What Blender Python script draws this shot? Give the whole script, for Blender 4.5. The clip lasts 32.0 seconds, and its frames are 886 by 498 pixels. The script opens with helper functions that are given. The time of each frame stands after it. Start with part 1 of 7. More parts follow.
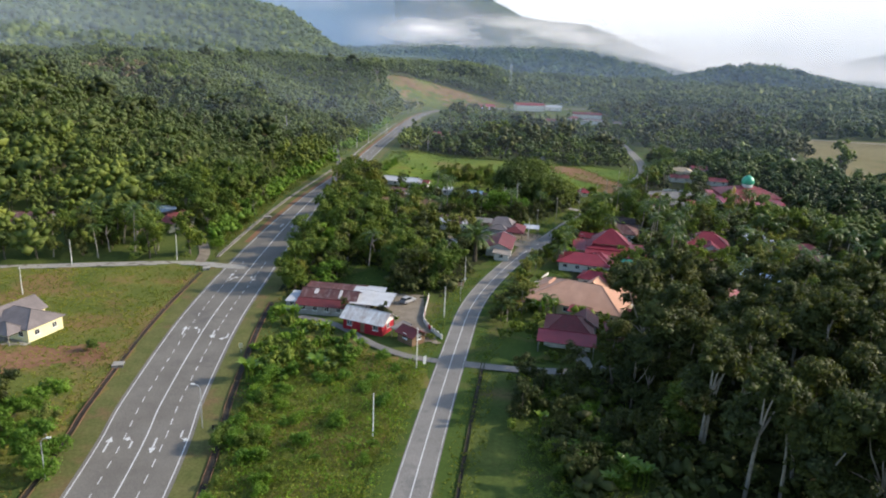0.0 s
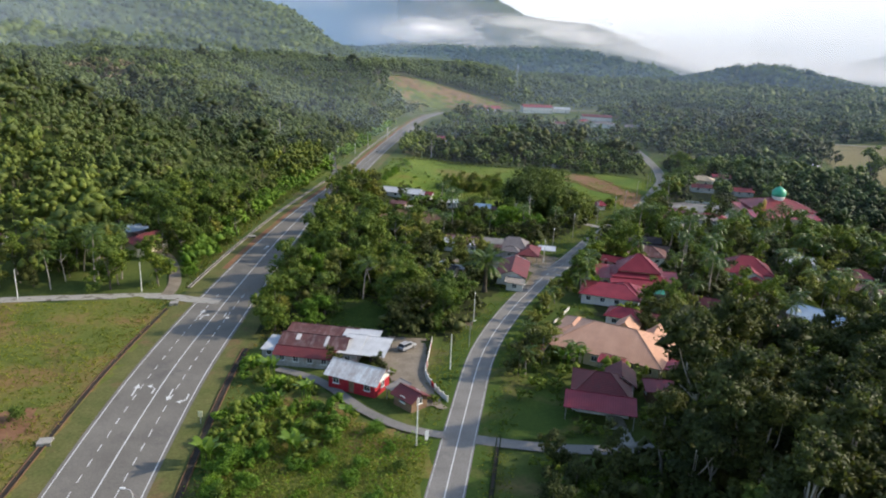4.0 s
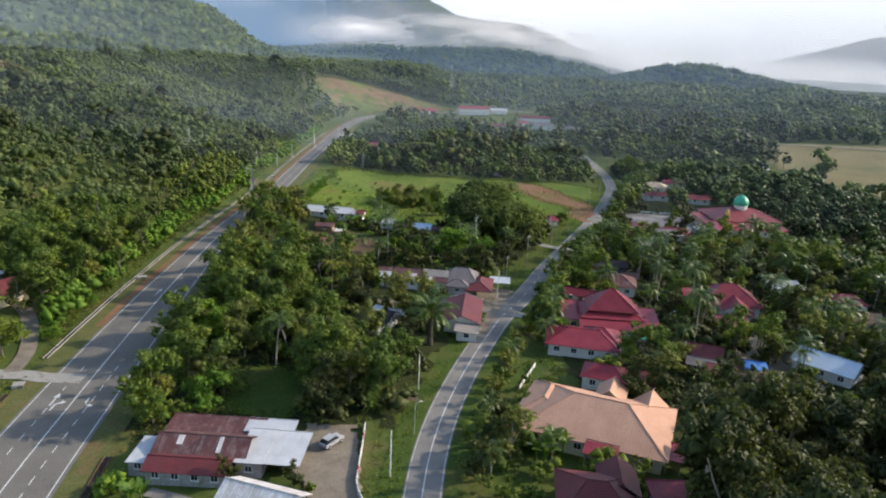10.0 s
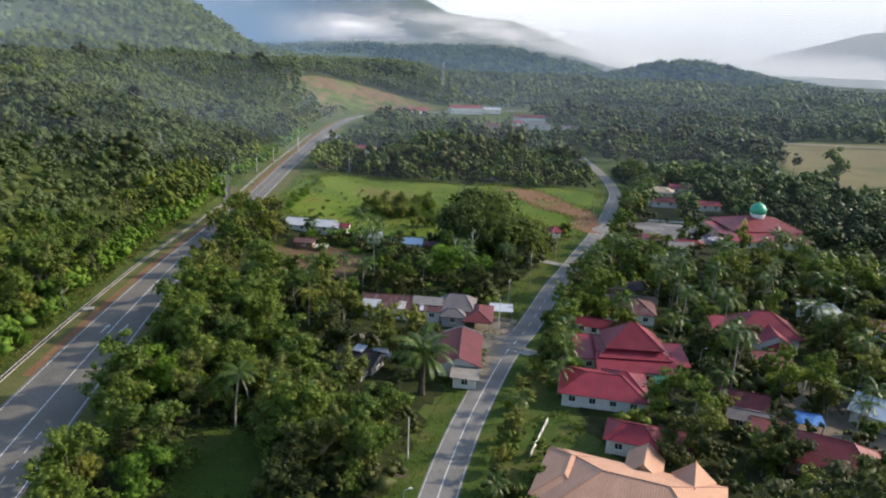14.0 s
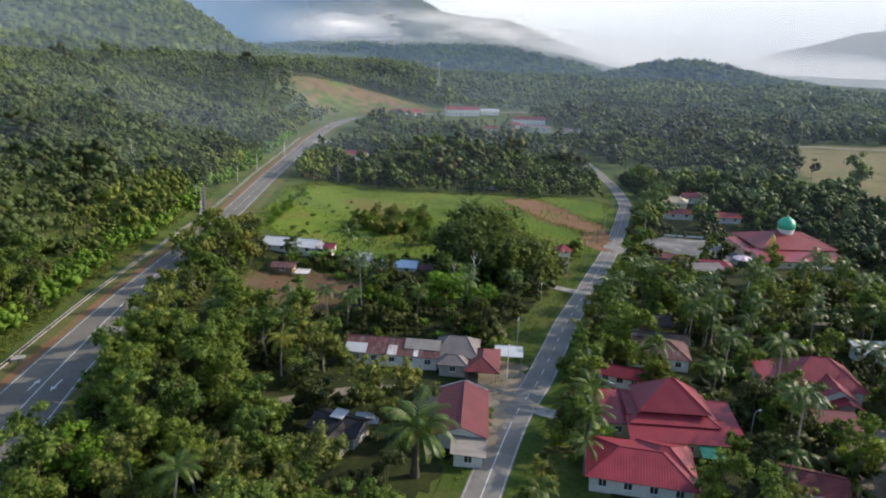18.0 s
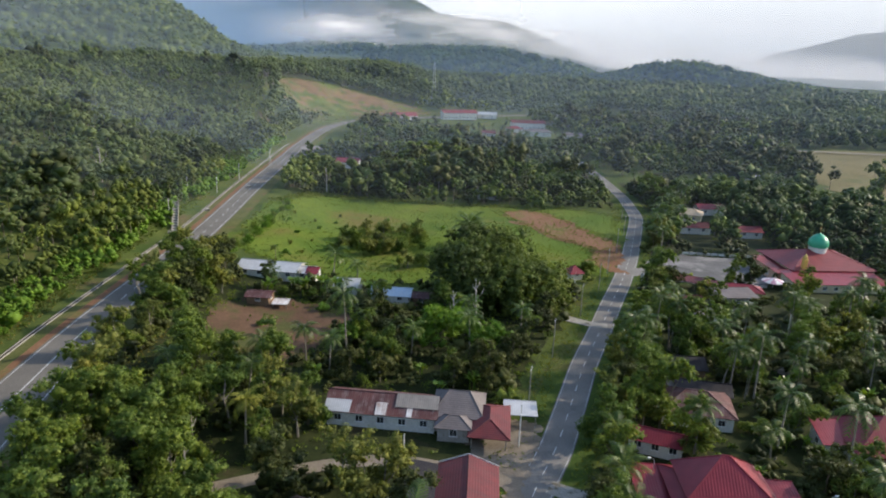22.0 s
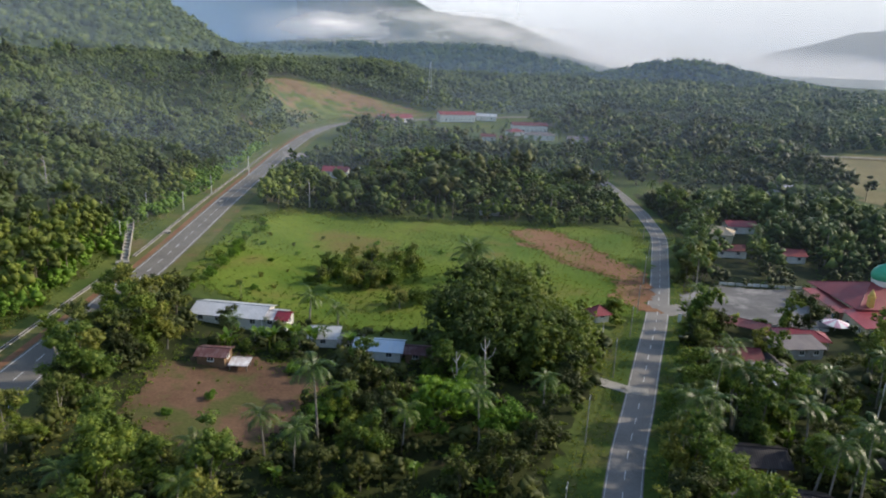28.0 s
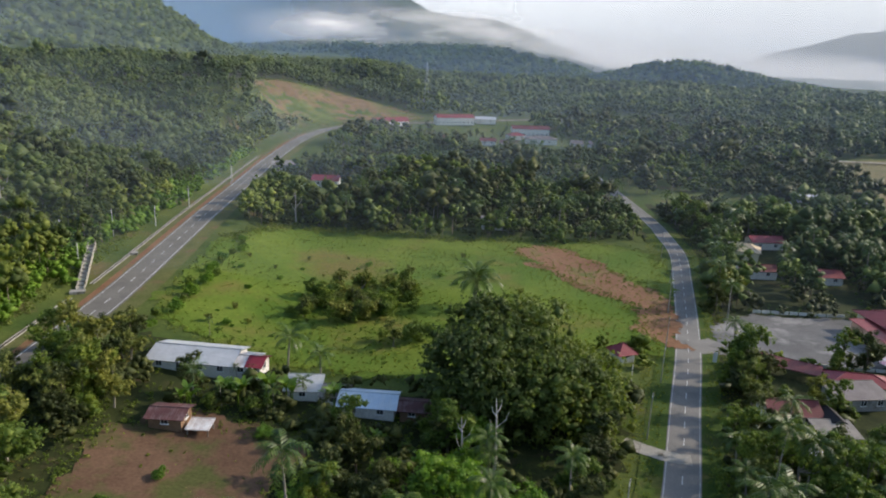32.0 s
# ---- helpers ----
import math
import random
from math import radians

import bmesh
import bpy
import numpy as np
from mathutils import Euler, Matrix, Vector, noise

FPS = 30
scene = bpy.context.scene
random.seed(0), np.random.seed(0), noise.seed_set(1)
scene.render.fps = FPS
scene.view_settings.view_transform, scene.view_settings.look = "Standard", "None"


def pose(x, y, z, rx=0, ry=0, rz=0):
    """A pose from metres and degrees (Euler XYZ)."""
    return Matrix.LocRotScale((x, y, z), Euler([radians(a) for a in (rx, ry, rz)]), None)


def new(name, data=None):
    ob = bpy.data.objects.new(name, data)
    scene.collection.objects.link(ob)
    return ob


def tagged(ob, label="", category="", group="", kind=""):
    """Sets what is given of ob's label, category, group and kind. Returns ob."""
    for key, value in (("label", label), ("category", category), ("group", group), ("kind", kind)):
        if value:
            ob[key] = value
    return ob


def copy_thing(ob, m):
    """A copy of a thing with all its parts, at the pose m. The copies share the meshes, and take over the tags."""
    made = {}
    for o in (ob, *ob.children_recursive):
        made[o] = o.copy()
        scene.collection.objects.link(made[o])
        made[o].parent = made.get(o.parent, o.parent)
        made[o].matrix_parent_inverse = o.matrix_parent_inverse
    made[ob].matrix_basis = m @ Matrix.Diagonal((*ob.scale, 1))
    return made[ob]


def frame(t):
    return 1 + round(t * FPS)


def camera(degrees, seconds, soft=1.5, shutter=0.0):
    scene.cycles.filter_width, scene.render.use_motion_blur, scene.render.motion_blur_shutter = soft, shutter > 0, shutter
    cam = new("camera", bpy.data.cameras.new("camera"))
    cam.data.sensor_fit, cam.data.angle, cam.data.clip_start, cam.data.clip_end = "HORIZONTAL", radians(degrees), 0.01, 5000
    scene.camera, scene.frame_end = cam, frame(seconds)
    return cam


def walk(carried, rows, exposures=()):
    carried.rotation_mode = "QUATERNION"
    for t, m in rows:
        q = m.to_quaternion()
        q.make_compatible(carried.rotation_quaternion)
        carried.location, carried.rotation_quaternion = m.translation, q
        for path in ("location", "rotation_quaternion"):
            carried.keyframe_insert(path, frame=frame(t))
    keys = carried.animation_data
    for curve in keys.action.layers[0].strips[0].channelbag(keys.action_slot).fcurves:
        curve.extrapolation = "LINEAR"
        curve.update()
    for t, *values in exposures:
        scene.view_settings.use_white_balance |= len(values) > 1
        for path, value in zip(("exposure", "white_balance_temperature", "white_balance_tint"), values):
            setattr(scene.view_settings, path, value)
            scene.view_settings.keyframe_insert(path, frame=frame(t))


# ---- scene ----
# A valley with a trunk road, a village road, houses, orchards and misty mountains, seen from the air.
cam = camera(64.4, 32.0, soft=2.0)
METRES, EYE, TILT, LEAN, TURN = 193.3, 60.5, 0.0, 0.0, -4.5
ROWS = [
    (0.0, 0.0, 0.0, 0.0, 0.73, -16.16, -2.53),
    (0.5, -0.0005, 0.0189, -0.0001, 0.78, -16.18, -2.54),
    (1.0, -0.0011, 0.0372, -0.0001, 0.83, -16.19, -2.54),
    (1.5, -0.0018, 0.0546, -0.0001, 0.87, -16.21, -2.55),
    (2.0, -0.0023, 0.0716, -0.0002, 0.91, -16.21, -2.54),
    (2.5, -0.0029, 0.0907, -0.0003, 0.92, -16.22, -2.55),
    (4.5, -0.0052, 0.1583, -0.0001, 1.0, -16.21, -2.61),
    (5.0, -0.0052, 0.1758, -0.0004, -0.51, -16.11, -2.64),
    (5.5, -0.0061, 0.1913, -0.0005, -3.63, -15.97, -2.66),
    (6.0, -0.0066, 0.2059, -0.0008, -3.78, -15.99, -2.64),
    (6.5, -0.0067, 0.2212, -0.0013, -3.76, -15.98, -2.62),
    (7.0, -0.0066, 0.2366, -0.002, -3.73, -15.97, -2.59),
    (7.5, -0.0064, 0.253, -0.0028, -3.74, -15.97, -2.56),
    (8.0, -0.0061, 0.2673, -0.0031, -3.72, -15.98, -2.54),
    (8.5, -0.0057, 0.2824, -0.0036, -3.75, -15.98, -2.52),
    (9.0, -0.005, 0.2974, -0.0039, -3.8, -16.0, -2.5),
    (9.5, -0.0044, 0.312, -0.0041, -4.19, -16.0, -2.49),
    (10.0, -0.0039, 0.3267, -0.0045, -4.4, -15.98, -2.47),
    (10.5, -0.0031, 0.3414, -0.0048, -4.9, -15.97, -2.44),
    (11.0, -0.0024, 0.3559, -0.0051, -5.02, -15.98, -2.41),
    (11.5, -0.0014, 0.3709, -0.0056, -5.03, -15.99, -2.38),
    (12.0, -0.0003, 0.3861, -0.0059, -5.04, -16.01, -2.35),
    (12.5, 0.0008, 0.4017, -0.0065, -5.06, -16.02, -2.34),
    (13.0, 0.002, 0.4176, -0.0068, -5.08, -16.05, -2.32),
    (13.5, 0.0032, 0.4336, -0.007, -5.11, -16.1, -2.3),
    (14.0, 0.0046, 0.4499, -0.0072, -5.13, -16.14, -2.29),
    (14.5, 0.0059, 0.4664, -0.0073, -5.16, -16.18, -2.28),
    (16.5, 0.0109, 0.5327, -0.0081, -5.36, -16.18, -2.25),
    (17.0, 0.0122, 0.5491, -0.0083, -5.4, -16.17, -2.25),
    (17.5, 0.0135, 0.5651, -0.0084, -5.45, -16.17, -2.24),
    (18.0, 0.0148, 0.581, -0.0087, -5.5, -16.16, -2.23),
    (18.5, 0.016, 0.5967, -0.0089, -5.54, -16.14, -2.23),
    (19.0, 0.0173, 0.6122, -0.0092, -5.58, -16.12, -2.23),
    (19.5, 0.0183, 0.6273, -0.0094, -5.64, -16.07, -2.25),
    (20.0, 0.0193, 0.6423, -0.0097, -5.69, -16.06, -2.26),
    (20.5, 0.0206, 0.6571, -0.0099, -5.72, -16.05, -2.26),
    (21.0, 0.0219, 0.6719, -0.0104, -5.77, -16.03, -2.24),
    (21.5, 0.0227, 0.6868, -0.0109, -5.83, -16.03, -2.24),
    (22.0, 0.024, 0.7015, -0.0115, -5.88, -16.03, -2.22),
    (22.5, 0.0252, 0.7163, -0.012, -5.93, -16.03, -2.22),
    (23.0, 0.0263, 0.731, -0.0125, -5.96, -16.03, -2.23),
    (23.5, 0.0274, 0.7457, -0.013, -6.0, -16.03, -2.24),
    (24.0, 0.0285, 0.7602, -0.0134, -6.04, -16.03, -2.25),
    (24.5, 0.0296, 0.7748, -0.0137, -6.06, -16.02, -2.26),
    (26.5, 0.0346, 0.8331, -0.0131, -6.13, -16.13, -2.28),
    (27.0, 0.0358, 0.8485, -0.0134, -6.16, -16.14, -2.29),
    (27.5, 0.037, 0.8638, -0.0137, -6.19, -16.15, -2.31),
    (28.0, 0.0381, 0.8789, -0.014, -6.23, -16.14, -2.3),
    (28.5, 0.0392, 0.8939, -0.0142, -6.27, -16.15, -2.29),
    (29.0, 0.0404, 0.9091, -0.0145, -6.3, -16.14, -2.3),
    (29.5, 0.0417, 0.9242, -0.0148, -6.33, -16.13, -2.3),
    (30.0, 0.0429, 0.9392, -0.0151, -6.36, -16.13, -2.31),
    (30.5, 0.044, 0.9541, -0.0153, -6.4, -16.13, -2.31),
    (31.0, 0.0449, 0.9678, -0.0156, -6.45, -16.12, -2.31),
    (31.5, 0.046, 0.9833, -0.0159, -6.49, -16.1, -2.31),
    (32.0, 0.0471, 0.9976, -0.0162, -6.52, -16.07, -2.31),
]
walk(cam, [(t, pose(0, 0, EYE, TILT, LEAN, TURN) @ pose(METRES * x, METRES * y, METRES * z, 90 + pitch, roll, yaw)) for t, x, y, z, yaw, pitch, roll in ROWS], [(0.0, 0.62), (10.0, 0.56), (20.0, 0.5), (32.0, 0.34)])

# ---- light ----
SUN_EL, SUN_AZ = 27.0, 84.0  # degrees above the horizon; clockwise from +y
world = bpy.data.worlds.new("world")
scene.world = world
world.use_nodes = True
wn = world.node_tree
sky = wn.nodes.new("ShaderNodeTexSky")
sky.sky_type, sky.sun_disc = "NISHITA", False
sky.sun_elevation, sky.sun_rotation = radians(SUN_EL), radians(SUN_AZ)
sky.air_density, sky.dust_density = 1.0, 1.1
wn.links.new(sky.outputs[0], wn.nodes["Background"].inputs[0])
wn.nodes["Background"].inputs[1].default_value = 0.2
sun = new("sun", bpy.data.lights.new("sun", "SUN"))
sun.data.energy, sun.data.angle, sun.data.color = 3.6, radians(0.6), (1.0, 0.88, 0.73)
sd = Vector((math.sin(radians(SUN_AZ)) * math.cos(radians(SUN_EL)), math.cos(radians(SUN_AZ)) * math.cos(radians(SUN_EL)), math.sin(radians(SUN_EL))))
sun.matrix_world = Matrix.Translation((200, 200, 300)) @ sd.to_track_quat("Z", "Y").to_matrix().to_4x4()

# ---- shape of the land ----
HW = np.array([(-34, 20), (-36.3, 90), (-38, 112), (-39, 147), (-37.8, 180), (-36, 212), (-34, 240), (-30, 280), (-23.2, 324), (-17.5, 357), (-11, 407), (-7.5, 434), (3.2, 508), (10, 554), (24, 628), (44, 684), (78, 716), (125, 738), (190, 765), (300, 800)], float)
RD = np.array([(-6, 30), (5, 88.8), (14.2, 133.2), (20.6, 160), (30.2, 185), (43.5, 212.5), (52.5, 227), (60.5, 241.5), (69.5, 258), (78.6, 273), (91, 294), (104.5, 316.5), (118, 341), (131, 366), (144.5, 393), (152, 416), (158, 438), (167, 485), (176, 540)], float)


def ss(a, b, v):
    u = np.clip((v - a) / (b - a), 0, 1)
    return u * u * (3 - 2 * u)


def smooth_line(pts, step=3.0):
    """A Catmull-Rom curve through pts, sampled about every step metres."""
    pts = np.asarray(pts, float)
    P = np.vstack([2 * pts[0] - pts[1], pts, 2 * pts[-1] - pts[-2]])
    out = []
    for i in range(1, len(P) - 2):
        a, b, c, d = P[i - 1:i + 3]
        n = max(2, int(np.linalg.norm(c - b) / step))
        for k in range(n):
            t = k / n
            out.append(0.5 * (2 * b + (c - a) * t + (2 * a - 5 * b + 4 * c - d) * t * t + (3 * b - a - 3 * c + d) * t ** 3))
    out.append(P[-2])
    return np.array(out)


def from_line(x, y, line):
    """The distance from a polyline, and on which side: plus on its left."""
    x, y = np.asarray(x, float), np.asarray(y, float)
    best, side = np.full(x.shape, 1e9), np.ones(x.shape)
    for (ax, ay), (bx, by) in zip(line[:-1], line[1:]):
        dx, dy = bx - ax, by - ay
        t = np.clip(((x - ax) * dx + (y - ay) * dy) / (dx * dx + dy * dy), 0, 1)
        d = np.hypot(x - ax - t * dx, y - ay - t * dy)
        s = np.where(dx * (y - ay) - dy * (x - ax) >= 0, 1.0, -1.0)
        side = np.where(d < best, s, side)
        best = np.minimum(best, d)
    return best, side


def land(x, y):
    """The ground's height."""
    x, y = np.asarray(x, float), np.asarray(y, float)
    d, s = from_line(x, y, HW)
    village = 0.55 - 0.022 * np.clip(y - 143, -88, 209) - 0.012 * np.clip(x - 22, -44, 154)
    right = village * ss(8, 45, np.where(s < 0, d, 0))
    left = np.where(s > 0, d, 0)
    hill = 29 * ss(9, 185, left) * ss(205, 340, y) * (1 - ss(90, 260, x))
    spur = 30 * ss(13, 64, left) * ss(575, 690, y) * (1 - ss(-20, 150, x))  # the cut hillside above the bend
    hill = np.maximum(hill, spur) + 2.0 * ss(10, 22, left) * ss(300, 340, y) * (1 - ss(560, 600, y))
    return right + hill


def gz(x, y):
    return float(land(np.array([x]), np.array([y]))[0])


def inside(x, y, poly):
    """Which of the points lie in the polygon."""
    res = np.zeros(np.shape(x), bool)
    n = len(poly)
    for i in range(n):
        (ax, ay), (bx, by) = poly[i], poly[(i + 1) % n]
        cross = (ay > y) != (by > y)
        res ^= cross & (x < (bx - ax) * (y - ay) / ((by - ay) if by != ay else 1e-9) + ax)
    return res


# ---- mesh helpers ----
def fast_mesh(name, V, faces, smooth=False):
    """A mesh from an array of points and arrays of faces (each n x 3 or n x 4)."""
    V = np.asarray(V, np.float32)
    faces = [np.asarray(f, np.int32) for f in faces if len(f)]
    me = bpy.data.meshes.new(name)
    me.vertices.add(len(V))
    me.vertices.foreach_set("co", V.ravel())
    loops = np.concatenate([f.ravel() for f in faces])
    sizes = np.concatenate([np.full(len(f), f.shape[1]) for f in faces])
    starts = np.concatenate([[0], np.cumsum(sizes)[:-1]]).astype(np.int32)
    me.loops.add(len(loops))
    me.loops.foreach_set("vertex_index", loops)
    me.polygons.add(len(sizes))
    me.polygons.foreach_set("loop_start", starts)
    if smooth:
        me.polygons.foreach_set("use_smooth", np.ones(len(sizes), bool))
    me.update(calc_edges=True)
    me.validate()
    return me


def solid(name, me, material, parent=None, label=""):
    ob = new(name, me)
    if material and not me.materials:
        me.materials.append(material)
    ob.parent = parent
    if label:
        ob["label"] = label
    return ob


class Kit:
    """Collects faces of one part; uv holds metres along and up a slope."""

    def __init__(self):
        self.v, self.f, self.uv = [], [], []

    def face(self, pts, uv=None):
        n = len(self.v)
        self.v += [tuple(p) for p in pts]
        self.f.append(tuple(range(n, n + len(pts))))
        self.uv += uv or [(0, 0)] * len(pts)

    def box(self, x0, x1, y0, y1, z0, z1):
        c = [(x, y, z) for z in (z0, z1) for y in (y0, y1) for x in (x0, x1)]
        for q in ((0, 2, 3, 1), (4, 5, 7, 6), (0, 1, 5, 4), (1, 3, 7, 5), (3, 2, 6, 7), (2, 0, 4, 6)):
            self.face([c[i] for i in q])
        return self

    def slope(self, pts, thick=0.12, ribs=0.0, lift=0.05):
        """A thick roof slope; its first two points are the eave."""
        p = [Vector(q) for q in pts]
        u = (p[1] - p[0]).normalized()
        nrm = u.cross(p[-1] - p[0])
        if nrm.length < 1e-6:
            nrm = u.cross(p[2] - p[0])
        nrm.normalize()
        if nrm.z < 0:
            nrm = -nrm
        v = nrm.cross(u)
        flat = [((q - p[0]).dot(u), (q - p[0]).dot(v)) for q in p]
        self.face(p, flat)
        low = [q - nrm * thick for q in p]
        self.face(low[::-1])
        for i in range(len(p)):
            j = (i + 1) % len(p)
            self.face([p[j], p[i], low[i], low[j]])
        if ribs:
            length = flat[1][0]
            x = ribs * 0.5
            top = max(q[1] for q in flat)
            while x < length:
                hi = 0.0
                for i in range(len(flat)):
                    (ax, ay), (bx, by) = flat[i], flat[(i + 1) % len(flat)]
                    if (ax - x) * (bx - x) < 0:
                        hi = max(hi, ay + (by - ay) * (x - ax) / (bx - ax))
                if hi > 0.3:
                    a, b = p[0] + u * x, p[0] + u * x + v * (hi - 0.02)
                    w, up = u * 0.05, nrm * lift
                    self.face([a - w, a + up, b + up, b - w])
                    self.face([a + up, a + w, b + w, b + up])
                    self.face([a - w, a + w, a + up])
                x += ribs
        return self

    def tube(self, pts, radii, sides=6):
        pts = [Vector(p) for p in pts]
        rings = []
        for i, p in enumerate(pts):
            d = (pts[min(i + 1, len(pts) - 1)] - pts[max(i - 1, 0)]).normalized()
            a = d.orthogonal().normalized()
            b = d.cross(a)
            rings.append([p + (a * math.cos(2 * math.pi * k / sides) + b * math.sin(2 * math.pi * k / sides)) * radii[i] for k in range(sides)])
        for r, s in zip(rings[:-1], rings[1:]):
            for k in range(sides):
                self.face([r[k], r[(k + 1) % sides], s[(k + 1) % sides], s[k]])
        self.face(rings[0][::-1])
        self.face(rings[-1])
        return self

    def turned(self, profile, sides=24, cx=0, cy=0):
        """A turned body from (radius, height) pairs."""
        for (r0, z0), (r1, z1) in zip(profile[:-1], profile[1:]):
            for k in range(sides):
                a, b = 2 * math.pi * k / sides, 2 * math.pi * (k + 1) / sides
                q = [(cx + r0 * math.cos(a), cy + r0 * math.sin(a), z0), (cx + r0 * math.cos(b), cy + r0 * math.sin(b), z0), (cx + r1 * math.cos(b), cy + r1 * math.sin(b), z1), (cx + r1 * math.cos(a), cy + r1 * math.sin(a), z1)]
                if r1 < 1e-4:
                    q = q[:3]
                if r0 < 1e-4:
                    q = [q[0], q[2], q[3]]
                self.face(q)
        return self

    def mesh(self, name, weld=False, smooth=False):
        me = bpy.data.meshes.new(name)
        me.from_pydata(self.v, [], self.f)
        lay = me.uv_layers.new(name="slope")
        lay.data.foreach_set("uv", np.array([self.uv[l.vertex_index] for l in me.loops], np.float32).ravel())
        if weld or smooth:
            bm = bmesh.new()
            bm.from_mesh(me)
            bmesh.ops.remove_doubles(bm, verts=bm.verts, dist=0.002)
            bmesh.ops.recalc_face_normals(bm, faces=bm.faces)
            bm.to_mesh(me)
            bm.free()
        if smooth:
            for p in me.polygons:
                p.use_smooth = True
        return me


def part(name, kit, material, parent, label="", smooth=False):
    return solid(name, kit.mesh(name, smooth=smooth), material, parent, label)


def thing(name, x, y, turn=0.0, z=None, label="", category="", group="", kind=""):
    ob = new(name)
    ob.matrix_basis = pose(x, y, gz(x, y) if z is None else z, 0, 0, turn)
    return tagged(ob, label, category, group, kind)


# ---- materials ----
def nodes(name):
    m = bpy.data.materials.new(name)
    m.use_nodes = True
    nt = m.node_tree
    return m, nt, nt.nodes["Principled BSDF"]


def add(nt, kind, **kw):
    nd = nt.nodes.new(kind)
    for k, v in kw.items():
        if k in nd.inputs:
            nd.inputs[k].default_value = v
    return nd


def ramp(nt, fac, stops):
    r = nt.nodes.new("ShaderNodeValToRGB")
    e = r.color_ramp.elements
    while len(e) < len(stops):
        e.new(0.5)
    for el, (pos, c) in zip(e, stops):
        el.position, el.color = pos, (*c, 1)
    nt.links.new(fac, r.inputs[0])
    return r.outputs[0]


def mixc(nt, fac, a, b, mode="MIX"):
    mx = nt.nodes.new("ShaderNodeMix")
    mx.data_type, mx.blend_type = "RGBA", mode
    for sock, val in ((mx.inputs[0], fac), (mx.inputs[6], a), (mx.inputs[7], b)):
        if hasattr(val, "links"):
            nt.links.new(val, sock)
        else:
            sock.default_value = val if isinstance(val, float) else (*val, 1)
    return mx.outputs[2]


def surf(name, c1, c2, scale=0.5, fine=6.0, rough=0.8, bump=0.3, metal=0.0, c3=None, spot=0.6, spotscale=0.15, vary=0.0):
    """A surface with broad patches c1 to c2, fine grain, and blotches of c3."""
    m, nt, bsdf = nodes(name)
    co = add(nt, "ShaderNodeTexCoord").outputs["Object"]
    n1 = add(nt, "ShaderNodeTexNoise", Scale=scale, Detail=5.0, Roughness=0.6)
    n2 = add(nt, "ShaderNodeTexNoise", Scale=fine, Detail=3.0, Roughness=0.65)
    for n in (n1, n2):
        nt.links.new(co, n.inputs["Vector"])
    col = ramp(nt, n1.outputs[0], [(0.32, c1), (0.68, c2)])
    if c3:
        n3 = add(nt, "ShaderNodeTexNoise", Scale=spotscale, Detail=6.0, Roughness=0.65)
        nt.links.new(co, n3.inputs["Vector"])
        f = ramp(nt, n3.outputs[0], [(spot - 0.06, (0, 0, 0)), (spot + 0.06, (1, 1, 1))])
        col = mixc(nt, f, col, c3)
    g = ramp(nt, n2.outputs[0], [(0.25, (0.62, 0.62, 0.62)), (0.75, (1.25, 1.25, 1.25))])
    col = mixc(nt, 0.8, col, g, "MULTIPLY")
    if vary:
        info = add(nt, "ShaderNodeObjectInfo")
        hs = add(nt, "ShaderNodeHueSaturation")
        mr = add(nt, "ShaderNodeMapRange")
        mr.inputs[3].default_value, mr.inputs[4].default_value = 1 - vary, 1 + vary
        nt.links.new(info.outputs["Random"], mr.inputs[0])
        nt.links.new(mr.outputs[0], hs.inputs["Value"])
        nt.links.new(col, hs.inputs["Color"])
        col = hs.outputs[0]
    nt.links.new(col, bsdf.inputs["Base Color"])
    bsdf.inputs["Roughness"].default_value, bsdf.inputs["Metallic"].default_value = rough, metal
    bsdf.inputs["Specular IOR Level"].default_value = 0.12 if rough > 0.7 else 0.4
    if bump:
        bp = add(nt, "ShaderNodeBump", Strength=bump, Distance=0.06)
        nt.links.new(n2.outputs[0], bp.inputs["Height"])
        nt.links.new(bp.outputs[0], bsdf.inputs["Normal"])
    return m


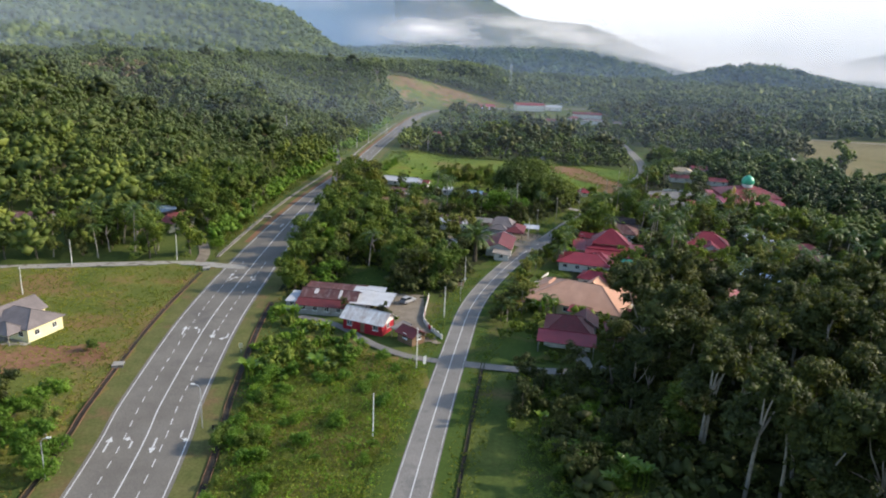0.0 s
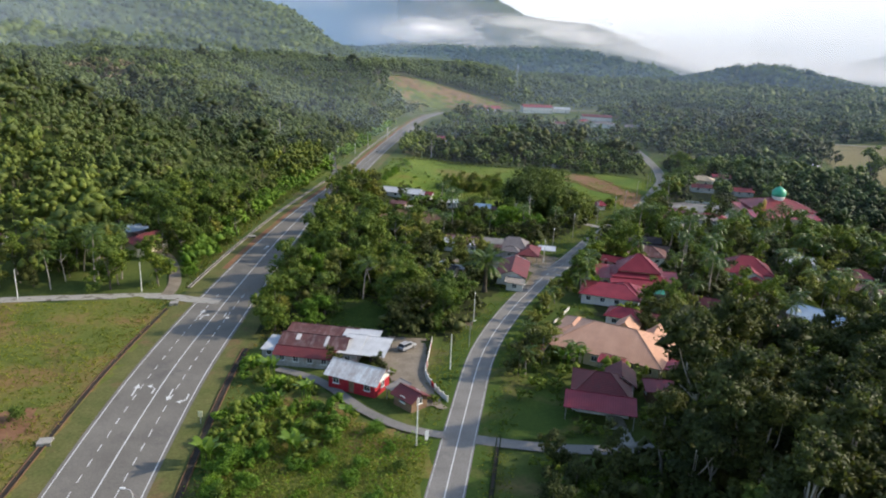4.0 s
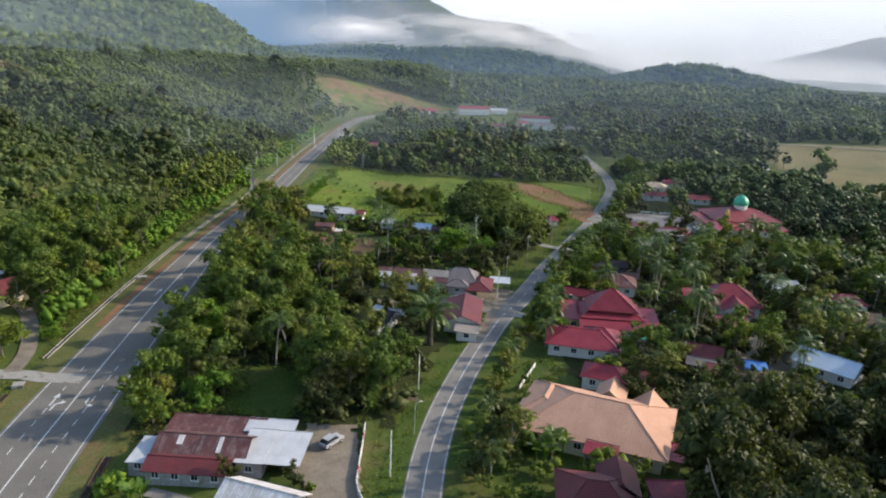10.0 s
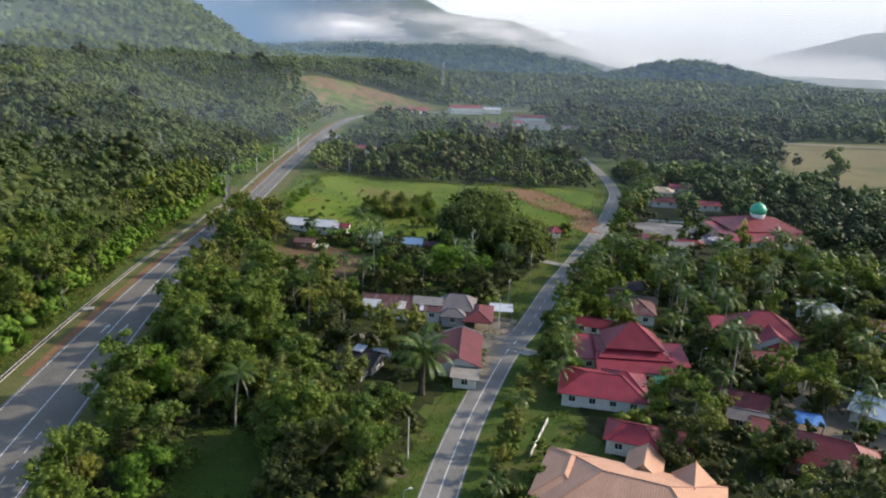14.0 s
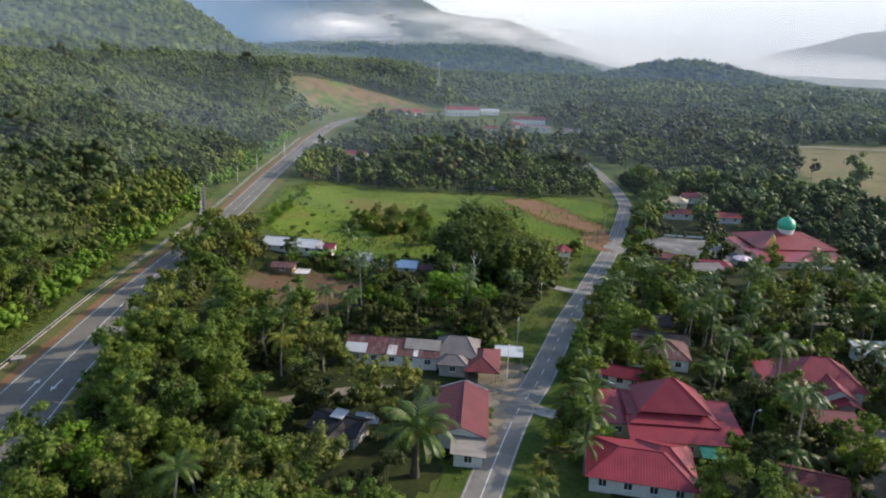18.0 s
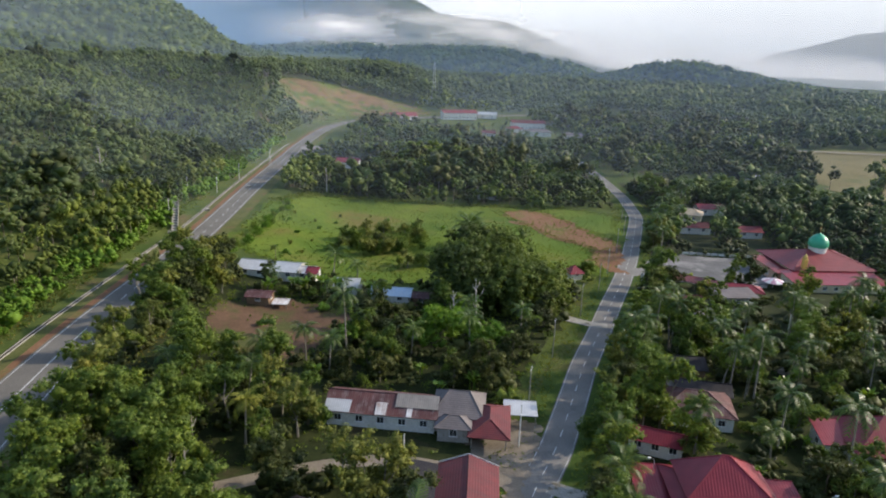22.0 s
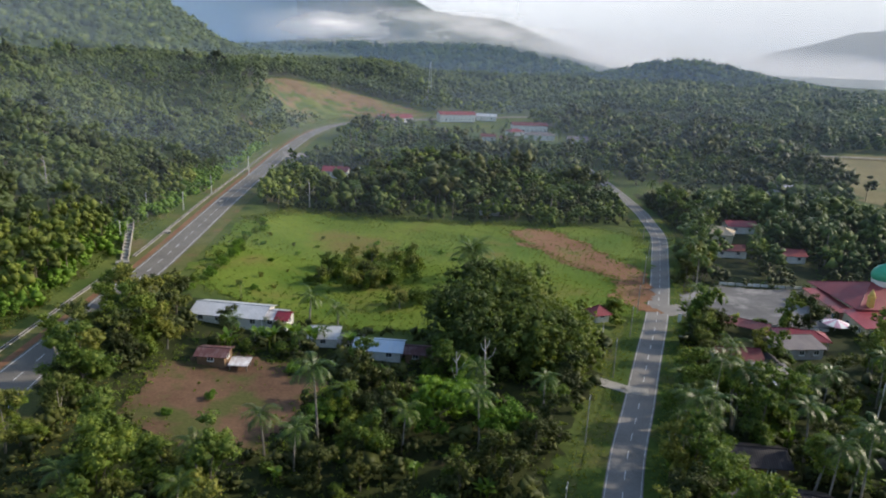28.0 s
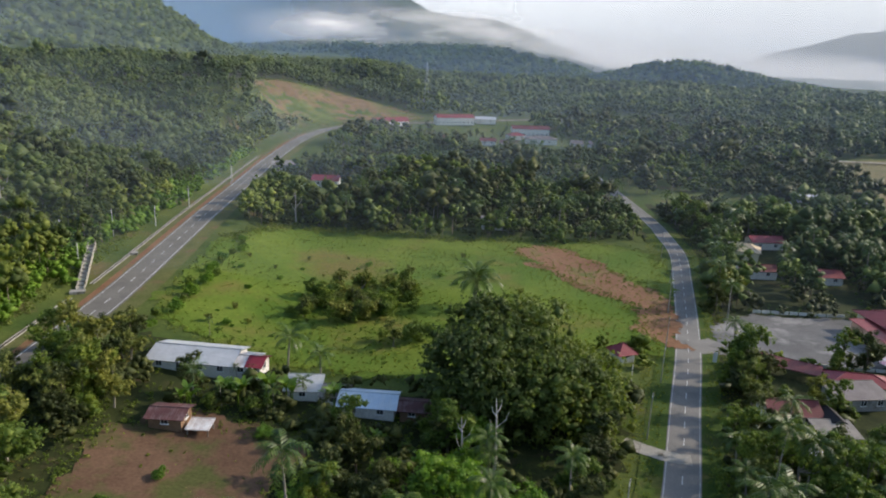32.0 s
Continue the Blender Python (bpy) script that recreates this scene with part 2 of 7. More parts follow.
def roofing(name, c1, c2, stain, rough=0.5, metal=0.0, rows=0.0, cols=0.0, stained=0.62, spotscale=0.5):
    """Roof covering: patches, streaks down the slope, and rows or ribs by the slope's own metres, bumped and coloured
    darker in their low parts.
    """
    m, nt, bsdf = nodes(name)
    uv = add(nt, "ShaderNodeUVMap")
    uv.uv_map = "slope"
    co = add(nt, "ShaderNodeTexCoord").outputs["Object"]
    n1 = add(nt, "ShaderNodeTexNoise", Scale=0.35, Detail=5.0)
    nt.links.new(co, n1.inputs["Vector"])
    col = ramp(nt, n1.outputs[0], [(0.3, c1), (0.7, c2)])
    st = add(nt, "ShaderNodeMapping")
    st.inputs["Scale"].default_value = (2.2, 0.22, 1)
    nt.links.new(uv.outputs[0], st.inputs[0])
    n2 = add(nt, "ShaderNodeTexNoise", Scale=1.0, Detail=6.0, Roughness=0.7)
    nt.links.new(st.outputs[0], n2.inputs["Vector"])
    n3 = add(nt, "ShaderNodeTexNoise", Scale=spotscale, Detail=6.0, Roughness=0.7)
    nt.links.new(co, n3.inputs["Vector"])
    av = mixc(nt, 0.5, n2.outputs[1], n3.outputs[1])
    f = ramp(nt, av, [(stained - 0.12, (0, 0, 0)), (stained + 0.08, (1, 1, 1))])
    col = mixc(nt, f, col, stain)
    hgt = None
    for axis, per in ((1, rows), (0, cols)):
        if per:
            wv = add(nt, "ShaderNodeTexWave", Scale=1.0, Distortion=0.15)
            wv.bands_direction = "Y" if axis else "X"
            mp = add(nt, "ShaderNodeMapping")
            mp.inputs["Scale"].default_value = (0.314 / per,) * 3
            nt.links.new(uv.outputs[0], mp.inputs[0])
            nt.links.new(mp.outputs[0], wv.inputs["Vector"])
            col = mixc(nt, 0.28, col, ramp(nt, wv.outputs[1], [(0.0, (0.45, 0.45, 0.45)), (0.5, (1.1, 1.1, 1.1))]), "MULTIPLY")
            hgt = wv.outputs[1]
    fine = add(nt, "ShaderNodeTexNoise", Scale=5.0, Detail=4.0)
    nt.links.new(co, fine.inputs["Vector"])
    col = mixc(nt, 0.5, col, ramp(nt, fine.outputs[0], [(0.3, (0.7, 0.7, 0.7)), (0.7, (1.2, 1.2, 1.2))]), "MULTIPLY")
    bp = add(nt, "ShaderNodeBump", Strength=0.4, Distance=0.05)
    nt.links.new(hgt or fine.outputs[0], bp.inputs["Height"])
    nt.links.new(bp.outputs[0], bsdf.inputs["Normal"])
    nt.links.new(col, bsdf.inputs["Base Color"])
    bsdf.inputs["Roughness"].default_value, bsdf.inputs["Metallic"].default_value = rough, metal
    bsdf.inputs["Specular IOR Level"].default_value = 0.25
    return m


def foliage(name, dark, mid, light, patch=0.12, trans=0.38, rough=0.6, cell=0.0):
    """Leaves: each spray its own tone, each tree its own tint; cell: trees per metre where a wood is one mesh."""
    m, nt, bsdf = nodes(name)
    geo = add(nt, "ShaderNodeNewGeometry")
    info = add(nt, "ShaderNodeObjectInfo")
    co = add(nt, "ShaderNodeTexCoord").outputs["Object"]
    n1 = add(nt, "ShaderNodeTexNoise", Scale=patch, Detail=3.0)
    nt.links.new(co, n1.inputs["Vector"])
    col = ramp(nt, geo.outputs["Random Per Island"], [(0.0, dark), (0.5, mid), (1.0, light)])
    drift = ramp(nt, n1.outputs[0], [(0.3, (0.7, 0.73, 0.8)), (0.7, (1.28, 1.2, 0.95))])
    col = mixc(nt, 0.85, col, drift, "MULTIPLY")
    tint = ramp(nt, info.outputs["Random"], [(0.0, (0.72, 0.8, 0.9)), (0.5, (1, 1, 1)), (1.0, (1.3, 1.16, 0.85))])
    col = mixc(nt, 0.8, col, tint, "MULTIPLY")
    if cell:
        vo = add(nt, "ShaderNodeTexVoronoi", Scale=cell)
        vo.voronoi_dimensions = "2D"
        nt.links.new(co, vo.inputs["Vector"])
        sep = add(nt, "ShaderNodeSeparateColor")
        nt.links.new(vo.outputs["Color"], sep.inputs[0])
        tree = ramp(nt, sep.outputs[0], [(0.0, (0.55, 0.6, 0.66)), (0.45, (0.92, 0.94, 0.95)), (0.8, (1.1, 1.1, 1.0)), (1.0, (1.3, 1.26, 1.05))])
        col = mixc(nt, 1.0, col, tree, "MULTIPLY")
        gn = add(nt, "ShaderNodeTexNoise", Scale=0.011, Detail=2.0)
        nt.links.new(co, gn.inputs["Vector"])
        col = mixc(nt, 1.0, col, ramp(nt, gn.outputs[0], [(0.36, (0.62, 0.68, 0.74)), (0.64, (1.32, 1.28, 1.05))]), "MULTIPLY")
    nt.links.new(col, bsdf.inputs["Base Color"])
    bsdf.inputs["Roughness"].default_value = rough
    bsdf.inputs["Specular IOR Level"].default_value = 0.25
    tl = add(nt, "ShaderNodeBsdfTranslucent")
    nt.links.new(mixc(nt, 1.0, col, (1.2, 1.25, 0.6), "MULTIPLY"), tl.inputs[0])
    mx = add(nt, "ShaderNodeMixShader")
    mx.inputs[0].default_value = trans
    nt.links.new(bsdf.outputs[0], mx.inputs[1])
    nt.links.new(tl.outputs[0], mx.inputs[2])
    nt.links.new(mx.outputs[0], nt.nodes["Material Output"].inputs[0])
    return m


M = {
    "ground": surf("ground", (0.045, 0.075, 0.016), (0.1, 0.12, 0.028), 0.06, 1.4, 0.95, 0.5, c3=(0.13, 0.1, 0.045), spot=0.62, spotscale=0.05),
    "meadow": surf("meadow_grass", (0.07, 0.122, 0.013), (0.13, 0.17, 0.023), 0.05, 1.2, 0.95, 0.8, c3=(0.145, 0.125, 0.034), spot=0.58, spotscale=0.03),
    "lawn": surf("lawn_grass", (0.038, 0.07, 0.012), (0.068, 0.1, 0.018), 0.12, 2.0, 0.95, 0.5, c3=(0.1, 0.1, 0.03), spot=0.58, spotscale=0.1),
    "verge": surf("verge_grass", (0.085, 0.098, 0.028), (0.13, 0.125, 0.045), 0.2, 2.0, 0.95, 0.5, c3=(0.15, 0.105, 0.05), spot=0.61, spotscale=0.12),
    "scrub": surf("scrub_ground", (0.09, 0.115, 0.022), (0.15, 0.15, 0.035), 0.1, 1.5, 0.95, 0.6, c3=(0.19, 0.125, 0.05), spot=0.55, spotscale=0.05),
    "soil": surf("bare_soil", (0.09, 0.052, 0.032), (0.15, 0.09, 0.055), 0.12, 1.8, 0.95, 0.9, c3=(0.075, 0.08, 0.025), spot=0.54, spotscale=0.09),
    "redsoil": surf("red_laterite", (0.13, 0.085, 0.045), (0.2, 0.13, 0.07), 0.09, 0.8, 0.95, 0.8, c3=(0.11, 0.14, 0.032), spot=0.53, spotscale=0.03),
    "dirt": surf("red_dirt", (0.17, 0.085, 0.045), (0.25, 0.14, 0.08), 0.12, 1.2, 0.95, 0.8, c3=(0.1, 0.12, 0.025), spot=0.6, spotscale=0.06),
    "gravel": surf("gravel", (0.165, 0.137, 0.103), (0.26, 0.22, 0.17), 0.3, 4.0, 0.95, 0.4, c3=(0.12, 0.12, 0.06), spot=0.64),
    "concrete": surf("concrete", (0.27, 0.255, 0.22), (0.38, 0.36, 0.32), 0.4, 5.0, 0.9, 0.3, c3=(0.13, 0.115, 0.085), spot=0.58, spotscale=0.4),
    "asphalt": surf("asphalt", (0.14, 0.128, 0.11), (0.185, 0.17, 0.147), 0.12, 6.0, 0.85, 0.2, c3=(0.12, 0.112, 0.1), spot=0.62, spotscale=0.09),
    "carpark": surf("mottled_paving", (0.1, 0.098, 0.096), (0.17, 0.165, 0.16), 0.1, 3.0, 0.85, 0.2, c3=(0.25, 0.24, 0.23), spot=0.57, spotscale=0.12),
    "oldasphalt": surf("worn_asphalt", (0.175, 0.164, 0.148), (0.23, 0.216, 0.195), 0.15, 5.0, 0.85, 0.2, c3=(0.15, 0.145, 0.135), spot=0.6, spotscale=0.16),
    "paint": surf("road_paint", (0.48, 0.48, 0.46), (0.62, 0.62, 0.59), 1.0, 8.0, 0.7, 0.1, c3=(0.35, 0.35, 0.34), spot=0.66, spotscale=0.8),
    "worn_paint": surf("worn_road_paint", (0.34, 0.34, 0.32), (0.5, 0.5, 0.48), 0.5, 8.0, 0.8, 0.1, c3=(0.24, 0.235, 0.22), spot=0.58, spotscale=0.4),
    "paddy": surf("paddy_field", (0.15, 0.125, 0.05), (0.2, 0.17, 0.075), 0.03, 0.5, 0.95, 0.3, c3=(0.11, 0.12, 0.045), spot=0.6, spotscale=0.02),
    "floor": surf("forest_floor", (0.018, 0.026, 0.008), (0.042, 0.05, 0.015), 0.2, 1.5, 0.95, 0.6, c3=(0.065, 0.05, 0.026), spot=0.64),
    "wood": surf("far_forest", (0.025, 0.045, 0.012), (0.06, 0.085, 0.025), 0.012, 0.07, 0.95, 1.0),
    "bark": surf("bark", (0.1, 0.085, 0.06), (0.2, 0.17, 0.13), 0.8, 7.0, 0.95, 0.7, vary=0.3),
    "palebark": surf("pale_bark", (0.22, 0.195, 0.155), (0.34, 0.305, 0.255), 0.9, 7.0, 0.95, 0.5, vary=0.2),
    "dead": surf("dead_wood", (0.4, 0.36, 0.3), (0.55, 0.5, 0.44), 1.0, 8.0, 0.95, 0.4),
    "leaf": foliage("broad_leaves", (0.066, 0.11, 0.017), (0.112, 0.17, 0.027), (0.185, 0.238, 0.044)),
    "leaf_dark": foliage("dark_leaves", (0.032, 0.043, 0.011), (0.052, 0.068, 0.017), (0.09, 0.105, 0.031), trans=0.3),
    "leaf_bright": foliage("bright_leaves", (0.075, 0.15, 0.015), (0.12, 0.225, 0.024), (0.17, 0.28, 0.036)),
    "leaf_olive": foliage("olive_leaves", (0.088, 0.115, 0.025), (0.142, 0.166, 0.038), (0.215, 0.228, 0.06)),
    "leaf_rubber": foliage("rubber_tree_leaves", (0.165, 0.205, 0.085), (0.185, 0.23, 0.095), (0.205, 0.25, 0.105), patch=0.012, trans=0.6),
    "leaf_wood": foliage("woodland_leaves", (0.066, 0.1, 0.028), (0.104, 0.146, 0.042), (0.152, 0.192, 0.058), patch=0.03, trans=0.4, cell=0.11),
    "leaf_valley": foliage("valley_leaves", (0.045, 0.085, 0.016), (0.08, 0.13, 0.024), (0.13, 0.18, 0.036), patch=0.03, trans=0.4, cell=0.1),
    "leaf_dry": foliage("dry_grass_blades", (0.11, 0.1, 0.03), (0.16, 0.15, 0.045), (0.22, 0.19, 0.07), patch=0.1),
    "leaf_bare": foliage("leafless_twigs", (0.13, 0.11, 0.07), (0.18, 0.155, 0.11), (0.24, 0.21, 0.16), patch=0.03),
    "leaf_scrub": foliage("scrub_leaves", (0.08, 0.115, 0.014), (0.14, 0.185, 0.024), (0.22, 0.23, 0.05), patch=0.08),
    "frond": foliage("palm_fronds", (0.035, 0.07, 0.012), (0.07, 0.12, 0.02), (0.13, 0.17, 0.035), trans=0.2, rough=0.4),
    "frond_yellow": foliage("yellowing_fronds", (0.12, 0.14, 0.02), (0.2, 0.22, 0.03), (0.3, 0.29, 0.06), trans=0.2),
    "banana": foliage("banana_leaves", (0.07, 0.14, 0.015), (0.12, 0.21, 0.03), (0.2, 0.28, 0.05), trans=0.35, rough=0.35),
    "white_wall": surf("white_plaster", (0.66, 0.63, 0.57), (0.76, 0.74, 0.69), 0.5, 4.0, 0.85, 0.15, c3=(0.45, 0.41, 0.34), spot=0.66, spotscale=0.5),
    "cream_wall": surf("cream_plaster", (0.62, 0.53, 0.34), (0.72, 0.63, 0.43), 0.5, 4.0, 0.85, 0.15, c3=(0.42, 0.36, 0.24), spot=0.66, spotscale=0.5),
    "yellow_wall": surf("yellow_plaster", (0.72, 0.64, 0.36), (0.8, 0.72, 0.44), 0.5, 4.0, 0.85, 0.12),
    "grey_wall": surf("grey_boards", (0.3, 0.29, 0.27), (0.42, 0.4, 0.37), 0.6, 5.0, 0.9, 0.3, c3=(0.2, 0.17, 0.13), spot=0.62, spotscale=0.5),
    "red_wall": surf("red_painted_boards", (0.3, 0.02, 0.03), (0.4, 0.035, 0.045), 0.6, 5.0, 0.8, 0.2, c3=(0.25, 0.05, 0.04), spot=0.66, spotscale=0.6),
    "brown_wall": surf("brown_boards", (0.16, 0.1, 0.06), (0.25, 0.16, 0.1), 0.6, 5.0, 0.9, 0.3),
    "pink_wall": surf("salmon_plaster", (0.62, 0.36, 0.24), (0.7, 0.44, 0.3), 0.5, 4.0, 0.85, 0.15),
    "gold": surf("gold_paint", (0.6, 0.38, 0.08), (0.7, 0.47, 0.12), 0.6, 5.0, 0.5, 0.1),
    "green_paint": surf("green_glazed_dome", (0.03, 0.3, 0.16), (0.06, 0.38, 0.22), 0.4, 4.0, 0.35, 0.1),
    "glass": surf("dark_window_glass", (0.02, 0.025, 0.03), (0.05, 0.055, 0.06), 0.7, 3.0, 0.12, 0.0),
    "dark": surf("dark_sign_and_drain_depth", (0.03, 0.025, 0.02), (0.06, 0.05, 0.04), 0.7, 4.0, 0.9, 0.2),
    "white_paint": surf("white_paint", (0.7, 0.7, 0.68), (0.8, 0.8, 0.78), 0.8, 5.0, 0.6, 0.1),
    "steel": surf("galvanised_steel", (0.45, 0.46, 0.47), (0.58, 0.59, 0.6), 0.8, 6.0, 0.45, 0.1, metal=0.6),
    "rubber": surf("tyre_rubber", (0.02, 0.02, 0.02), (0.03, 0.03, 0.03), 1.0, 6.0, 0.9, 0.1),
    "silver": surf("silver_car_paint", (0.5, 0.51, 0.53), (0.6, 0.61, 0.62), 0.6, 9.0, 0.3, 0.0, metal=0.4),
    "black_car": surf("black_car_paint", (0.015, 0.015, 0.018), (0.03, 0.03, 0.034), 0.6, 9.0, 0.25, 0.0),
    "tarp": surf("blue_tarpaulin", (0.06, 0.2, 0.5), (0.12, 0.3, 0.62), 0.6, 4.0, 0.6, 0.3),
    "roof_orange": roofing("orange_clay_tiles", (0.5, 0.275, 0.18), (0.58, 0.335, 0.225), (0.45, 0.26, 0.18), 0.75, rows=0.3, cols=0.34, stained=0.6),
    "roof_red": roofing("red_metal_tiles", (0.19, 0.035, 0.038), (0.25, 0.048, 0.05), (0.16, 0.05, 0.048), 0.5, rows=0.4, stained=0.62),
    "roof_crimson": roofing("crimson_metal_sheets", (0.2, 0.024, 0.036), (0.27, 0.036, 0.048), (0.18, 0.05, 0.055), 0.42, cols=0.4, stained=0.64),
    "roof_maroon": roofing("dark_red_tiles", (0.12, 0.026, 0.028), (0.175, 0.036, 0.038), (0.1, 0.04, 0.04), 0.6, rows=0.4, stained=0.58),
    "roof_rust": roofing("rusty_sheets", (0.08, 0.036, 0.036), (0.14, 0.058, 0.052), (0.3, 0.25, 0.235), 0.7, cols=0.35, stained=0.615),
    "roof_white": roofing("bleached_sheets", (0.62, 0.61, 0.59), (0.75, 0.74, 0.72), (0.3, 0.19, 0.14), 0.5, cols=0.35, stained=0.56),
    "roof_pale": roofing("pale_zinc_sheets", (0.42, 0.43, 0.44), (0.52, 0.53, 0.54), (0.33, 0.33, 0.32), 0.4, cols=0.35, stained=0.63),
    "roof_grey": roofing("grey_fibre_sheets", (0.22, 0.2, 0.18), (0.31, 0.28, 0.25), (0.15, 0.13, 0.11), 0.85, cols=0.35, stained=0.6),
    "roof_slate": roofing("grey_brown_tiles", (0.14, 0.12, 0.115), (0.21, 0.18, 0.17), (0.12, 0.1, 0.1), 0.6, rows=0.4, stained=0.62),
    "roof_blue": roofing("pale_blue_sheets", (0.42, 0.52, 0.62), (0.55, 0.64, 0.72), (0.6, 0.62, 0.63), 0.4, cols=0.35, stained=0.58),
    "roof_green": roofing("green_sheets", (0.03, 0.2, 0.12), (0.05, 0.26, 0.16), (0.06, 0.18, 0.12), 0.5, cols=0.35),
    "roof_tan": roofing("tan_tiles", (0.5, 0.38, 0.24), (0.6, 0.47, 0.32), (0.4, 0.31, 0.2), 0.7, rows=0.4, stained=0.62),
    "roof_black": roofing("blackened_sheets", (0.018, 0.015, 0.016), (0.035, 0.028, 0.028), (0.09, 0.08, 0.075), 0.6, cols=0.35, stained=0.63),
    "stripes": surf("faded_pink_canvas", (0.55, 0.3, 0.38), (0.66, 0.42, 0.5), 0.6, 4.0, 0.8, 0.1),
}

# ---- the ground, one sheet to the horizon ----
def spread(lo, a, b, hi, step, grow):
    mid = list(np.arange(a, b + 0.01, step))
    up, d = [b], step
    while up[-1] < hi:
        d *= grow
        up.append(up[-1] + d)
    dn, d = [a], step
    while dn[-1] > lo:
        d *= grow
        dn.append(dn[-1] - d)
    return np.array(dn[:0:-1] + mid + up[1:])


def rough(x, y, size, seed=0.0):
    """Smooth noise over arrays, about -1 to 1."""
    return (np.sin(x / size + 1.7 * np.sin(y / size * 0.7 + seed)) + np.sin(y / size * 1.3 + 2.1 * np.sin(x / size * 0.6 - seed)) + 0.6 * np.sin((x + y) / size * 2.3 + seed)) / 2.6


GX, GY = spread(-4700, -170, 250, 4700, 3.0, 1.09), spread(-500, 40, 470, 4750, 3.0, 1.06)
gx, gy = np.meshgrid(GX, GY)
far = ss(10, 30, np.minimum(from_line(gx, gy, HW)[0], from_line(gx, gy, RD)[0]))
gh = land(gx, gy) + far * 0.25 * rough(gx, gy, 9.0) - 0.05
idx = np.arange(gx.size).reshape(gx.shape)
quads = np.stack([idx[:-1, :-1], idx[:-1, 1:], idx[1:, 1:], idx[1:, :-1]], -1).reshape(-1, 4)
ground = solid("ground", fast_mesh("ground", np.stack([gx, gy, gh], -1).reshape(-1, 3), [quads], True), M["ground"])
tagged(ground, "uneven green ground with patches of dry earth", "ground", kind="structure")


def sheet(name, poly, material, lift, label, category="ground", step=1.1, ragged=1.2, seed=0.0):
    """A patch of ground cover that follows the land, with a ragged outline."""
    poly = np.asarray(poly, float)
    xs = np.arange(poly[:, 0].min() - 3, poly[:, 0].max() + 3, step)
    ys = np.arange(poly[:, 1].min() - 3, poly[:, 1].max() + 3, step)
    x, y = np.meshgrid(xs, ys)
    wx, wy = x + ragged * rough(x, y, 3.1, seed), y + ragged * rough(y, x, 2.7, seed + 2)
    cx, cy = (wx[:-1, :-1] + wx[1:, 1:]) / 2, (wy[:-1, :-1] + wy[1:, 1:]) / 2
    keep = inside(cx, cy, poly)
    i = np.arange(x.size).reshape(x.shape)
    q = np.stack([i[:-1, :-1], i[:-1, 1:], i[1:, 1:], i[1:, :-1]], -1)[keep]
    near = ss(10, 30, np.minimum(from_line(x, y, HW)[0], from_line(x, y, RD)[0]))
    z = land(x, y) + near * 0.25 * rough(x, y, 9.0) + lift
    jx, jy = np.random.default_rng(3).uniform(-0.38, 0.38, (2,) + x.shape) * step
    x, y = x + jx, y + jy
    used, back = np.unique(q.ravel(), return_inverse=True)
    V = np.stack([x, y, z], -1).reshape(-1, 3)[used]
    ob = solid(name, fast_mesh(name, V, [back.reshape(-1, 4)], True), material)
    return tagged(ob, label, category, kind="structure")


MEADOW = [(-9, 345), (1, 333), (24, 317), (48, 309), (72, 312), (88, 322), (101, 318), (116, 345), (128, 366), (137, 396), (120, 410), (98, 412), (72, 412), (40, 424), (16, 424), (0, 400), (-6, 372)]
CLEARING = [(-9, 276), (-8, 292), (-1, 300), (12, 301), (18, 292), (25, 293), (22, 283), (17, 272), (9, 261), (0, 267)]
DIRT = [(90, 404), (108, 405), (114, 380), (120, 352), (112, 330), (104, 318), (101, 330), (108, 349), (99, 365), (92, 385)]
LAWN = [(19, 122), (27, 125), (36, 127), (31, 141), (30, 150), (31, 158), (35, 165), (40, 176), (50, 184), (48, 190), (36, 182), (27, 165), (21, 147)]
YARD = [(1, 166), (9, 165), (8.4, 150), (8.6, 140), (12, 134), (8, 134), (3, 141), (0, 150), (-2, 158)]
FIELD = [(-49.5, 88), (-49.8, 183), (-56, 186), (-120, 177), (-150, 140), (-140, 80), (-90, 60)]
SCRUB = [(-23, 60), (-25, 135), (-12, 137), (2, 126), (8, 121), (2, 86), (-5, 55)]
CUT = [(11, 656), (30, 690), (66, 726), (122, 752), (112, 792), (60, 778), (30, 762), (5, 742), (-9, 716), (-5, 680)]
PADDY = [(268, 400), (300, 384), (520, 395), (560, 560), (480, 600), (345, 606), (315, 520), (288, 470)]
LOT = [(112, 318), (118, 312), (143, 305), (150, 312), (160, 334), (136, 341), (120, 333)]
VALE = [(84, 694), (100, 650), (118, 606), (165, 590), (222, 618), (228, 690), (205, 735), (90, 732)]  # school grounds at the valley head
LAWN2 = [(-14, 172), (-12, 187), (-4, 188), (3, 178), (-2, 168)]
ORCHARD = [(-28, 165), (-30, 235), (-22, 318), (-8, 330), (20, 312), (60, 300), (90, 310), (60, 262), (36, 215), (14, 165)]
VILLAGE = [(50, 178), (60, 226), (92, 282), (140, 372), (168, 470), (260, 450), (250, 260), (160, 120), (70, 60), (45, 80), (40, 120), (58, 150), (64, 168)]
sheet("forest_floor", ORCHARD, M["floor"], 0.05, "dark green-brown floor under an orchard", ragged=2.5, step=2.5)
sheet("forest_floor", VILLAGE, M["floor"], 0.05, "dark green-brown ground between village gardens", ragged=2.5, step=3)
sheet("meadow", MEADOW, M["meadow"], 0.12, "open meadow of bright green grass", "meadow", ragged=2.2, step=2.0)
sheet("bare_ground", CLEARING, M["soil"], 0.2, "cleared plot of brown soil", "soil", ragged=2.0, step=0.8)
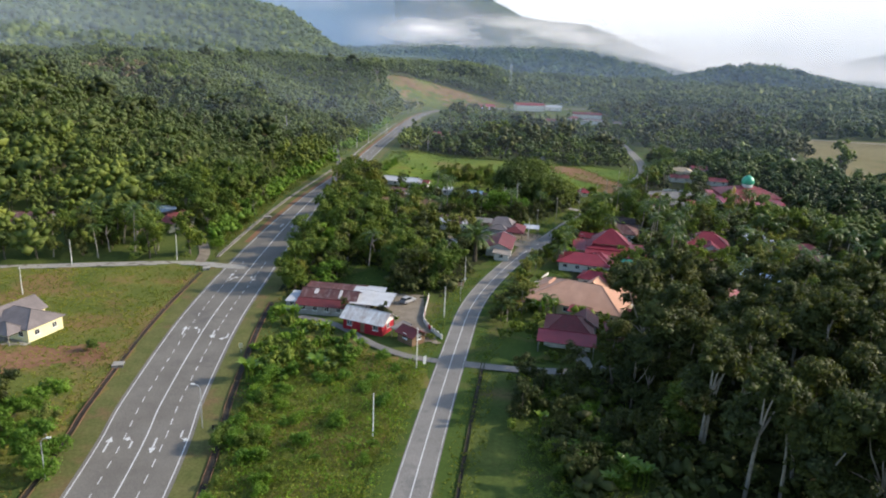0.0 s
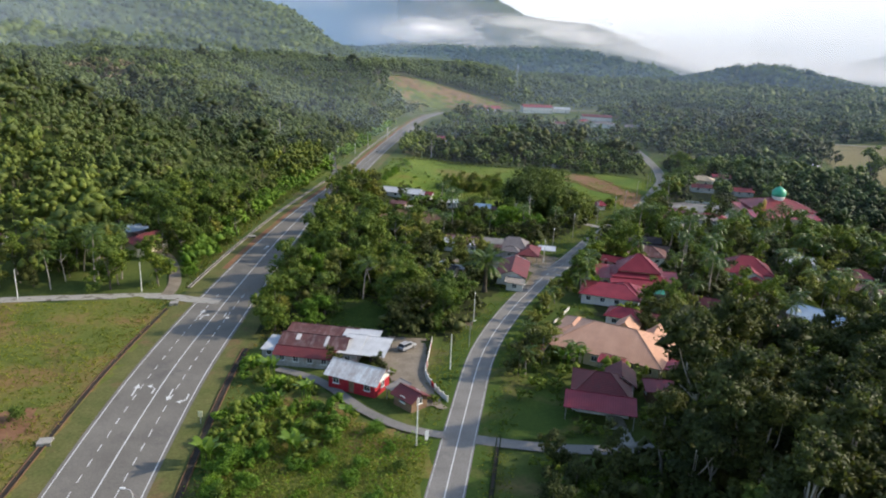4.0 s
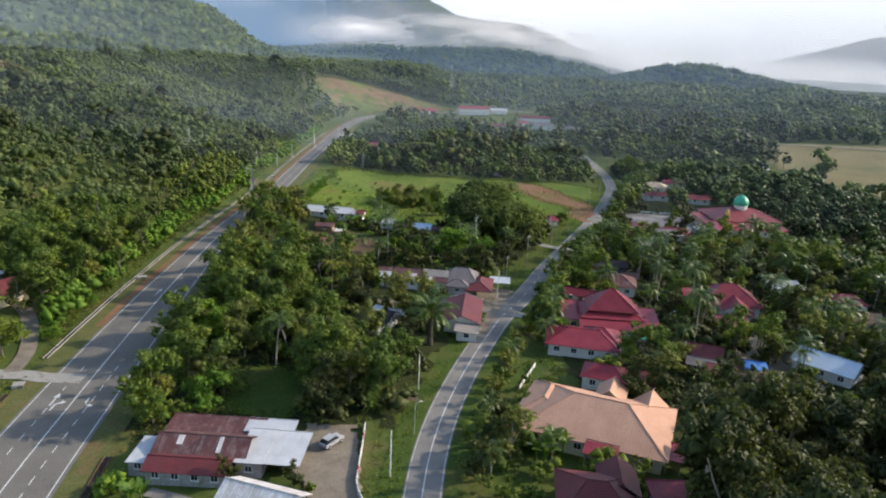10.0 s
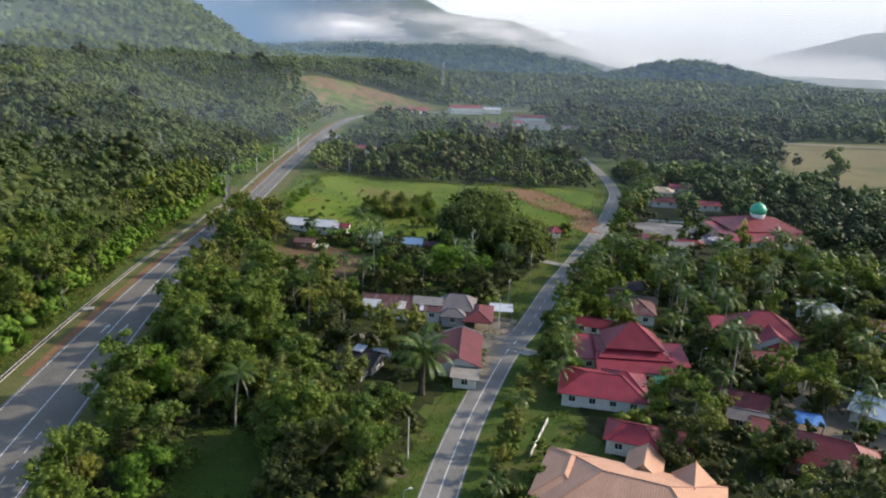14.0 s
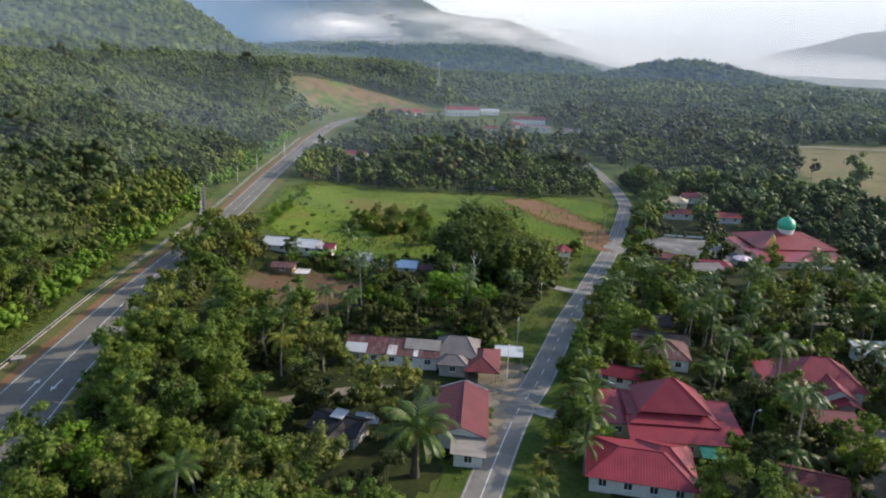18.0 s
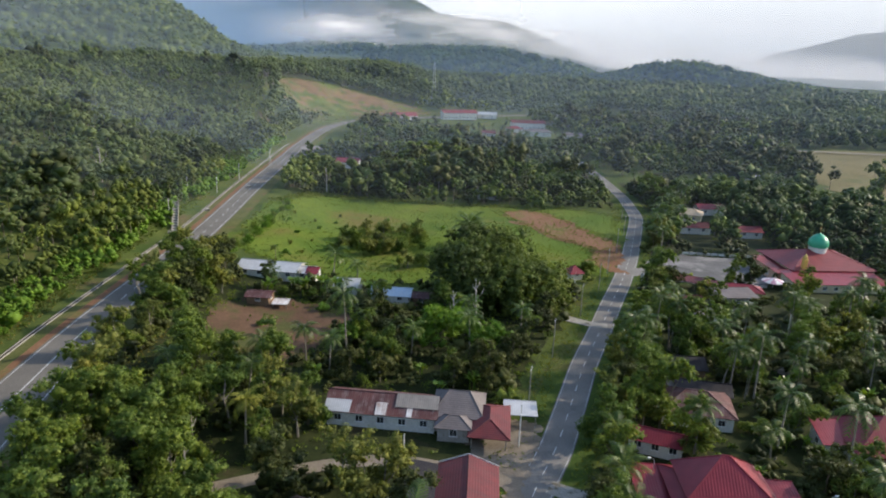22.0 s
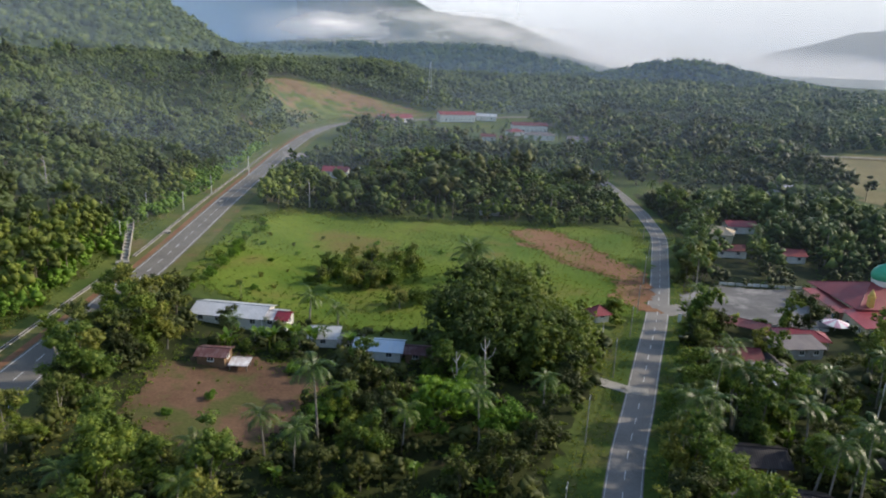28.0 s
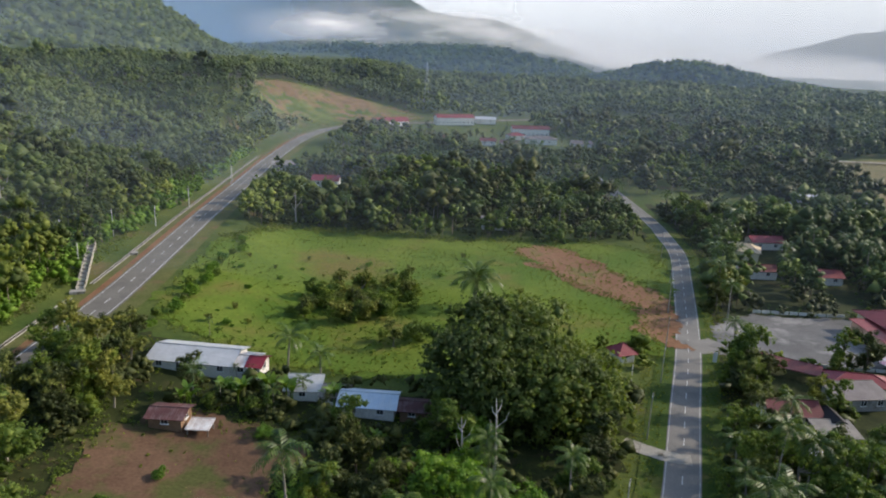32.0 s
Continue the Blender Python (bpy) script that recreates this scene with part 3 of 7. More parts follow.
sheet("bare_ground", DIRT, M["dirt"], 0.2, "strip of dug red earth in the meadow", "soil", ragged=4.5)
sheet("lawn", LAWN, M["lawn"], 0.16, "mown green lawn beside the village road", "lawn")
sheet("lawn", LAWN2, M["lawn"], 0.16, "grassy gap among orchard trees", "lawn")
sheet("yard", YARD, M["gravel"], 0.2, "worn gravel yard with patches of grass", "yard", ragged=0.8, step=0.8)
sheet("field", FIELD, M["scrub"], 0.1, "overgrown field of yellow-green grass", "field", ragged=2.0, step=2.0)
sheet("field", SCRUB, M["scrub"], 0.1, "overgrown plot between the two roads", "field", ragged=1.5, step=2.0)
sheet("bare_ground", [(-54, 122), (-60, 126), (-75, 118), (-88, 122), (-84, 134), (-66, 132), (-55, 134)], M["dirt"], 0.2, "bare earth round a new house", "soil")
sheet("slope", CUT, M["redsoil"], 0.25, "cut hillside of red earth with thin grass", "slope", ragged=5, step=4)
sheet("paddy_field", PADDY, M["paddy"], 0.15, "flat dry paddy field", "field", ragged=3, step=6)
sheet("car_park", LOT, M["carpark"], 0.16, "worn grey paved car park", "pavement", ragged=0.5, step=1.5)
sheet("lawn", [(118, 690), (150, 690), (152, 672), (126, 676)], M["lawn"], 0.2, "green school field", "lawn")
sheet("yard", [(47, 222), (50.5, 229), (53, 234), (46, 238), (38, 232), (40, 224), (41, 216), (36.5, 203), (39, 205), (44, 217)], M["gravel"], 0.17, "sandy forecourt beside the road", "yard", ragged=0.5, step=0.8)
sheet("yard", [(84, 172), (98, 172), (112, 196), (104, 205), (88, 196), (78, 196), (74, 182)], M["gravel"], 0.17, "trodden earth lane between houses", "yard", ragged=1.5)


# ---- roads ----
def ribbon(name, line, left, right, material, lift, parent=None, start=0.0, stop=1e9, thick=0.0):
    """A strip along a line, between two offsets (plus to the right)."""
    L = smooth_line(line)
    T = np.gradient(L, axis=0)
    T /= np.linalg.norm(T, axis=1)[:, None]
    N = np.stack([T[:, 1], -T[:, 0]], -1)
    s = np.concatenate([[0], np.cumsum(np.linalg.norm(np.diff(L, axis=0), axis=1))])
    cut = np.concatenate([[start], s[(s > start + 0.2) & (s < stop - 0.2)], [min(stop, s[-1])]])
    at = lambda A: np.stack([np.interp(cut, s, A[:, 0]), np.interp(cut, s, A[:, 1])], -1)
    C, Nn = at(L), at(N)
    lf = left(C[:, 1]) if callable(left) else np.full(len(C), left)
    rt = right(C[:, 1]) if callable(right) else np.full(len(C), right)
    mid = land(C[:, 0], C[:, 1]) + lift
    rows = []
    for k in (np.linspace(0, 1, 5) if not thick else (0, 1)):
        o = lf + (rt - lf) * k
        p = C + Nn * o[:, None]
        rows.append(np.column_stack([p, mid]))
    if thick:
        rows.insert(0, rows[0] - [0, 0, thick])
        rows.append(rows[-1] - [0, 0, thick])
    R, n = len(rows), len(C)
    V = np.concatenate(rows)
    i = np.arange(R * n).reshape(R, n)
    q = np.stack([i[:-1, :-1], i[:-1, 1:], i[1:, 1:], i[1:, :-1]], -1).reshape(-1, 4)[:, ::-1]
    return solid(name, fast_mesh(name, V, [q]), material, parent)


def half(y, wide, narrow):
    return wide + (narrow - wide) * ss(165, 330, y)


hwl = lambda y: -half(y, 7.2, 3.9)
hwr = lambda y: half(y, 6.9, 3.9)
tagged(ribbon("road", HW, hwl, hwr, M["asphalt"], 0.1), "grey asphalt trunk road widening to four lanes", "road", kind="structure").name = "road_1"
tagged(ribbon("road", RD, -2.75, 2.75, M["oldasphalt"], 0.12), "worn pale grey two-lane village road", "road", kind="structure").name = "road_2"
road_1, road_2 = bpy.data.objects["road_1"], bpy.data.objects["road_2"]
tagged(ribbon("verge", HW, lambda y: hwl(y) - 4.4, hwl, M["verge"], 0.07), "strip of short dry grass along the trunk road", "verge", kind="structure")
tagged(ribbon("shoulder", HW, lambda y: hwl(y) - 1.7, lambda y: hwl(y) - 0.1, M["dirt"], 0.085, None, 190, 640), "bare brown earth shoulder of the trunk road", "shoulder", kind="structure")
tagged(ribbon("verge", HW, hwr, lambda y: hwr(y) + 4.2, M["verge"], 0.07), "strip of short grass along the trunk road", "verge", kind="structure")
tagged(ribbon("verge", RD, -6.4, -2.75, M["lawn"], 0.08), "strip of mown grass along the village road", "verge", kind="structure")
tagged(ribbon("verge", RD, 2.75, 6.2, M["lawn"], 0.08), "strip of mown grass along the village road", "verge", kind="structure")
white, worn = M["paint"], M["worn_paint"]
for nm, line, lf, rt, par in (("edge_line", HW, lambda y: hwl(y) + 0.5, lambda y: hwl(y) + 0.66, road_1), ("edge_line", HW, lambda y: hwr(y) - 0.7, lambda y: hwr(y) - 0.53, road_1),
                              ("edge_line", RD, -2.55, -2.4, road_2), ("edge_line", RD, 2.4, 2.55, road_2)):
    ribbon(nm, line, lf, rt, worn if par is road_2 else white, 0.135 if par is road_2 else 0.115, par)
ribbon("centre_line", HW, -0.24, -0.03, white, 0.115, road_1, stop=260)
ribbon("centre_line", RD, -0.12, 0.06, white, 0.135, road_2, stop=190)
for k in range(34):
    ribbon("lane_dash", HW, -3.42 + 1.2 * ss(150, 230, 40 + 3.9 * k), -3.28 + 1.2 * ss(150, 230, 40 + 3.9 * k), white, 0.115, road_1, start=40 + k * 3.9, stop=41.9 + k * 3.9)
    ribbon("lane_dash", HW, 2.75, 2.9, white, 0.115, road_1, start=40 + k * 3.9, stop=42.1 + k * 3.9)
for k in range(60):
    ribbon("lane_dash", HW, -0.08, 0.1, white, 0.115, road_1, start=262 + k * 7.5, stop=265.2 + k * 7.5)
for k in range(50):
    ribbon("lane_dash", RD, -0.07, 0.07, white, 0.135, road_2, start=193 + k * 6.0, stop=195.6 + k * 6.0)


def arrow(x, y, turn, bent=0):
    """A painted lane arrow; bent: -1 or 1 for a turning arrow."""
    k = Kit()
    if not bent:
        k.face([(-0.14, -2.2, 0), (0.14, -2.2, 0), (0.14, 0.6, 0), (-0.14, 0.6, 0)])
        k.face([(-0.55, 0.6, 0), (0.55, 0.6, 0), (0, 2.2, 0)])
    else:
        k.face([(-0.14, -1.8, 0), (0.14, -1.8, 0), (0.14, 0.0, 0), (-0.14, 0.3, 0)])
        q = [(-0.14, 0.3, 0), (0.14, 0.0, 0), (0.75 * bent, 0.75, 0), (0.75 * bent, 1.1, 0)]
        k.face(q if bent > 0 else q[::-1])
        q = [(0.7 * bent, 0.3, 0), (1.5 * bent, 0.95, 0), (0.7 * bent, 1.6, 0)]
        k.face(q if bent > 0 else q[::-1])
    ob = part("lane_arrow", k, white, road_1)
    ob.matrix_basis = pose(x, y, gz(x, y) + 0.117, 0, 0, turn)


for ax, ay, at_, ab in ((-43.0, 141.5, 3, 0), (-39.9, 142, 3, -1), (-36.6, 139.8, 183, 0), (-33.4, 138.4, 183, 1), (-42.0, 97.3, 4, 0), (-38.6, 98, 4, -1), (-35.1, 97, 184, 0), (-31.8, 99.5, 184, -1), (-41.2, 178, -3, 0), (-35.9, 176.4, 177, -1), (-36.3, 231.5, -8, 0), (-32.6, 231, 172, 0), (-40.6, 176, -3, 1)):
    arrow(ax, ay, at_, ab)

# side roads and paths
SIDE = [(-39, 185.5), (-46, 186.5), (-54, 188.4), (-72, 186.2), (-98, 181.5), (-150, 172), (-220, 160)]
tagged(ribbon("lane", SIDE, -1.8, 1.8, M["concrete"], 0.14), "narrow pale concrete side road", "road", kind="structure")
TRACK = [(-52.3, 189), (-52.8, 197), (-56.5, 209), (-61, 219), (-66, 226)]
tagged(ribbon("lane", TRACK, -1.5, 1.5, M["gravel"], 0.16), "gravel track up to a house", "path", kind="structure")
PATH = [(10.8, 125.2), (4, 127.5), (-3, 133.5), (-8, 140.5), (-13, 146), (-20, 150)]
tagged(ribbon("lane", PATH, -1.0, 1.0, M["oldasphalt"], 0.24), "narrow worn asphalt lane", "path", kind="structure")
PATH2 = [(15, 124.3), (20, 123.2), (28, 122.0), (38, 122), (43, 124)]
tagged(ribbon("lane", PATH2, -1.3, 1.3, M["oldasphalt"], 0.24), "narrow worn asphalt drive", "path", kind="structure")
PATH3 = [(1, 221.5), (8, 223.8), (17, 226), (27, 226.2), (36, 222.5), (43.5, 219)]
tagged(ribbon("lane", PATH3, -1.4, 1.4, M["gravel"], 0.24), "sandy dirt lane between trees", "path", kind="structure")
PATH4 = [(74.5, 284.6), (79, 280), (83, 278)]
tagged(ribbon("lane", PATH4, -1.6, 1.6, M["concrete"], 0.2), "short concrete crossing to a garden", "path", kind="structure")
PATH5 = [(107.6, 321.4), (111, 321), (116, 322.5)]
tagged(ribbon("lane", PATH5, -3.5, 3.5, M["oldasphalt"], 0.19), "paved entrance to the car park", "path", kind="structure")
PATH6 = [(48, 217), (52, 214), (57, 212.5), (62, 213)]
tagged(ribbon("lane", PATH6, -1.6, 1.6, M["concrete"], 0.2), "concrete drive into a garden", "path", kind="structure")
PATH7 = [(40, 140), (39.5, 131), (39, 123)]
tagged(ribbon("lane", PATH7, -1.4, 1.4, M["concrete"], 0.28), "concrete drive below a porch", "path", kind="structure")
PATH10 = [(330, 604), (366, 595), (447, 573), (540, 548)]
tagged(ribbon("lane", PATH10, -2.0, 2.0, M["concrete"], 1.2), "pale raised track along the far edge of the paddy field", "path", kind="structure")
PATH9 = [(42, 299.5), (50, 299), (57, 301), (62, 306)]
tagged(ribbon("lane", PATH9, -1.2, 1.2, M["gravel"], 0.22), "pale dirt path along the meadow", "path", kind="structure")
PATH8 = [(108, 250), (118, 254), (130, 254), (145, 248), (165, 240)]
tagged(ribbon("lane", PATH8, -1.2, 1.2, M["gravel"], 0.2), "light dirt footpath through gardens", "path", kind="structure")


def drain(line, offset, start, stop, label, wide=0.3, kerb="concrete"):
    """An open concrete drain: two kerbs and a flat bed coloured dark to look deep."""
    base = thing("drain", 0, 0, z=0, label=label, category="drain", kind="structure")
    off = offset if callable(offset) else (lambda y: np.full(np.shape(y), offset))
    # Bed lies near ground level; its dark colour replaces the channel's shaded depth.
    ribbon("bed", line, lambda y: off(y) - wide, lambda y: off(y) + wide, M["dark"], 0.12, base, start, stop)
    for a, b in ((-wide - 0.16, -wide), (wide, wide + 0.16)):
        ribbon("kerb", line, lambda y: off(y) + a, lambda y: off(y) + b, M[kerb], 0.26, base, start, stop, thick=0.3)


drain(HW, lambda y: hwl(y) - 4.6, 20, 160, "open concrete roadside drain with bed darkened for depth", 0.38, "soil")
drain(HW, lambda y: hwl(y) - 4.6, 174, 332, "open concrete roadside drain below the slope")
drain(HW, lambda y: hwl(y) - 4.2, 342, 540, "open concrete roadside drain along the cutting")
drain(HW, lambda y: hwr(y) + 4.2, 20, 140, "open roadside drain beside scrub", 0.45, "soil")
drain(RD, 6.2, 30, 98, "narrow drain beside the village road", 0.22, "floor")

# ---- distant mountains ----
OX, OY = 20.0, 150.0


def ridge(name, az, tops, r0, r1, r2, material, label, bumps=0.2, size=260.0, n=150, m=34, foot=-8.0):
    """A range seen from the valley: tops are pairs of azimuth and height, az = (first, last)."""
    A = np.radians(np.linspace(az[0], az[1], n))
    R = np.linspace(r0, r2, m)
    a, r = np.meshgrid(A, R)
    x, y = OX + r * np.sin(a), OY + r * np.cos(a)
    crest = np.interp(np.degrees(a), [p[0] for p in tops], [p[1] for p in tops])
    rise = np.where(r < r1, ss(r0, r1, r) ** 0.85, 1 - 0.5 * ss(r1, r2, r))
    nz = np.array([noise.fractal((px / size, py / size, 3.1), 0.9, 2.1, 5) for px, py in zip(x.ravel(), y.ravel())]).reshape(x.shape)
    z = foot + (crest - foot) * rise * (1 + bumps * nz)
    i = np.arange(x.size).reshape(x.shape)
    q = np.stack([i[:-1, :-1], i[:-1, 1:], i[1:, 1:], i[1:, :-1]], -1).reshape(-1, 4)[:, ::-1]
    ob = solid(name, fast_mesh(name, np.stack([x, y, z], -1).reshape(-1, 3), [q], True), material)
    tagged(ob, label, "mountain", kind="structure")
    return x, y, z


flank = ridge("mountain_flank", (-46, 8), ((-46, 225), (-34, 200), (-22, 168), (-15.5, 146), (-11.7, 127), (-9.7, 116), (-8.7, 92), (-7.3, 70), (-6.2, 46), (-4, 28), (2, 10), (8, -8)), 800, 1500, 2000, M["wood"], "forested mountain flank above the valley", 0.1, 200, n=190, m=40)
low = ridge("foothill", (-8, 25), ((-8, 28), (-3, 36), (1, 51), (5.7, 56), (9.5, 58), (14.8, 60), (17, 44), (20, 33), (22, 13), (24, -8)), 1500, 2250, 2600, M["wood"], "low forested foothill under mist", 0.1, 200)
knoll = ridge("wooded_hill", (21, 39), ((21, -6), (23, 4), (24.9, 20), (26.1, 33), (28.2, 41), (30.3, 40), (32, 31), (33.6, 20), (36, 7), (39, -8)), 1500, 1680, 1900, M["wood"], "rounded wooded hill on the plain", 0.08, 90, n=90)
ridge("mountain", (-24, 22), ((-24, 430), (-10, 405), (-2.9, 378), (3.5, 332), (7, 280), (8.6, 245), (9.6, 215), (10.6, 182), (12.9, 146), (16, 90), (20, 20), (22, -8)), 2500, 3250, 3800, M["wood"], "high forested mountain with mist on its slopes", 0.07, 420, n=200, m=50)
ridge("mountain", (2, 26), ((2, 240), (9.5, 224), (11.5, 206), (15.1, 189), (17.4, 144), (19.2, 94), (21.4, 57), (23.6, 15), (26, -8)), 3350, 3750, 3940, M["wood"], "far shoulder of the mountain", 0.06, 420)
ridge("mountain", (31, 62), ((31, -8), (33, 40), (34.4, 78), (35.9, 101), (37.6, 135), (38.9, 161), (39.8, 182), (41.1, 193), (43.6, 237), (50, 320), (62, 300)), 3200, 3600, 3900, M["wood"], "far pale mountain across the plain", 0.06, 420)


# ---- drifting mist, and haze put into thin tinted veils across the valley ----
def veil(name, radius, az, z0, z1, dens, colour, size, soft, label, cover=(0.35, 0.7), low_fade=0.02, glow=0.0, lean=1.75):
    """A curved tinted sheet standing for mist, haze and bright sky, with a torn outline; dens is its thickest opacity.
    """
    n = 60
    A = np.radians(np.linspace(az[0], az[1], n))
    V = [(OX + r * math.sin(a), OY + r * math.cos(a), z) for z, r in ((z0, radius), (z1, radius + lean * (z1 - z0))) for a in A]
    q = [(i, i + 1, n + i + 1, n + i) for i in range(n - 1)]
    me = fast_mesh(name, V, [np.array(q)], True)
    lay = me.uv_layers.new(name="slope")
    uv = []
    for p in me.polygons:
        for vi in p.vertices:
            uv += [(vi % n) / (n - 1), vi // n]
    lay.data.foreach_set("uv", uv)
    m, nt, bsdf = nodes(name)
    co = add(nt, "ShaderNodeTexCoord").outputs["Object"]
    mp = add(nt, "ShaderNodeMapping")
    mp.inputs["Scale"].default_value = (1 / size, 1 / size, 2.6 / size)
    nt.links.new(co, mp.inputs[0])
    nz = add(nt, "ShaderNodeTexNoise", Scale=1.0, Detail=5.0, Roughness=0.55)
    nt.links.new(mp.outputs[0], nz.inputs["Vector"])
    body = ramp(nt, nz.outputs[0], [(cover[0], (0, 0, 0)), (cover[1], (1, 1, 1))])
    uvn = add(nt, "ShaderNodeUVMap")
    uvn.uv_map = "slope"
    sep = add(nt, "ShaderNodeSeparateXYZ")
    nt.links.new(uvn.outputs[0], sep.inputs[0])
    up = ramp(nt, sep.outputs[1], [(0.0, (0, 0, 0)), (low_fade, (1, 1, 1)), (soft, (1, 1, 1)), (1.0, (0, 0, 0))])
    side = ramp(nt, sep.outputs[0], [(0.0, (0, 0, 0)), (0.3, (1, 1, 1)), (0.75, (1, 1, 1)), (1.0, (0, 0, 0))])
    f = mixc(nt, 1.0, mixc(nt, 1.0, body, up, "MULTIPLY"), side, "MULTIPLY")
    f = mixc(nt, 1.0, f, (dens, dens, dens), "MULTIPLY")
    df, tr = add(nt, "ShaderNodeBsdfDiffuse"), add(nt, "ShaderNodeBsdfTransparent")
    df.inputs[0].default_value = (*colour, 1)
    # Normal fixed at the sun: the sheet is lit evenly whichever way it faces.
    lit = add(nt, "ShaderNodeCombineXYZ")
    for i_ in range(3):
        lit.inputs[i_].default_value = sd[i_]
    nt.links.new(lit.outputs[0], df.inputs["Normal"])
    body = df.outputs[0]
    if glow:  # self-lit backdrop added in place of a bright sky
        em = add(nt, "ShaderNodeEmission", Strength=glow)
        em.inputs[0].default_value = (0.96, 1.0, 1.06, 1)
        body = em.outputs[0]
    mx = add(nt, "ShaderNodeMixShader")
    nt.links.new(f, mx.inputs[0])
    nt.links.new(tr.outputs[0], mx.inputs[1])
    nt.links.new(body, mx.inputs[2])
    nt.links.new(mx.outputs[0], nt.nodes["Material Output"].inputs[0])
    ob = solid(name, me, m)
    ob.visible_shadow = False
    return tagged(ob, label, "mist", kind="structure")


# Distance haze is put into the colour of these see-through sheets.
HAZE_TINT = (0.35, 0.46, 0.6)
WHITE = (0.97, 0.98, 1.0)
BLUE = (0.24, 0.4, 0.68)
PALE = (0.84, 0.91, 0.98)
veil("haze", 210, (-85, 85), -8, 50, 0.03, HAZE_TINT, 300, 0.8, "thin tinted sheet standing for haze over the valley", (0.1, 0.4), 0.15)
veil("haze", 320, (-85, 85), -8, 54, 0.075, HAZE_TINT, 300, 0.4, "thin tinted sheet standing for haze over the valley", (0.1, 0.4), 0.15)
veil("haze", 460, (-85, 85), -8, 54, 0.075, HAZE_TINT, 300, 0.4, "thin tinted sheet standing for haze over the valley", (0.1, 0.4), 0.15)
veil("haze", 640, (-85, 85), -8, 56, 0.1, HAZE_TINT, 400, 0.35, "thin tinted sheet standing for haze over the valley", (0.1, 0.4), 0.15)
veil("haze", 790, (-100, 60), -40, 260, 0.13, HAZE_TINT, 500, 0.6, "thin tinted sheet standing for haze before the mountain flank", (0.1, 0.4), 0.25, 0.0, 0.2)
veil("haze", 1000, (-75, 85), -40, 210, 0.13, HAZE_TINT, 500, 0.5, "thin tinted sheet standing for haze over the valley", (0.1, 0.4), 0.25, 0.0, 0.4)
veil("haze", 1420, (-75, 85), -40, 190, 0.2, BLUE, 600, 0.5, "thin tinted sheet standing for haze before the foothills", (0.1, 0.4), 0.2)
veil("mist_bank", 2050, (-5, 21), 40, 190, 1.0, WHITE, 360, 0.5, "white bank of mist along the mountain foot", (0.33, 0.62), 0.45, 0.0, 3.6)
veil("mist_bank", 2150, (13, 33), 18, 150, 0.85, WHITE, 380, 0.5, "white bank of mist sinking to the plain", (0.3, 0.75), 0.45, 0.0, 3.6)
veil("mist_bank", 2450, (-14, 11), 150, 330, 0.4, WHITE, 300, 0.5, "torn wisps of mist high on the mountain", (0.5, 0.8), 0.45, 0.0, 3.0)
veil("haze", 2350, (-50, 13), -8, 480, 0.5, BLUE, 900, 0.6, "blue tinted sheet standing for haze before the mountains", (0.1, 0.4), 0.04)
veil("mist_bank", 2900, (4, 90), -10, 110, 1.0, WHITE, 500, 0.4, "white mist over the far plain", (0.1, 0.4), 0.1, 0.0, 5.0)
veil("haze", 1800, (4, 95), -60, 420, 0.6, PALE, 900, 0.7, "pale tinted sheet standing for haze before the far mountain", (0.1, 0.4), 0.12, 0.0, 3.0)
# Last sheet glows by emission to brighten the sky behind the mountains.
veil("mist_bank", 3950, (-40, 85), -10, 800, 0.97, WHITE, 1400, 0.85, "glowing white backdrop sheet standing for the bright sky", (0.0, 0.3), 0.05, 1.0)

# ---- trees ----
rng = np.random.default_rng(7)
T_ = (1 + 5 ** 0.5) / 2
ICO_V = np.array([(-1, T_, 0), (1, T_, 0), (-1, -T_, 0), (1, -T_, 0), (0, -1, T_), (0, 1, T_), (0, -1, -T_), (0, 1, -T_), (T_, 0, -1), (T_, 0, 1), (-T_, 0, -1), (-T_, 0, 1)]) / math.hypot(1, T_)
ICO_F = np.array([(0, 11, 5), (0, 5, 1), (0, 1, 7), (0, 7, 10), (0, 10, 11), (1, 5, 9), (5, 11, 4), (11, 10, 2), (10, 7, 6), (7, 1, 8), (3, 9, 4), (3, 4, 2), (3, 2, 6), (3, 6, 8), (3, 8, 9), (4, 9, 5), (2, 4, 11), (6, 2, 10), (8, 6, 7), (9, 8, 1)])


def unit(a):
    return a / np.maximum(np.linalg.norm(a, axis=-1, keepdims=True), 1e-9)


def leaves(C, R, n, size, jit=0.9, squash=1.0, inner=0.45):
    """Points of n pointed leaf sprays over the surfaces of clumps with centres C and radii R."""
    C, R = np.asarray(C, float), np.asarray(R, float)
    i = rng.choice(len(R), n, p=R ** 2 / (R ** 2).sum())
    d = unit(rng.normal(size=(n, 3)))
    d[:, 2] = np.where(d[:, 2] < -0.45, -d[:, 2], d[:, 2])
    p = C[i] + d * R[i, None] * (inner + (1.06 - inner) * rng.random((n, 1))) * [1, 1, squash]
    nr = unit(d + [0, 0, 0.25] + jit * rng.normal(size=(n, 3)))
    t = unit(np.cross(nr, rng.normal(size=(n, 3))))
    b = np.cross(nr, t)
    s = size * (0.55 + 0.9 * rng.random((n, 1)))
    return np.stack([p - t * s, p + t * s * 0.7 + b * s * 0.72, p + t * s * 0.75 - b * s * 0.66 - nr * s * 0.2], 1).reshape(-1, 3)


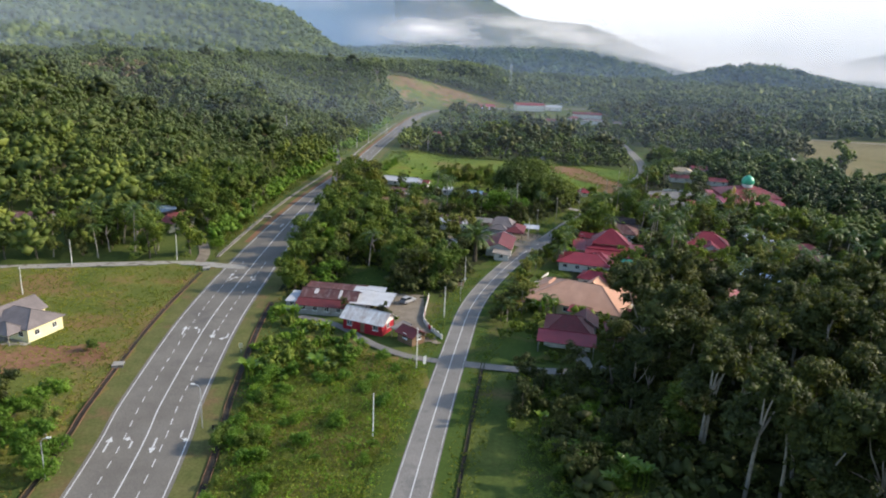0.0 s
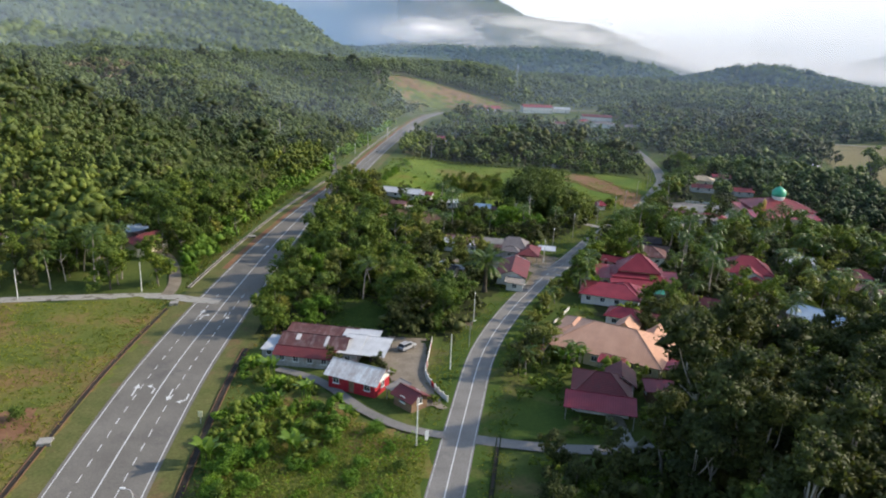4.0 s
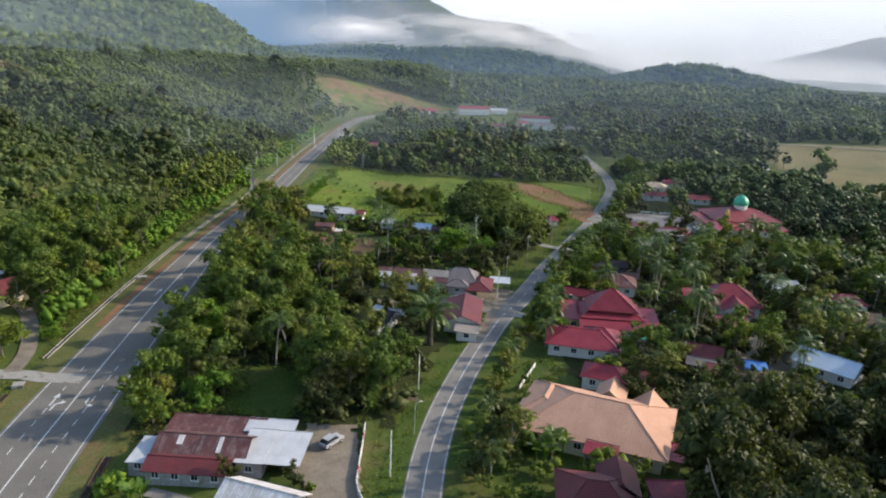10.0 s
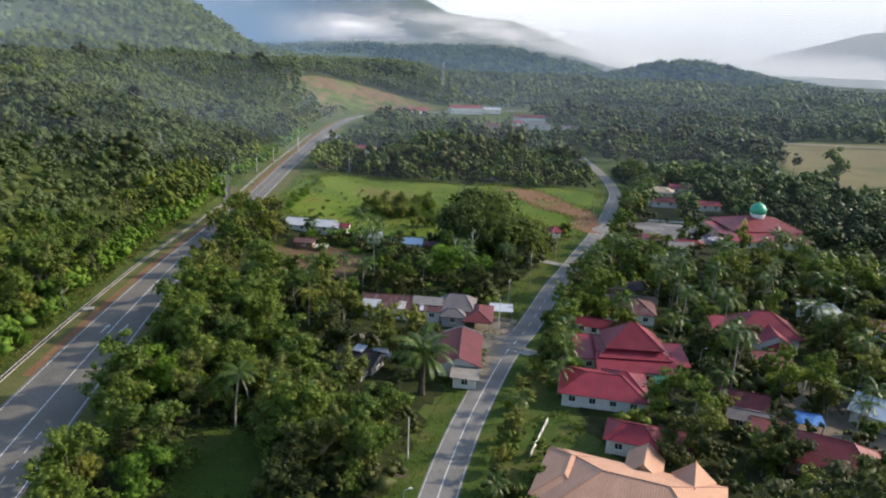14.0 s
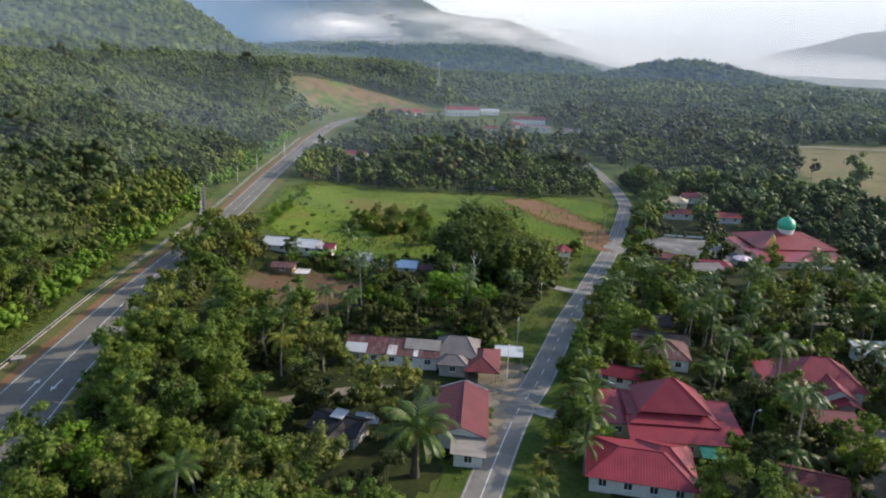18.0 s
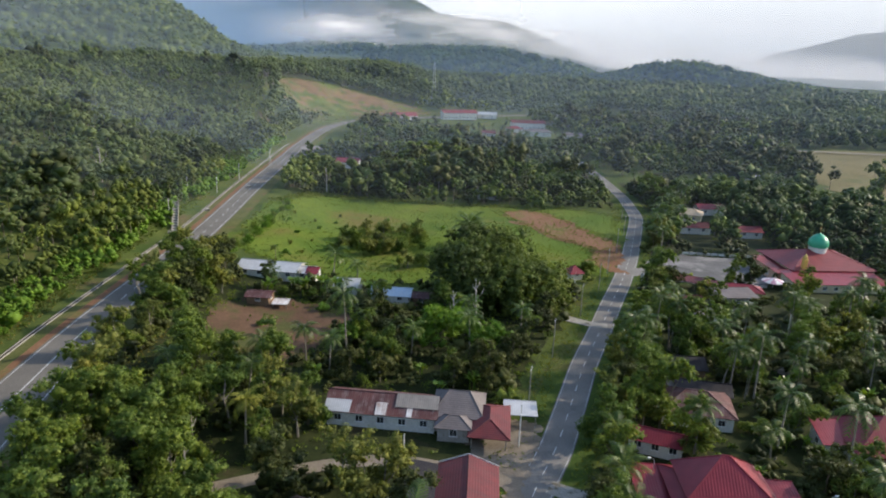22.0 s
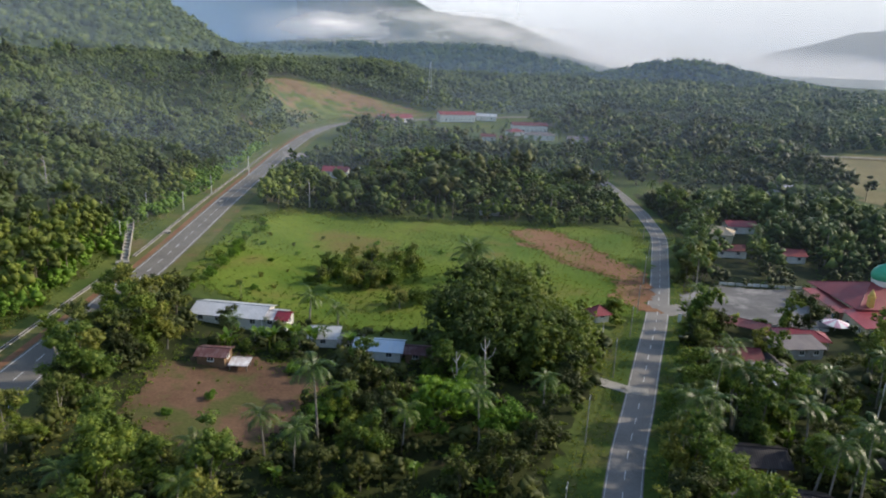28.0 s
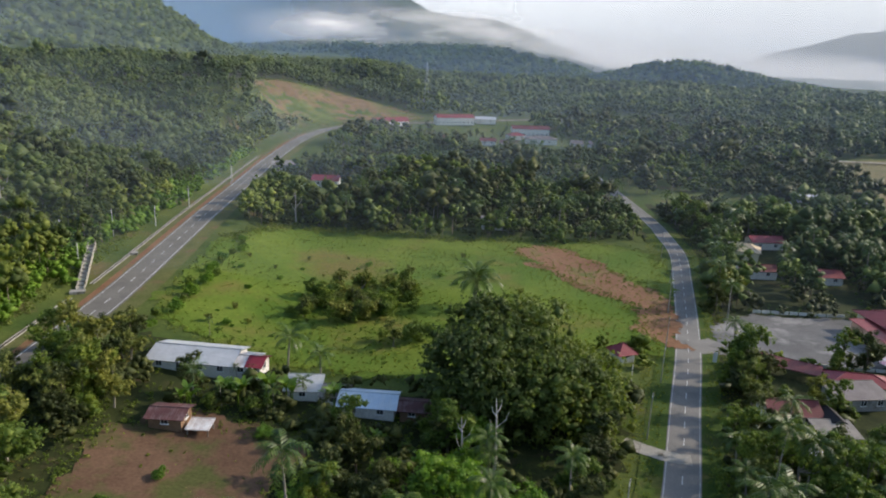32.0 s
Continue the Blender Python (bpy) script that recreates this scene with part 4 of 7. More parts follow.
def cores(C, R, k=0.62, squash=1.0):
    """Lumpy inner masses that close the clumps."""
    C, R = np.asarray(C, float), np.asarray(R, float)
    V = C[:, None, :] + ICO_V[None] * (R[:, None, None] * k * (0.65 + 0.55 * rng.random((len(R), 12, 1)))) * [1, 1, squash]
    F = ICO_F[None] + 12 * np.arange(len(R))[:, None, None]
    return V.reshape(-1, 3), F.reshape(-1, 3)


OCT_V = np.array([(1, 0, 0), (0, 1, 0), (-1, 0, 0), (0, -1, 0), (0, 0, 1), (0, 0, -1)], float)
OCT_F = np.array([(0, 1, 4), (1, 2, 4), (2, 3, 4), (3, 0, 4), (1, 0, 5), (2, 1, 5), (3, 2, 5), (0, 3, 5)])


def lumps(C, R, k, squash=1.0):
    """Rough little masses of eight faces, each turned and dented its own way."""
    n = len(R)
    a = 6.283 * rng.random(n)
    ca, sa = np.cos(a)[:, None], np.sin(a)[:, None]
    v = OCT_V[None] + 0.35 * rng.normal(size=(n, 6, 3))
    v = np.stack([v[..., 0] * ca - v[..., 1] * sa, v[..., 0] * sa + v[..., 1] * ca, v[..., 2] * squash], -1)
    return (C[:, None, :] + v * (R * k)[:, None, None]).reshape(-1, 3), (OCT_F[None] + 6 * np.arange(n)[:, None, None]).reshape(-1, 3)


def crown_mesh(name, C, R, n, size, tufts=6, core=0.75):
    """A crown of clumps, each broken into smaller rounded tufts: a leafy mass under a skin of leaf sprays."""
    C, R = np.repeat(np.asarray(C, float), tufts, 0), np.repeat(np.asarray(R, float), tufts)
    d = unit(rng.normal(size=C.shape) + [0, 0, 0.35])
    f = math.sqrt(6 / tufts)
    Ct, Rt = C + d * R[:, None] * (0.66 + 0.2 * (1 - f)), R * (0.3 + 0.32 * rng.random(len(R))) * f
    Lv = leaves(Ct, Rt * 1.12, n, size, 0.7, 0.85, 0.6)
    Cv, Cf = lumps(Ct, Rt, core, 0.85)
    q = np.arange(3 * n).reshape(-1, 3)
    return fast_mesh(name, np.vstack([Lv, Cv]), [q, Cf + 3 * n], False)


class Stock:
    """One kind of thing: built at its first place, copied to the others."""

    def __init__(self, build, spare=""):
        self.build, self.first, self.spare = build, None, spare

    def put(self, x, y, size=1.0, turn=None, z=None, label=""):
        if self.spare:
            PLACED.append((x, y))
            if len(PLACED) > 285:
                SPARE.setdefault(self.spare, []).append((x, y, size))
                return None
        m = Matrix.Translation((x, y, (gz(x, y) if z is None else z) - 0.03)) @ Matrix.Rotation(rng.random() * 6.283 if turn is None else radians(turn), 4, "Z") @ Matrix.Diagonal((size, size, size * (0.92 + 0.16 * rng.random()), 1))
        if self.first is None:
            self.first = self.build()
            self.first.matrix_basis = m
            ob = self.first
        else:
            ob = copy_thing(self.first, Matrix.Identity(4))
            ob.matrix_basis = m
        if label:
            ob["label"] = label
        return ob


SPARE = {}  # places of further shrubs, joined later
PLACED = []


def bush(label, H, rad, blobs, n, size, leaf):
    """A low shrub: one leafy mesh."""
    def build():
        a, d = rng.random(blobs) * 6.283, rad * 0.6 * rng.random(blobs)
        C = np.stack([d * np.cos(a), d * np.sin(a), H * (0.3 + 0.4 * rng.random(blobs))], -1)
        ob = solid("shrub", crown_mesh("shrub", C, rad * (0.35 + 0.25 * rng.random(blobs)), int(n * 2.2), size * 0.85, 6, 0.45), M[leaf])
        return tagged(ob, label, "shrub", "shrubs")
    return Stock(build, leaf)


def broadleaf(name, label, H, rad, blobs, n, size, leaf, bark="bark", bare=0.32, spreadz=(0.45, 0.86), lean=0.4, group="trees"):
    def build():
        root = tagged(new(name), label, "tree", group)
        C, R = [], []
        for k in range(blobs):
            a = k * 2.4 + rng.random() * 0.8
            d = rad * (0.2 + 0.6 * rng.random()) * (0 if k == 0 else 1)
            zz = H * (spreadz[0] + (spreadz[1] - spreadz[0]) * (k * 0.618 % 1.0 if k else 1.0))
            C.append((d * math.cos(a), d * math.sin(a), zz))
            R.append(rad * (0.26 + 0.3 * rng.random()))
        tr = Kit()
        bend = rng.normal(size=2) * lean
        tr.tube([(0, 0, -0.3), (bend[0] * 0.4, bend[1] * 0.4, H * bare * 0.6), (bend[0], bend[1], H * bare), (bend[0] * 0.6, bend[1] * 0.6, H * 0.72)], [H * 0.013 + 0.08, H * 0.011 + 0.04, H * 0.01, H * 0.005], 6)
        for c in C[1:6]:
            tr.tube([(bend[0], bend[1], H * bare * 0.95), (c[0] * 0.55, c[1] * 0.55, (H * bare + c[2]) / 2), c], [H * 0.009, H * 0.006, H * 0.003], 4)
        part("trunk", tr, M[bark], root)
        solid("crown", crown_mesh("crown", C, R, int(n * 3.5), size * 0.6, *((6, 0.68) if rad < 10 else (40, 0.5))), M[leaf], root)
        return root
    return Stock(build)


def frond_mesh(L, pairs, wide, droop, rise):
    """A feather-shaped palm leaf along +x."""
    V, F = [], []

    def at(s):
        return np.array([L * s * (1 - 0.18 * s * s), 0, L * (rise * s - droop * s * s)])
    k = 0
    for i in range(5):
        a, b = at(i / 5), at((i + 1) / 5)
        w = 0.05 * (1 - i / 6)
        V += [a + [0, w, 0.02], a + [0, -w, 0.02], b + [0, -w * 0.8, 0.02], b + [0, w * 0.8, 0.02]]
        F.append((k, k + 1, k + 2, k + 3))
        k += 4
    for i in range(pairs):
        s = 0.12 + 0.86 * i / (pairs - 1)
        a = at(s)
        tan = unit(at(min(1, s + 0.05)) - at(s - 0.05))
        ln = wide * (0.35 + math.sin(math.pi * (0.12 + 0.8 * s)) * 0.75)
        for sd in (1, -1):
            d = unit(tan * 0.65 + np.array([0, sd, 0]) + [0, 0, -0.35])
            w = tan * (0.62 * L / pairs)
            V += [a - w * 0.5, a + w * 0.5, a + d * ln + w * 0.2 + [0, 0, -0.12 * ln], a + d * ln - w * 0.1 + [0, 0, -0.12 * ln]]
            F.append((k, k + 1, k + 2, k + 3))
            k += 4
    return fast_mesh("frond", np.array(V), [np.array(F)])


def palm(name, label, H, L, count, wide=0.85, trunk=0.16, leaf="frond", droop=0.75, rise=0.45, bark="palebark", lean=0.9, group="palms"):
    def build():
        root = tagged(new(name), label, "palm tree", group)
        k = Kit()
        k.tube([(0, 0, -0.2), (lean * 0.15, 0, H * 0.3), (lean * 0.5, 0, H * 0.65), (lean, 0, H)], [trunk * 1.5, trunk, trunk * 0.9, trunk * 0.8], 8)
        part("trunk", k, M[bark], root)
        me = frond_mesh(L, 15, wide, droop, rise)
        me.materials.append(M[leaf])
        for i in range(count):
            f = solid("frond", me, None, root)
            up = 52 - 82 * (i / count) + rng.normal() * 6
            f.matrix_basis = Matrix.Translation((lean, 0, H)) @ Matrix.Rotation(i * 2.4 + rng.random() * 0.3, 4, "Z") @ Matrix.Rotation(radians(-up), 4, "Y") @ Matrix.Scale(0.85 + 0.3 * rng.random(), 4)
        return root
    return Stock(build)


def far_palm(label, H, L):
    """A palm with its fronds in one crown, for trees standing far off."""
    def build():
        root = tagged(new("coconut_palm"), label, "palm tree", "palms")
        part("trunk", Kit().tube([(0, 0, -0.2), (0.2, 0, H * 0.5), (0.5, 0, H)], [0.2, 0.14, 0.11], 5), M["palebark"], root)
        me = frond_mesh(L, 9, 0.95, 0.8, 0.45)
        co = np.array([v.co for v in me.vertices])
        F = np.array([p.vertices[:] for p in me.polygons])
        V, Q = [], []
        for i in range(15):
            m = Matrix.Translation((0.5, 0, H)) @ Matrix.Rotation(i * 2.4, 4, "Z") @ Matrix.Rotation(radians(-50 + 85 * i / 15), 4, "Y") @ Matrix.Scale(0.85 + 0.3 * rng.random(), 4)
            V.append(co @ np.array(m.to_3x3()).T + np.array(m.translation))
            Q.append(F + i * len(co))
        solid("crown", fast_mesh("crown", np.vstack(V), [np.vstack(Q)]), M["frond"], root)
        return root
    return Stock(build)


def banana(label="clump of broad-leaved green banana plants"):
    def build():
        root = tagged(new("banana_plant"), label, "banana plant", "banana plants")
        V, F = [], []
        n = 7
        for i in range(n):
            s = i / (n - 1)
            x, z = 1.9 * s, 1.5 * s - 1.35 * s * s
            w = 0.36 * math.sin(math.pi * (0.06 + 0.9 * s)) + 0.02
            V += [(x, w, z + 0.1 * w), (x, 0, z), (x, -w, z + 0.1 * w)]
        for i in range(n - 1):
            a = 3 * i
            F += [(a, a + 1, a + 4, a + 3), (a + 1, a + 2, a + 5, a + 4)]
        me = fast_mesh("leaf", np.array(V), [np.array(F)], True)
        me.materials.append(M["banana"])
        st = Kit()
        for sx, sy, sh in ((0, 0, 2.4), (0.9, 0.4, 2.0), (-0.3, 0.9, 1.7)):
            st.tube([(sx, sy, -0.2), (sx, sy, sh * 0.6), (sx, sy, sh)], [0.16, 0.13, 0.08], 7)
            for i in range(5):
                f = solid("leaf", me, None, root)
                f.matrix_basis = Matrix.Translation((sx, sy, sh - 0.05)) @ Matrix.Rotation(i * 2.4 + rng.random(), 4, "Z") @ Matrix.Rotation(radians(-30 - 40 * rng.random()), 4, "Y") @ Matrix.Scale(0.8 + 0.45 * rng.random(), 4)
        part("stem", st, M["banana"], root)
        return root
    return Stock(build)


def snag_tree(H, label):
    def build():
        root = tagged(new("dead_tree"), label, "dead tree", "dead trees")
        k = Kit()
        k.tube([(0, 0, -0.2), (0.15, 0, H * 0.4), (0.05, 0.2, H * 0.7), (0.4, 0.3, H)], [0.26, 0.2, 0.13, 0.04], 7)
        for a, zz, ln in ((0.3, 0.4, 2.6), (2.6, 0.5, 3.0), (4.4, 0.62, 2.2), (1.2, 0.75, 1.6), (5.4, 0.82, 1.3)):
            c, s = math.cos(a), math.sin(a)
            k.tube([(0.1, 0.1, H * zz), (c * ln * 0.5, s * ln * 0.5, H * zz + ln * 0.5), (c * ln * 0.7, s * ln * 0.7, H * zz + ln * 1.1)], [0.11, 0.07, 0.025], 5)
        part("trunk", k, M["dead"], root)
        return root
    return Stock(build)


KIND = {
    "round": broadleaf("shade_tree", "leafy round-crowned green tree", 11.5, 4.3, 15, 760, 0.32, "leaf", spreadz=(0.16, 0.88)),
    "round2": broadleaf("spreading_tree", "dense broad-crowned green tree", 13, 4.9, 18, 880, 0.34, "leaf", spreadz=(0.16, 0.88)),
    "dark": broadleaf("fruit_tree", "dense dark green fruit tree", 10, 4.0, 15, 660, 0.32, "leaf_dark", spreadz=(0.15, 0.88)),
    "olive": broadleaf("olive_green_tree", "olive-green tree with drooping foliage", 11, 3.8, 15, 660, 0.31, "leaf_olive", "palebark", 0.3, (0.18, 0.88)),
    "bright": broadleaf("leafy_tree", "bright green densely leaved tree", 7.5, 4.6, 15, 950, 0.28, "leaf_bright", spreadz=(0.3, 0.8)),
    "slim": broadleaf("slender_tree", "slender tree with a pale trunk", 12.5, 3.2, 12, 480, 0.29, "leaf", "palebark", 0.5, (0.5, 0.9)),
    "tall": broadleaf("tall_tree", "tall dark forest tree with a pale bare trunk", 23, 5.6, 20, 900, 0.5, "leaf_dark", "palebark", 0.5, (0.46, 0.9), 0.8, "tall forest trees"),
    "tall2": broadleaf("tall_tree", "tall dark forest tree with layered foliage", 20, 6.2, 22, 950, 0.5, "leaf_dark", "palebark", 0.3, (0.26, 0.88), 0.8, "tall forest trees"),
    "shrub": bush("low leafy green garden shrub", 3.2, 2.1, 7, 420, 0.17, "leaf"),
    "olive_bush": bush("rounded olive-green bush in long grass", 3.6, 2.2, 8, 480, 0.18, "leaf_olive"),
    "shrub_bright": bush("low yellow-green leafy wild shrub", 3.0, 2.3, 8, 520, 0.17, "leaf_bright"),
    "coco": palm("coconut_palm", "coconut palm with a slender grey trunk", 9.5, 3.6, 15),
    "coco2": palm("coconut_palm", "short coconut palm with drooping green fronds", 6.0, 3.6, 14, lean=0.4),
    "coco_yellow": palm("coconut_palm", "coconut palm with yellowing fronds", 8.0, 3.6, 18, leaf="frond_yellow", droop=0.95, lean=0.3),
    "oil": palm("oil_palm", "large oil palm with a thick shaggy trunk", 5.5, 5.2, 30, 1.0, 0.42, "frond", 0.62, 0.5, "bark", 0.2),
    "areca": palm("areca_palm", "slim areca palm with a small tuft", 6.0, 1.7, 10, 0.55, 0.09, lean=0.15),
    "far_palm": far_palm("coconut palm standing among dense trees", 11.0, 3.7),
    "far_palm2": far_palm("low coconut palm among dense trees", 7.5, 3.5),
    "banana": banana(),
    "snag": snag_tree(11, "bare grey dead tree with broken limbs"),
}

HOUSES = []  # (x, y, radius) kept free of trees


def clear_of(x, y, hw=13.0, rd=8.5, lanes=True, houses=1.0):
    ok = (from_line(x, y, HW)[0] > hw) & (from_line(x, y, RD)[0] > rd)
    if lanes:
        for ln in (SIDE, TRACK, PATH, PATH2, PATH3, PATH4, PATH5, PATH6, PATH7):
            ok &= from_line(x, y, np.array(ln, float))[0] > 3.6
    for hx, hy, hr in HOUSES:
        ok &= np.hypot(x - hx, y - hy) > hr * houses
        if hr > 5.5 and houses == 1.0 and hx > 40:  # yards before the village houses stay open
            ok &= np.hypot(x - hx + 0.3 * hr, y - hy + 1.0 * hr) > hr * 0.75
    return ok


def scatter(poly, step, jitter=0.85):
    poly = np.asarray(poly, float)
    xs, ys = np.arange(poly[:, 0].min(), poly[:, 0].max(), step), np.arange(poly[:, 1].min(), poly[:, 1].max(), step)
    x, y = np.meshgrid(xs, ys)
    x = x + (np.arange(len(ys)) % 2)[:, None] * step * 0.5
    x, y = (x + rng.uniform(-jitter, jitter, x.shape) * step).ravel(), (y + rng.uniform(-jitter, jitter, y.shape) * step).ravel()
    k = inside(x, y, poly)
    return x[k], y[k]


def plant(poly, step, mix, size=(0.8, 1.2), avoid=(), hw=13.0, rd=8.5):
    """Single trees over an area; mix: kind and share."""
    x, y = scatter(poly, step)
    ok = clear_of(x, y, hw, rd)
    for p in avoid:
        ok &= ~inside(x, y, p)
    names, w = list(mix), np.array(list(mix.values()), float)
    for px, py in zip(x[ok], y[ok]):
        KIND[names[rng.choice(len(names), p=w / w.sum())]].put(px, py, rng.uniform(*size))


def wood(name, x, y, H, rad, n, size, material, label, blobs=3, trunk=0.0, sink=0.0, tufts=3):
    """A wood of many trees as one mesh; H and rad may vary from tree to tree."""
    N = len(x)
    z = land(x, y) - sink
    g = np.clip(0.95 + 0.4 * rough(x, y, 34), 0.65, 1.5)
    H, rad = g * np.broadcast_to(H, N) * (0.6 + 0.65 * rng.random(N)), np.sqrt(g) * np.broadcast_to(rad, N) * (0.6 + 0.95 * rng.random(N) ** 1.7)
    C, R = [], []
    for k in range(blobs):
        a = k * 2.1 + 6.28 * rng.random(N)
        d = rad * (0.0 if k == 0 else 0.5)
        C.append(np.stack([x + d * np.cos(a), y + d * np.sin(a), z + H * (0.8 if k == 0 else 0.55 + 0.15 * rng.random(N))], -1))
        R.append(rad * (0.45 + 0.3 * rng.random(N) if blobs > 1 else 1.0))
    C, R = np.concatenate(C), np.concatenate(R)
    n = int(n * 1.25)
    C, R = np.repeat(C, tufts, 0), np.repeat(R, tufts)
    C = C + unit(rng.normal(size=C.shape) + [0, 0, 0.3]) * R[:, None] * 0.62
    R = R * (0.4 + 0.3 * rng.random(len(R))) * math.sqrt(3.6 / tufts)
    Lv = leaves(C, R * 1.1, n * N, size * 0.55, 0.7, 0.85, 0.6)
    Cv, Cf = lumps(C, R, 0.78, 0.9)
    V, F = [Lv, Cv], [np.arange(3 * n * N).reshape(-1, 3), Cf + 3 * n * N]
    if trunk:
        b = sum(len(v) for v in V)
        off = np.array([(1, 0), (-0.5, 0.87), (-0.5, -0.87)]) * trunk
        lo = np.stack([np.stack([x + o[0], y + o[1], z - 0.3], -1) for o in off], 1)
        hi = np.stack([np.stack([x + o[0] * 0.6, y + o[1] * 0.6, z + H * 0.7], -1) for o in off], 1)
        V.append(np.concatenate([lo, hi], 1).reshape(-1, 3))
        base = b + 6 * np.arange(N)[:, None]
        tf = np.concatenate([base + np.array(q) for q in ((0, 1, 4, 3), (1, 2, 5, 4), (2, 0, 3, 5))])
        me = fast_mesh(name, np.vstack(V), F + [tf])
        me.materials.append(material)
        me.materials.append(M["bark"])
        mi = np.zeros(len(me.polygons), np.int32)
        mi[-len(tf):] = 1
        me.polygons.foreach_set("material_index", mi)
    else:
        me = fast_mesh(name, np.vstack(V), F)
    return tagged(solid(name, me, material), label, "forest", kind="stuff")

# ---- houses ----
def window_at(root, m, w=1.1, hgt=1.1):
    """A framed window, standing a little proud of a wall that faces local -y."""
    k = Kit()
    t = 0.07
    k.box(-w / 2, w / 2, -0.06, 0.02, 0, t).box(-w / 2, w / 2, -0.06, 0.02, hgt - t, hgt)
    k.box(-w / 2, -w / 2 + t, -0.06, 0.02, t, hgt - t).box(w / 2 - t, w / 2, -0.06, 0.02, t, hgt - t).box(-t / 2, t / 2, -0.05, 0.02, t, hgt - t)
    k.box(-w / 2 - 0.08, w / 2 + 0.08, -0.14, 0.02, -0.07, -0.003)
    win = part("window", k, M["white_paint"], root)
    win.matrix_basis = m
    part("pane", Kit().box(-w / 2 + t, w / 2 - t, -0.025, 0.01, t, hgt - t), M["glass"], win)


def wing(root, ox, oy, turn, L, W, eave, rise, wall, roof, kind="gable", ridge=None, over=0.55, ribs=0.0, wins=(2, 1), door=False, z0=0.0, walls=True, thick=0.1, cap=None):
    """Walls, openings and roof of one wing; its front faces local -y."""
    m = pose(ox, oy, z0, 0, 0, turn)
    a, b, e, top = L / 2, W / 2, eave, eave + rise
    w = 0.14
    if walls:
        spec = [((-a, a, -b, -b + w), 0), ((-a, a, b - w, b), 1), ((-a, -a + w, -b + w, b - w), 2), ((a - w, a, -b + w, b - w), 3)]
        for (x0, x1, y0, y1), side in spec:
            k = Kit()
            zz = e - 0.05 if kind != "shed" or side == 0 else e - 0.05 + (rise if side == 1 else 0)
            k.box(x0, x1, y0, y1, -0.35, zz)
            if side > 1 and kind == "gable":
                k.face([(x0, -b + w, zz), (x0, b - w, zz), (x0, 0, top - 0.12)][::-1])
                k.face([(x1, -b + w, zz), (x1, b - w, zz), (x1, 0, top - 0.12)])
            if side > 1 and kind == "shed":
                for xx in (x0, x1):
                    k.face([(xx, -b + w, zz), (xx, b - w, zz), (xx, b - w, zz + rise)])
            part("wall", k, M[wall], root).matrix_basis = m
        for i in range(wins[0]):
            px = -a + L * (i + 0.5) / wins[0]
            if not (door and abs(px) < 0.9):
                window_at(root, m @ pose(px, -b, 1.0), 1.2, 1.15)
            window_at(root, m @ pose(px, b, 1.0, 0, 0, 180), 1.2, 1.15)
        for i in range(wins[1]):
            py = -b + W * (i + 0.5) / wins[1]
            window_at(root, m @ pose(a, py, 1.0, 0, 0, 90), 1.2, 1.15)
            window_at(root, m @ pose(-a, py, 1.0, 0, 0, -90), 1.2, 1.15)
        if door:
            part("door", Kit().box(-0.5, 0.5, -b - 0.05, -b + 0.02, 0, 2.05), M["brown_wall"], root, "brown wooden door").matrix_basis = m
    else:
        k = Kit()
        for px in (-a + 0.12, a - 0.12):
            for py in (-b + 0.12, b - 0.12):
                kk = Kit().box(px - 0.07, px + 0.07, py - 0.07, py + 0.07, -0.35, e + (rise if kind == "shed" and py > 0 else 0) - 0.08)
                part("post", kk, M["concrete"], root).matrix_basis = m
    A, B = a + over, b + over
    drop = over * rise / max(b, 0.1)
    slopes, caps = [], []
    if kind == "gable":
        lo = e - drop
        slopes = [[(-A, -B, lo), (A, -B, lo), (A, 0, top), (-A, 0, top)], [(A, B, lo), (-A, B, lo), (-A, 0, top), (A, 0, top)]]
        caps = [[(-A, 0, top + 0.02), (A, 0, top + 0.02)]]
    elif kind == "hip":
        rr = (max(L - W, 0.0) if ridge is None else ridge) / 2
        lo = e - drop * 0.7
        c = [(-A, -B, lo), (A, -B, lo), (A, B, lo), (-A, B, lo)]
        p, q = (-rr, 0, top), (rr, 0, top)
        if rr < 0.05:
            slopes = [[c[i], c[(i + 1) % 4], (0, 0, top)] for i in range(4)]
        else:
            slopes = [[c[0], c[1], q, p], [c[1], c[2], q], [c[2], c[3], p, q], [c[3], c[0], p]]
            caps = [[p, q]]
        caps += [[cc, pp] for cc, pp in zip(c, (p, q, q, p))]
    else:
        lo, hi = e - drop * 0.5, e + rise + drop * 0.5
        slopes = [[(-A, -B, lo), (A, -B, lo), (A, B, hi), (-A, B, hi)]]
        caps = [[(-A, B, hi), (A, B, hi)]]
    for sl in slopes:
        part("roof", Kit().slope(sl, thick), M[roof], root).matrix_basis = m
    for cp in caps:
        part("ridge_cap", Kit().tube(cp, [0.1, 0.1], 6), M[cap or roof], root).matrix_basis = m


def house(name, x, y, turn, L, W, eave, rise, wall, roof, label, category="house", clear=None, **kw):
    root = thing(name, x, y, turn, label=label, category=category, z=gz(x, y) + 0.15)
    HOUSES.append((x, y, clear or 0.5 * math.hypot(L, W) + 1.0))
    wing(root, 0, 0, 0, L, W, eave, rise, wall, roof, **kw)
    return root


# new yellow bungalow beside the trunk road
r = house("house", -74.5, 140, -22, 11, 8.5, 3.0, 2.2, "yellow_wall", "roof_slate", "new yellow bungalow with a grey-brown tiled roof", kind="hip", ridge=4.5, wins=(3, 2), door=True)
wing(r, 1.5, -5.6, 0, 5.0, 3.6, 2.9, 1.4, "white_wall", "roof_slate", "hip", 0.8, walls=False)
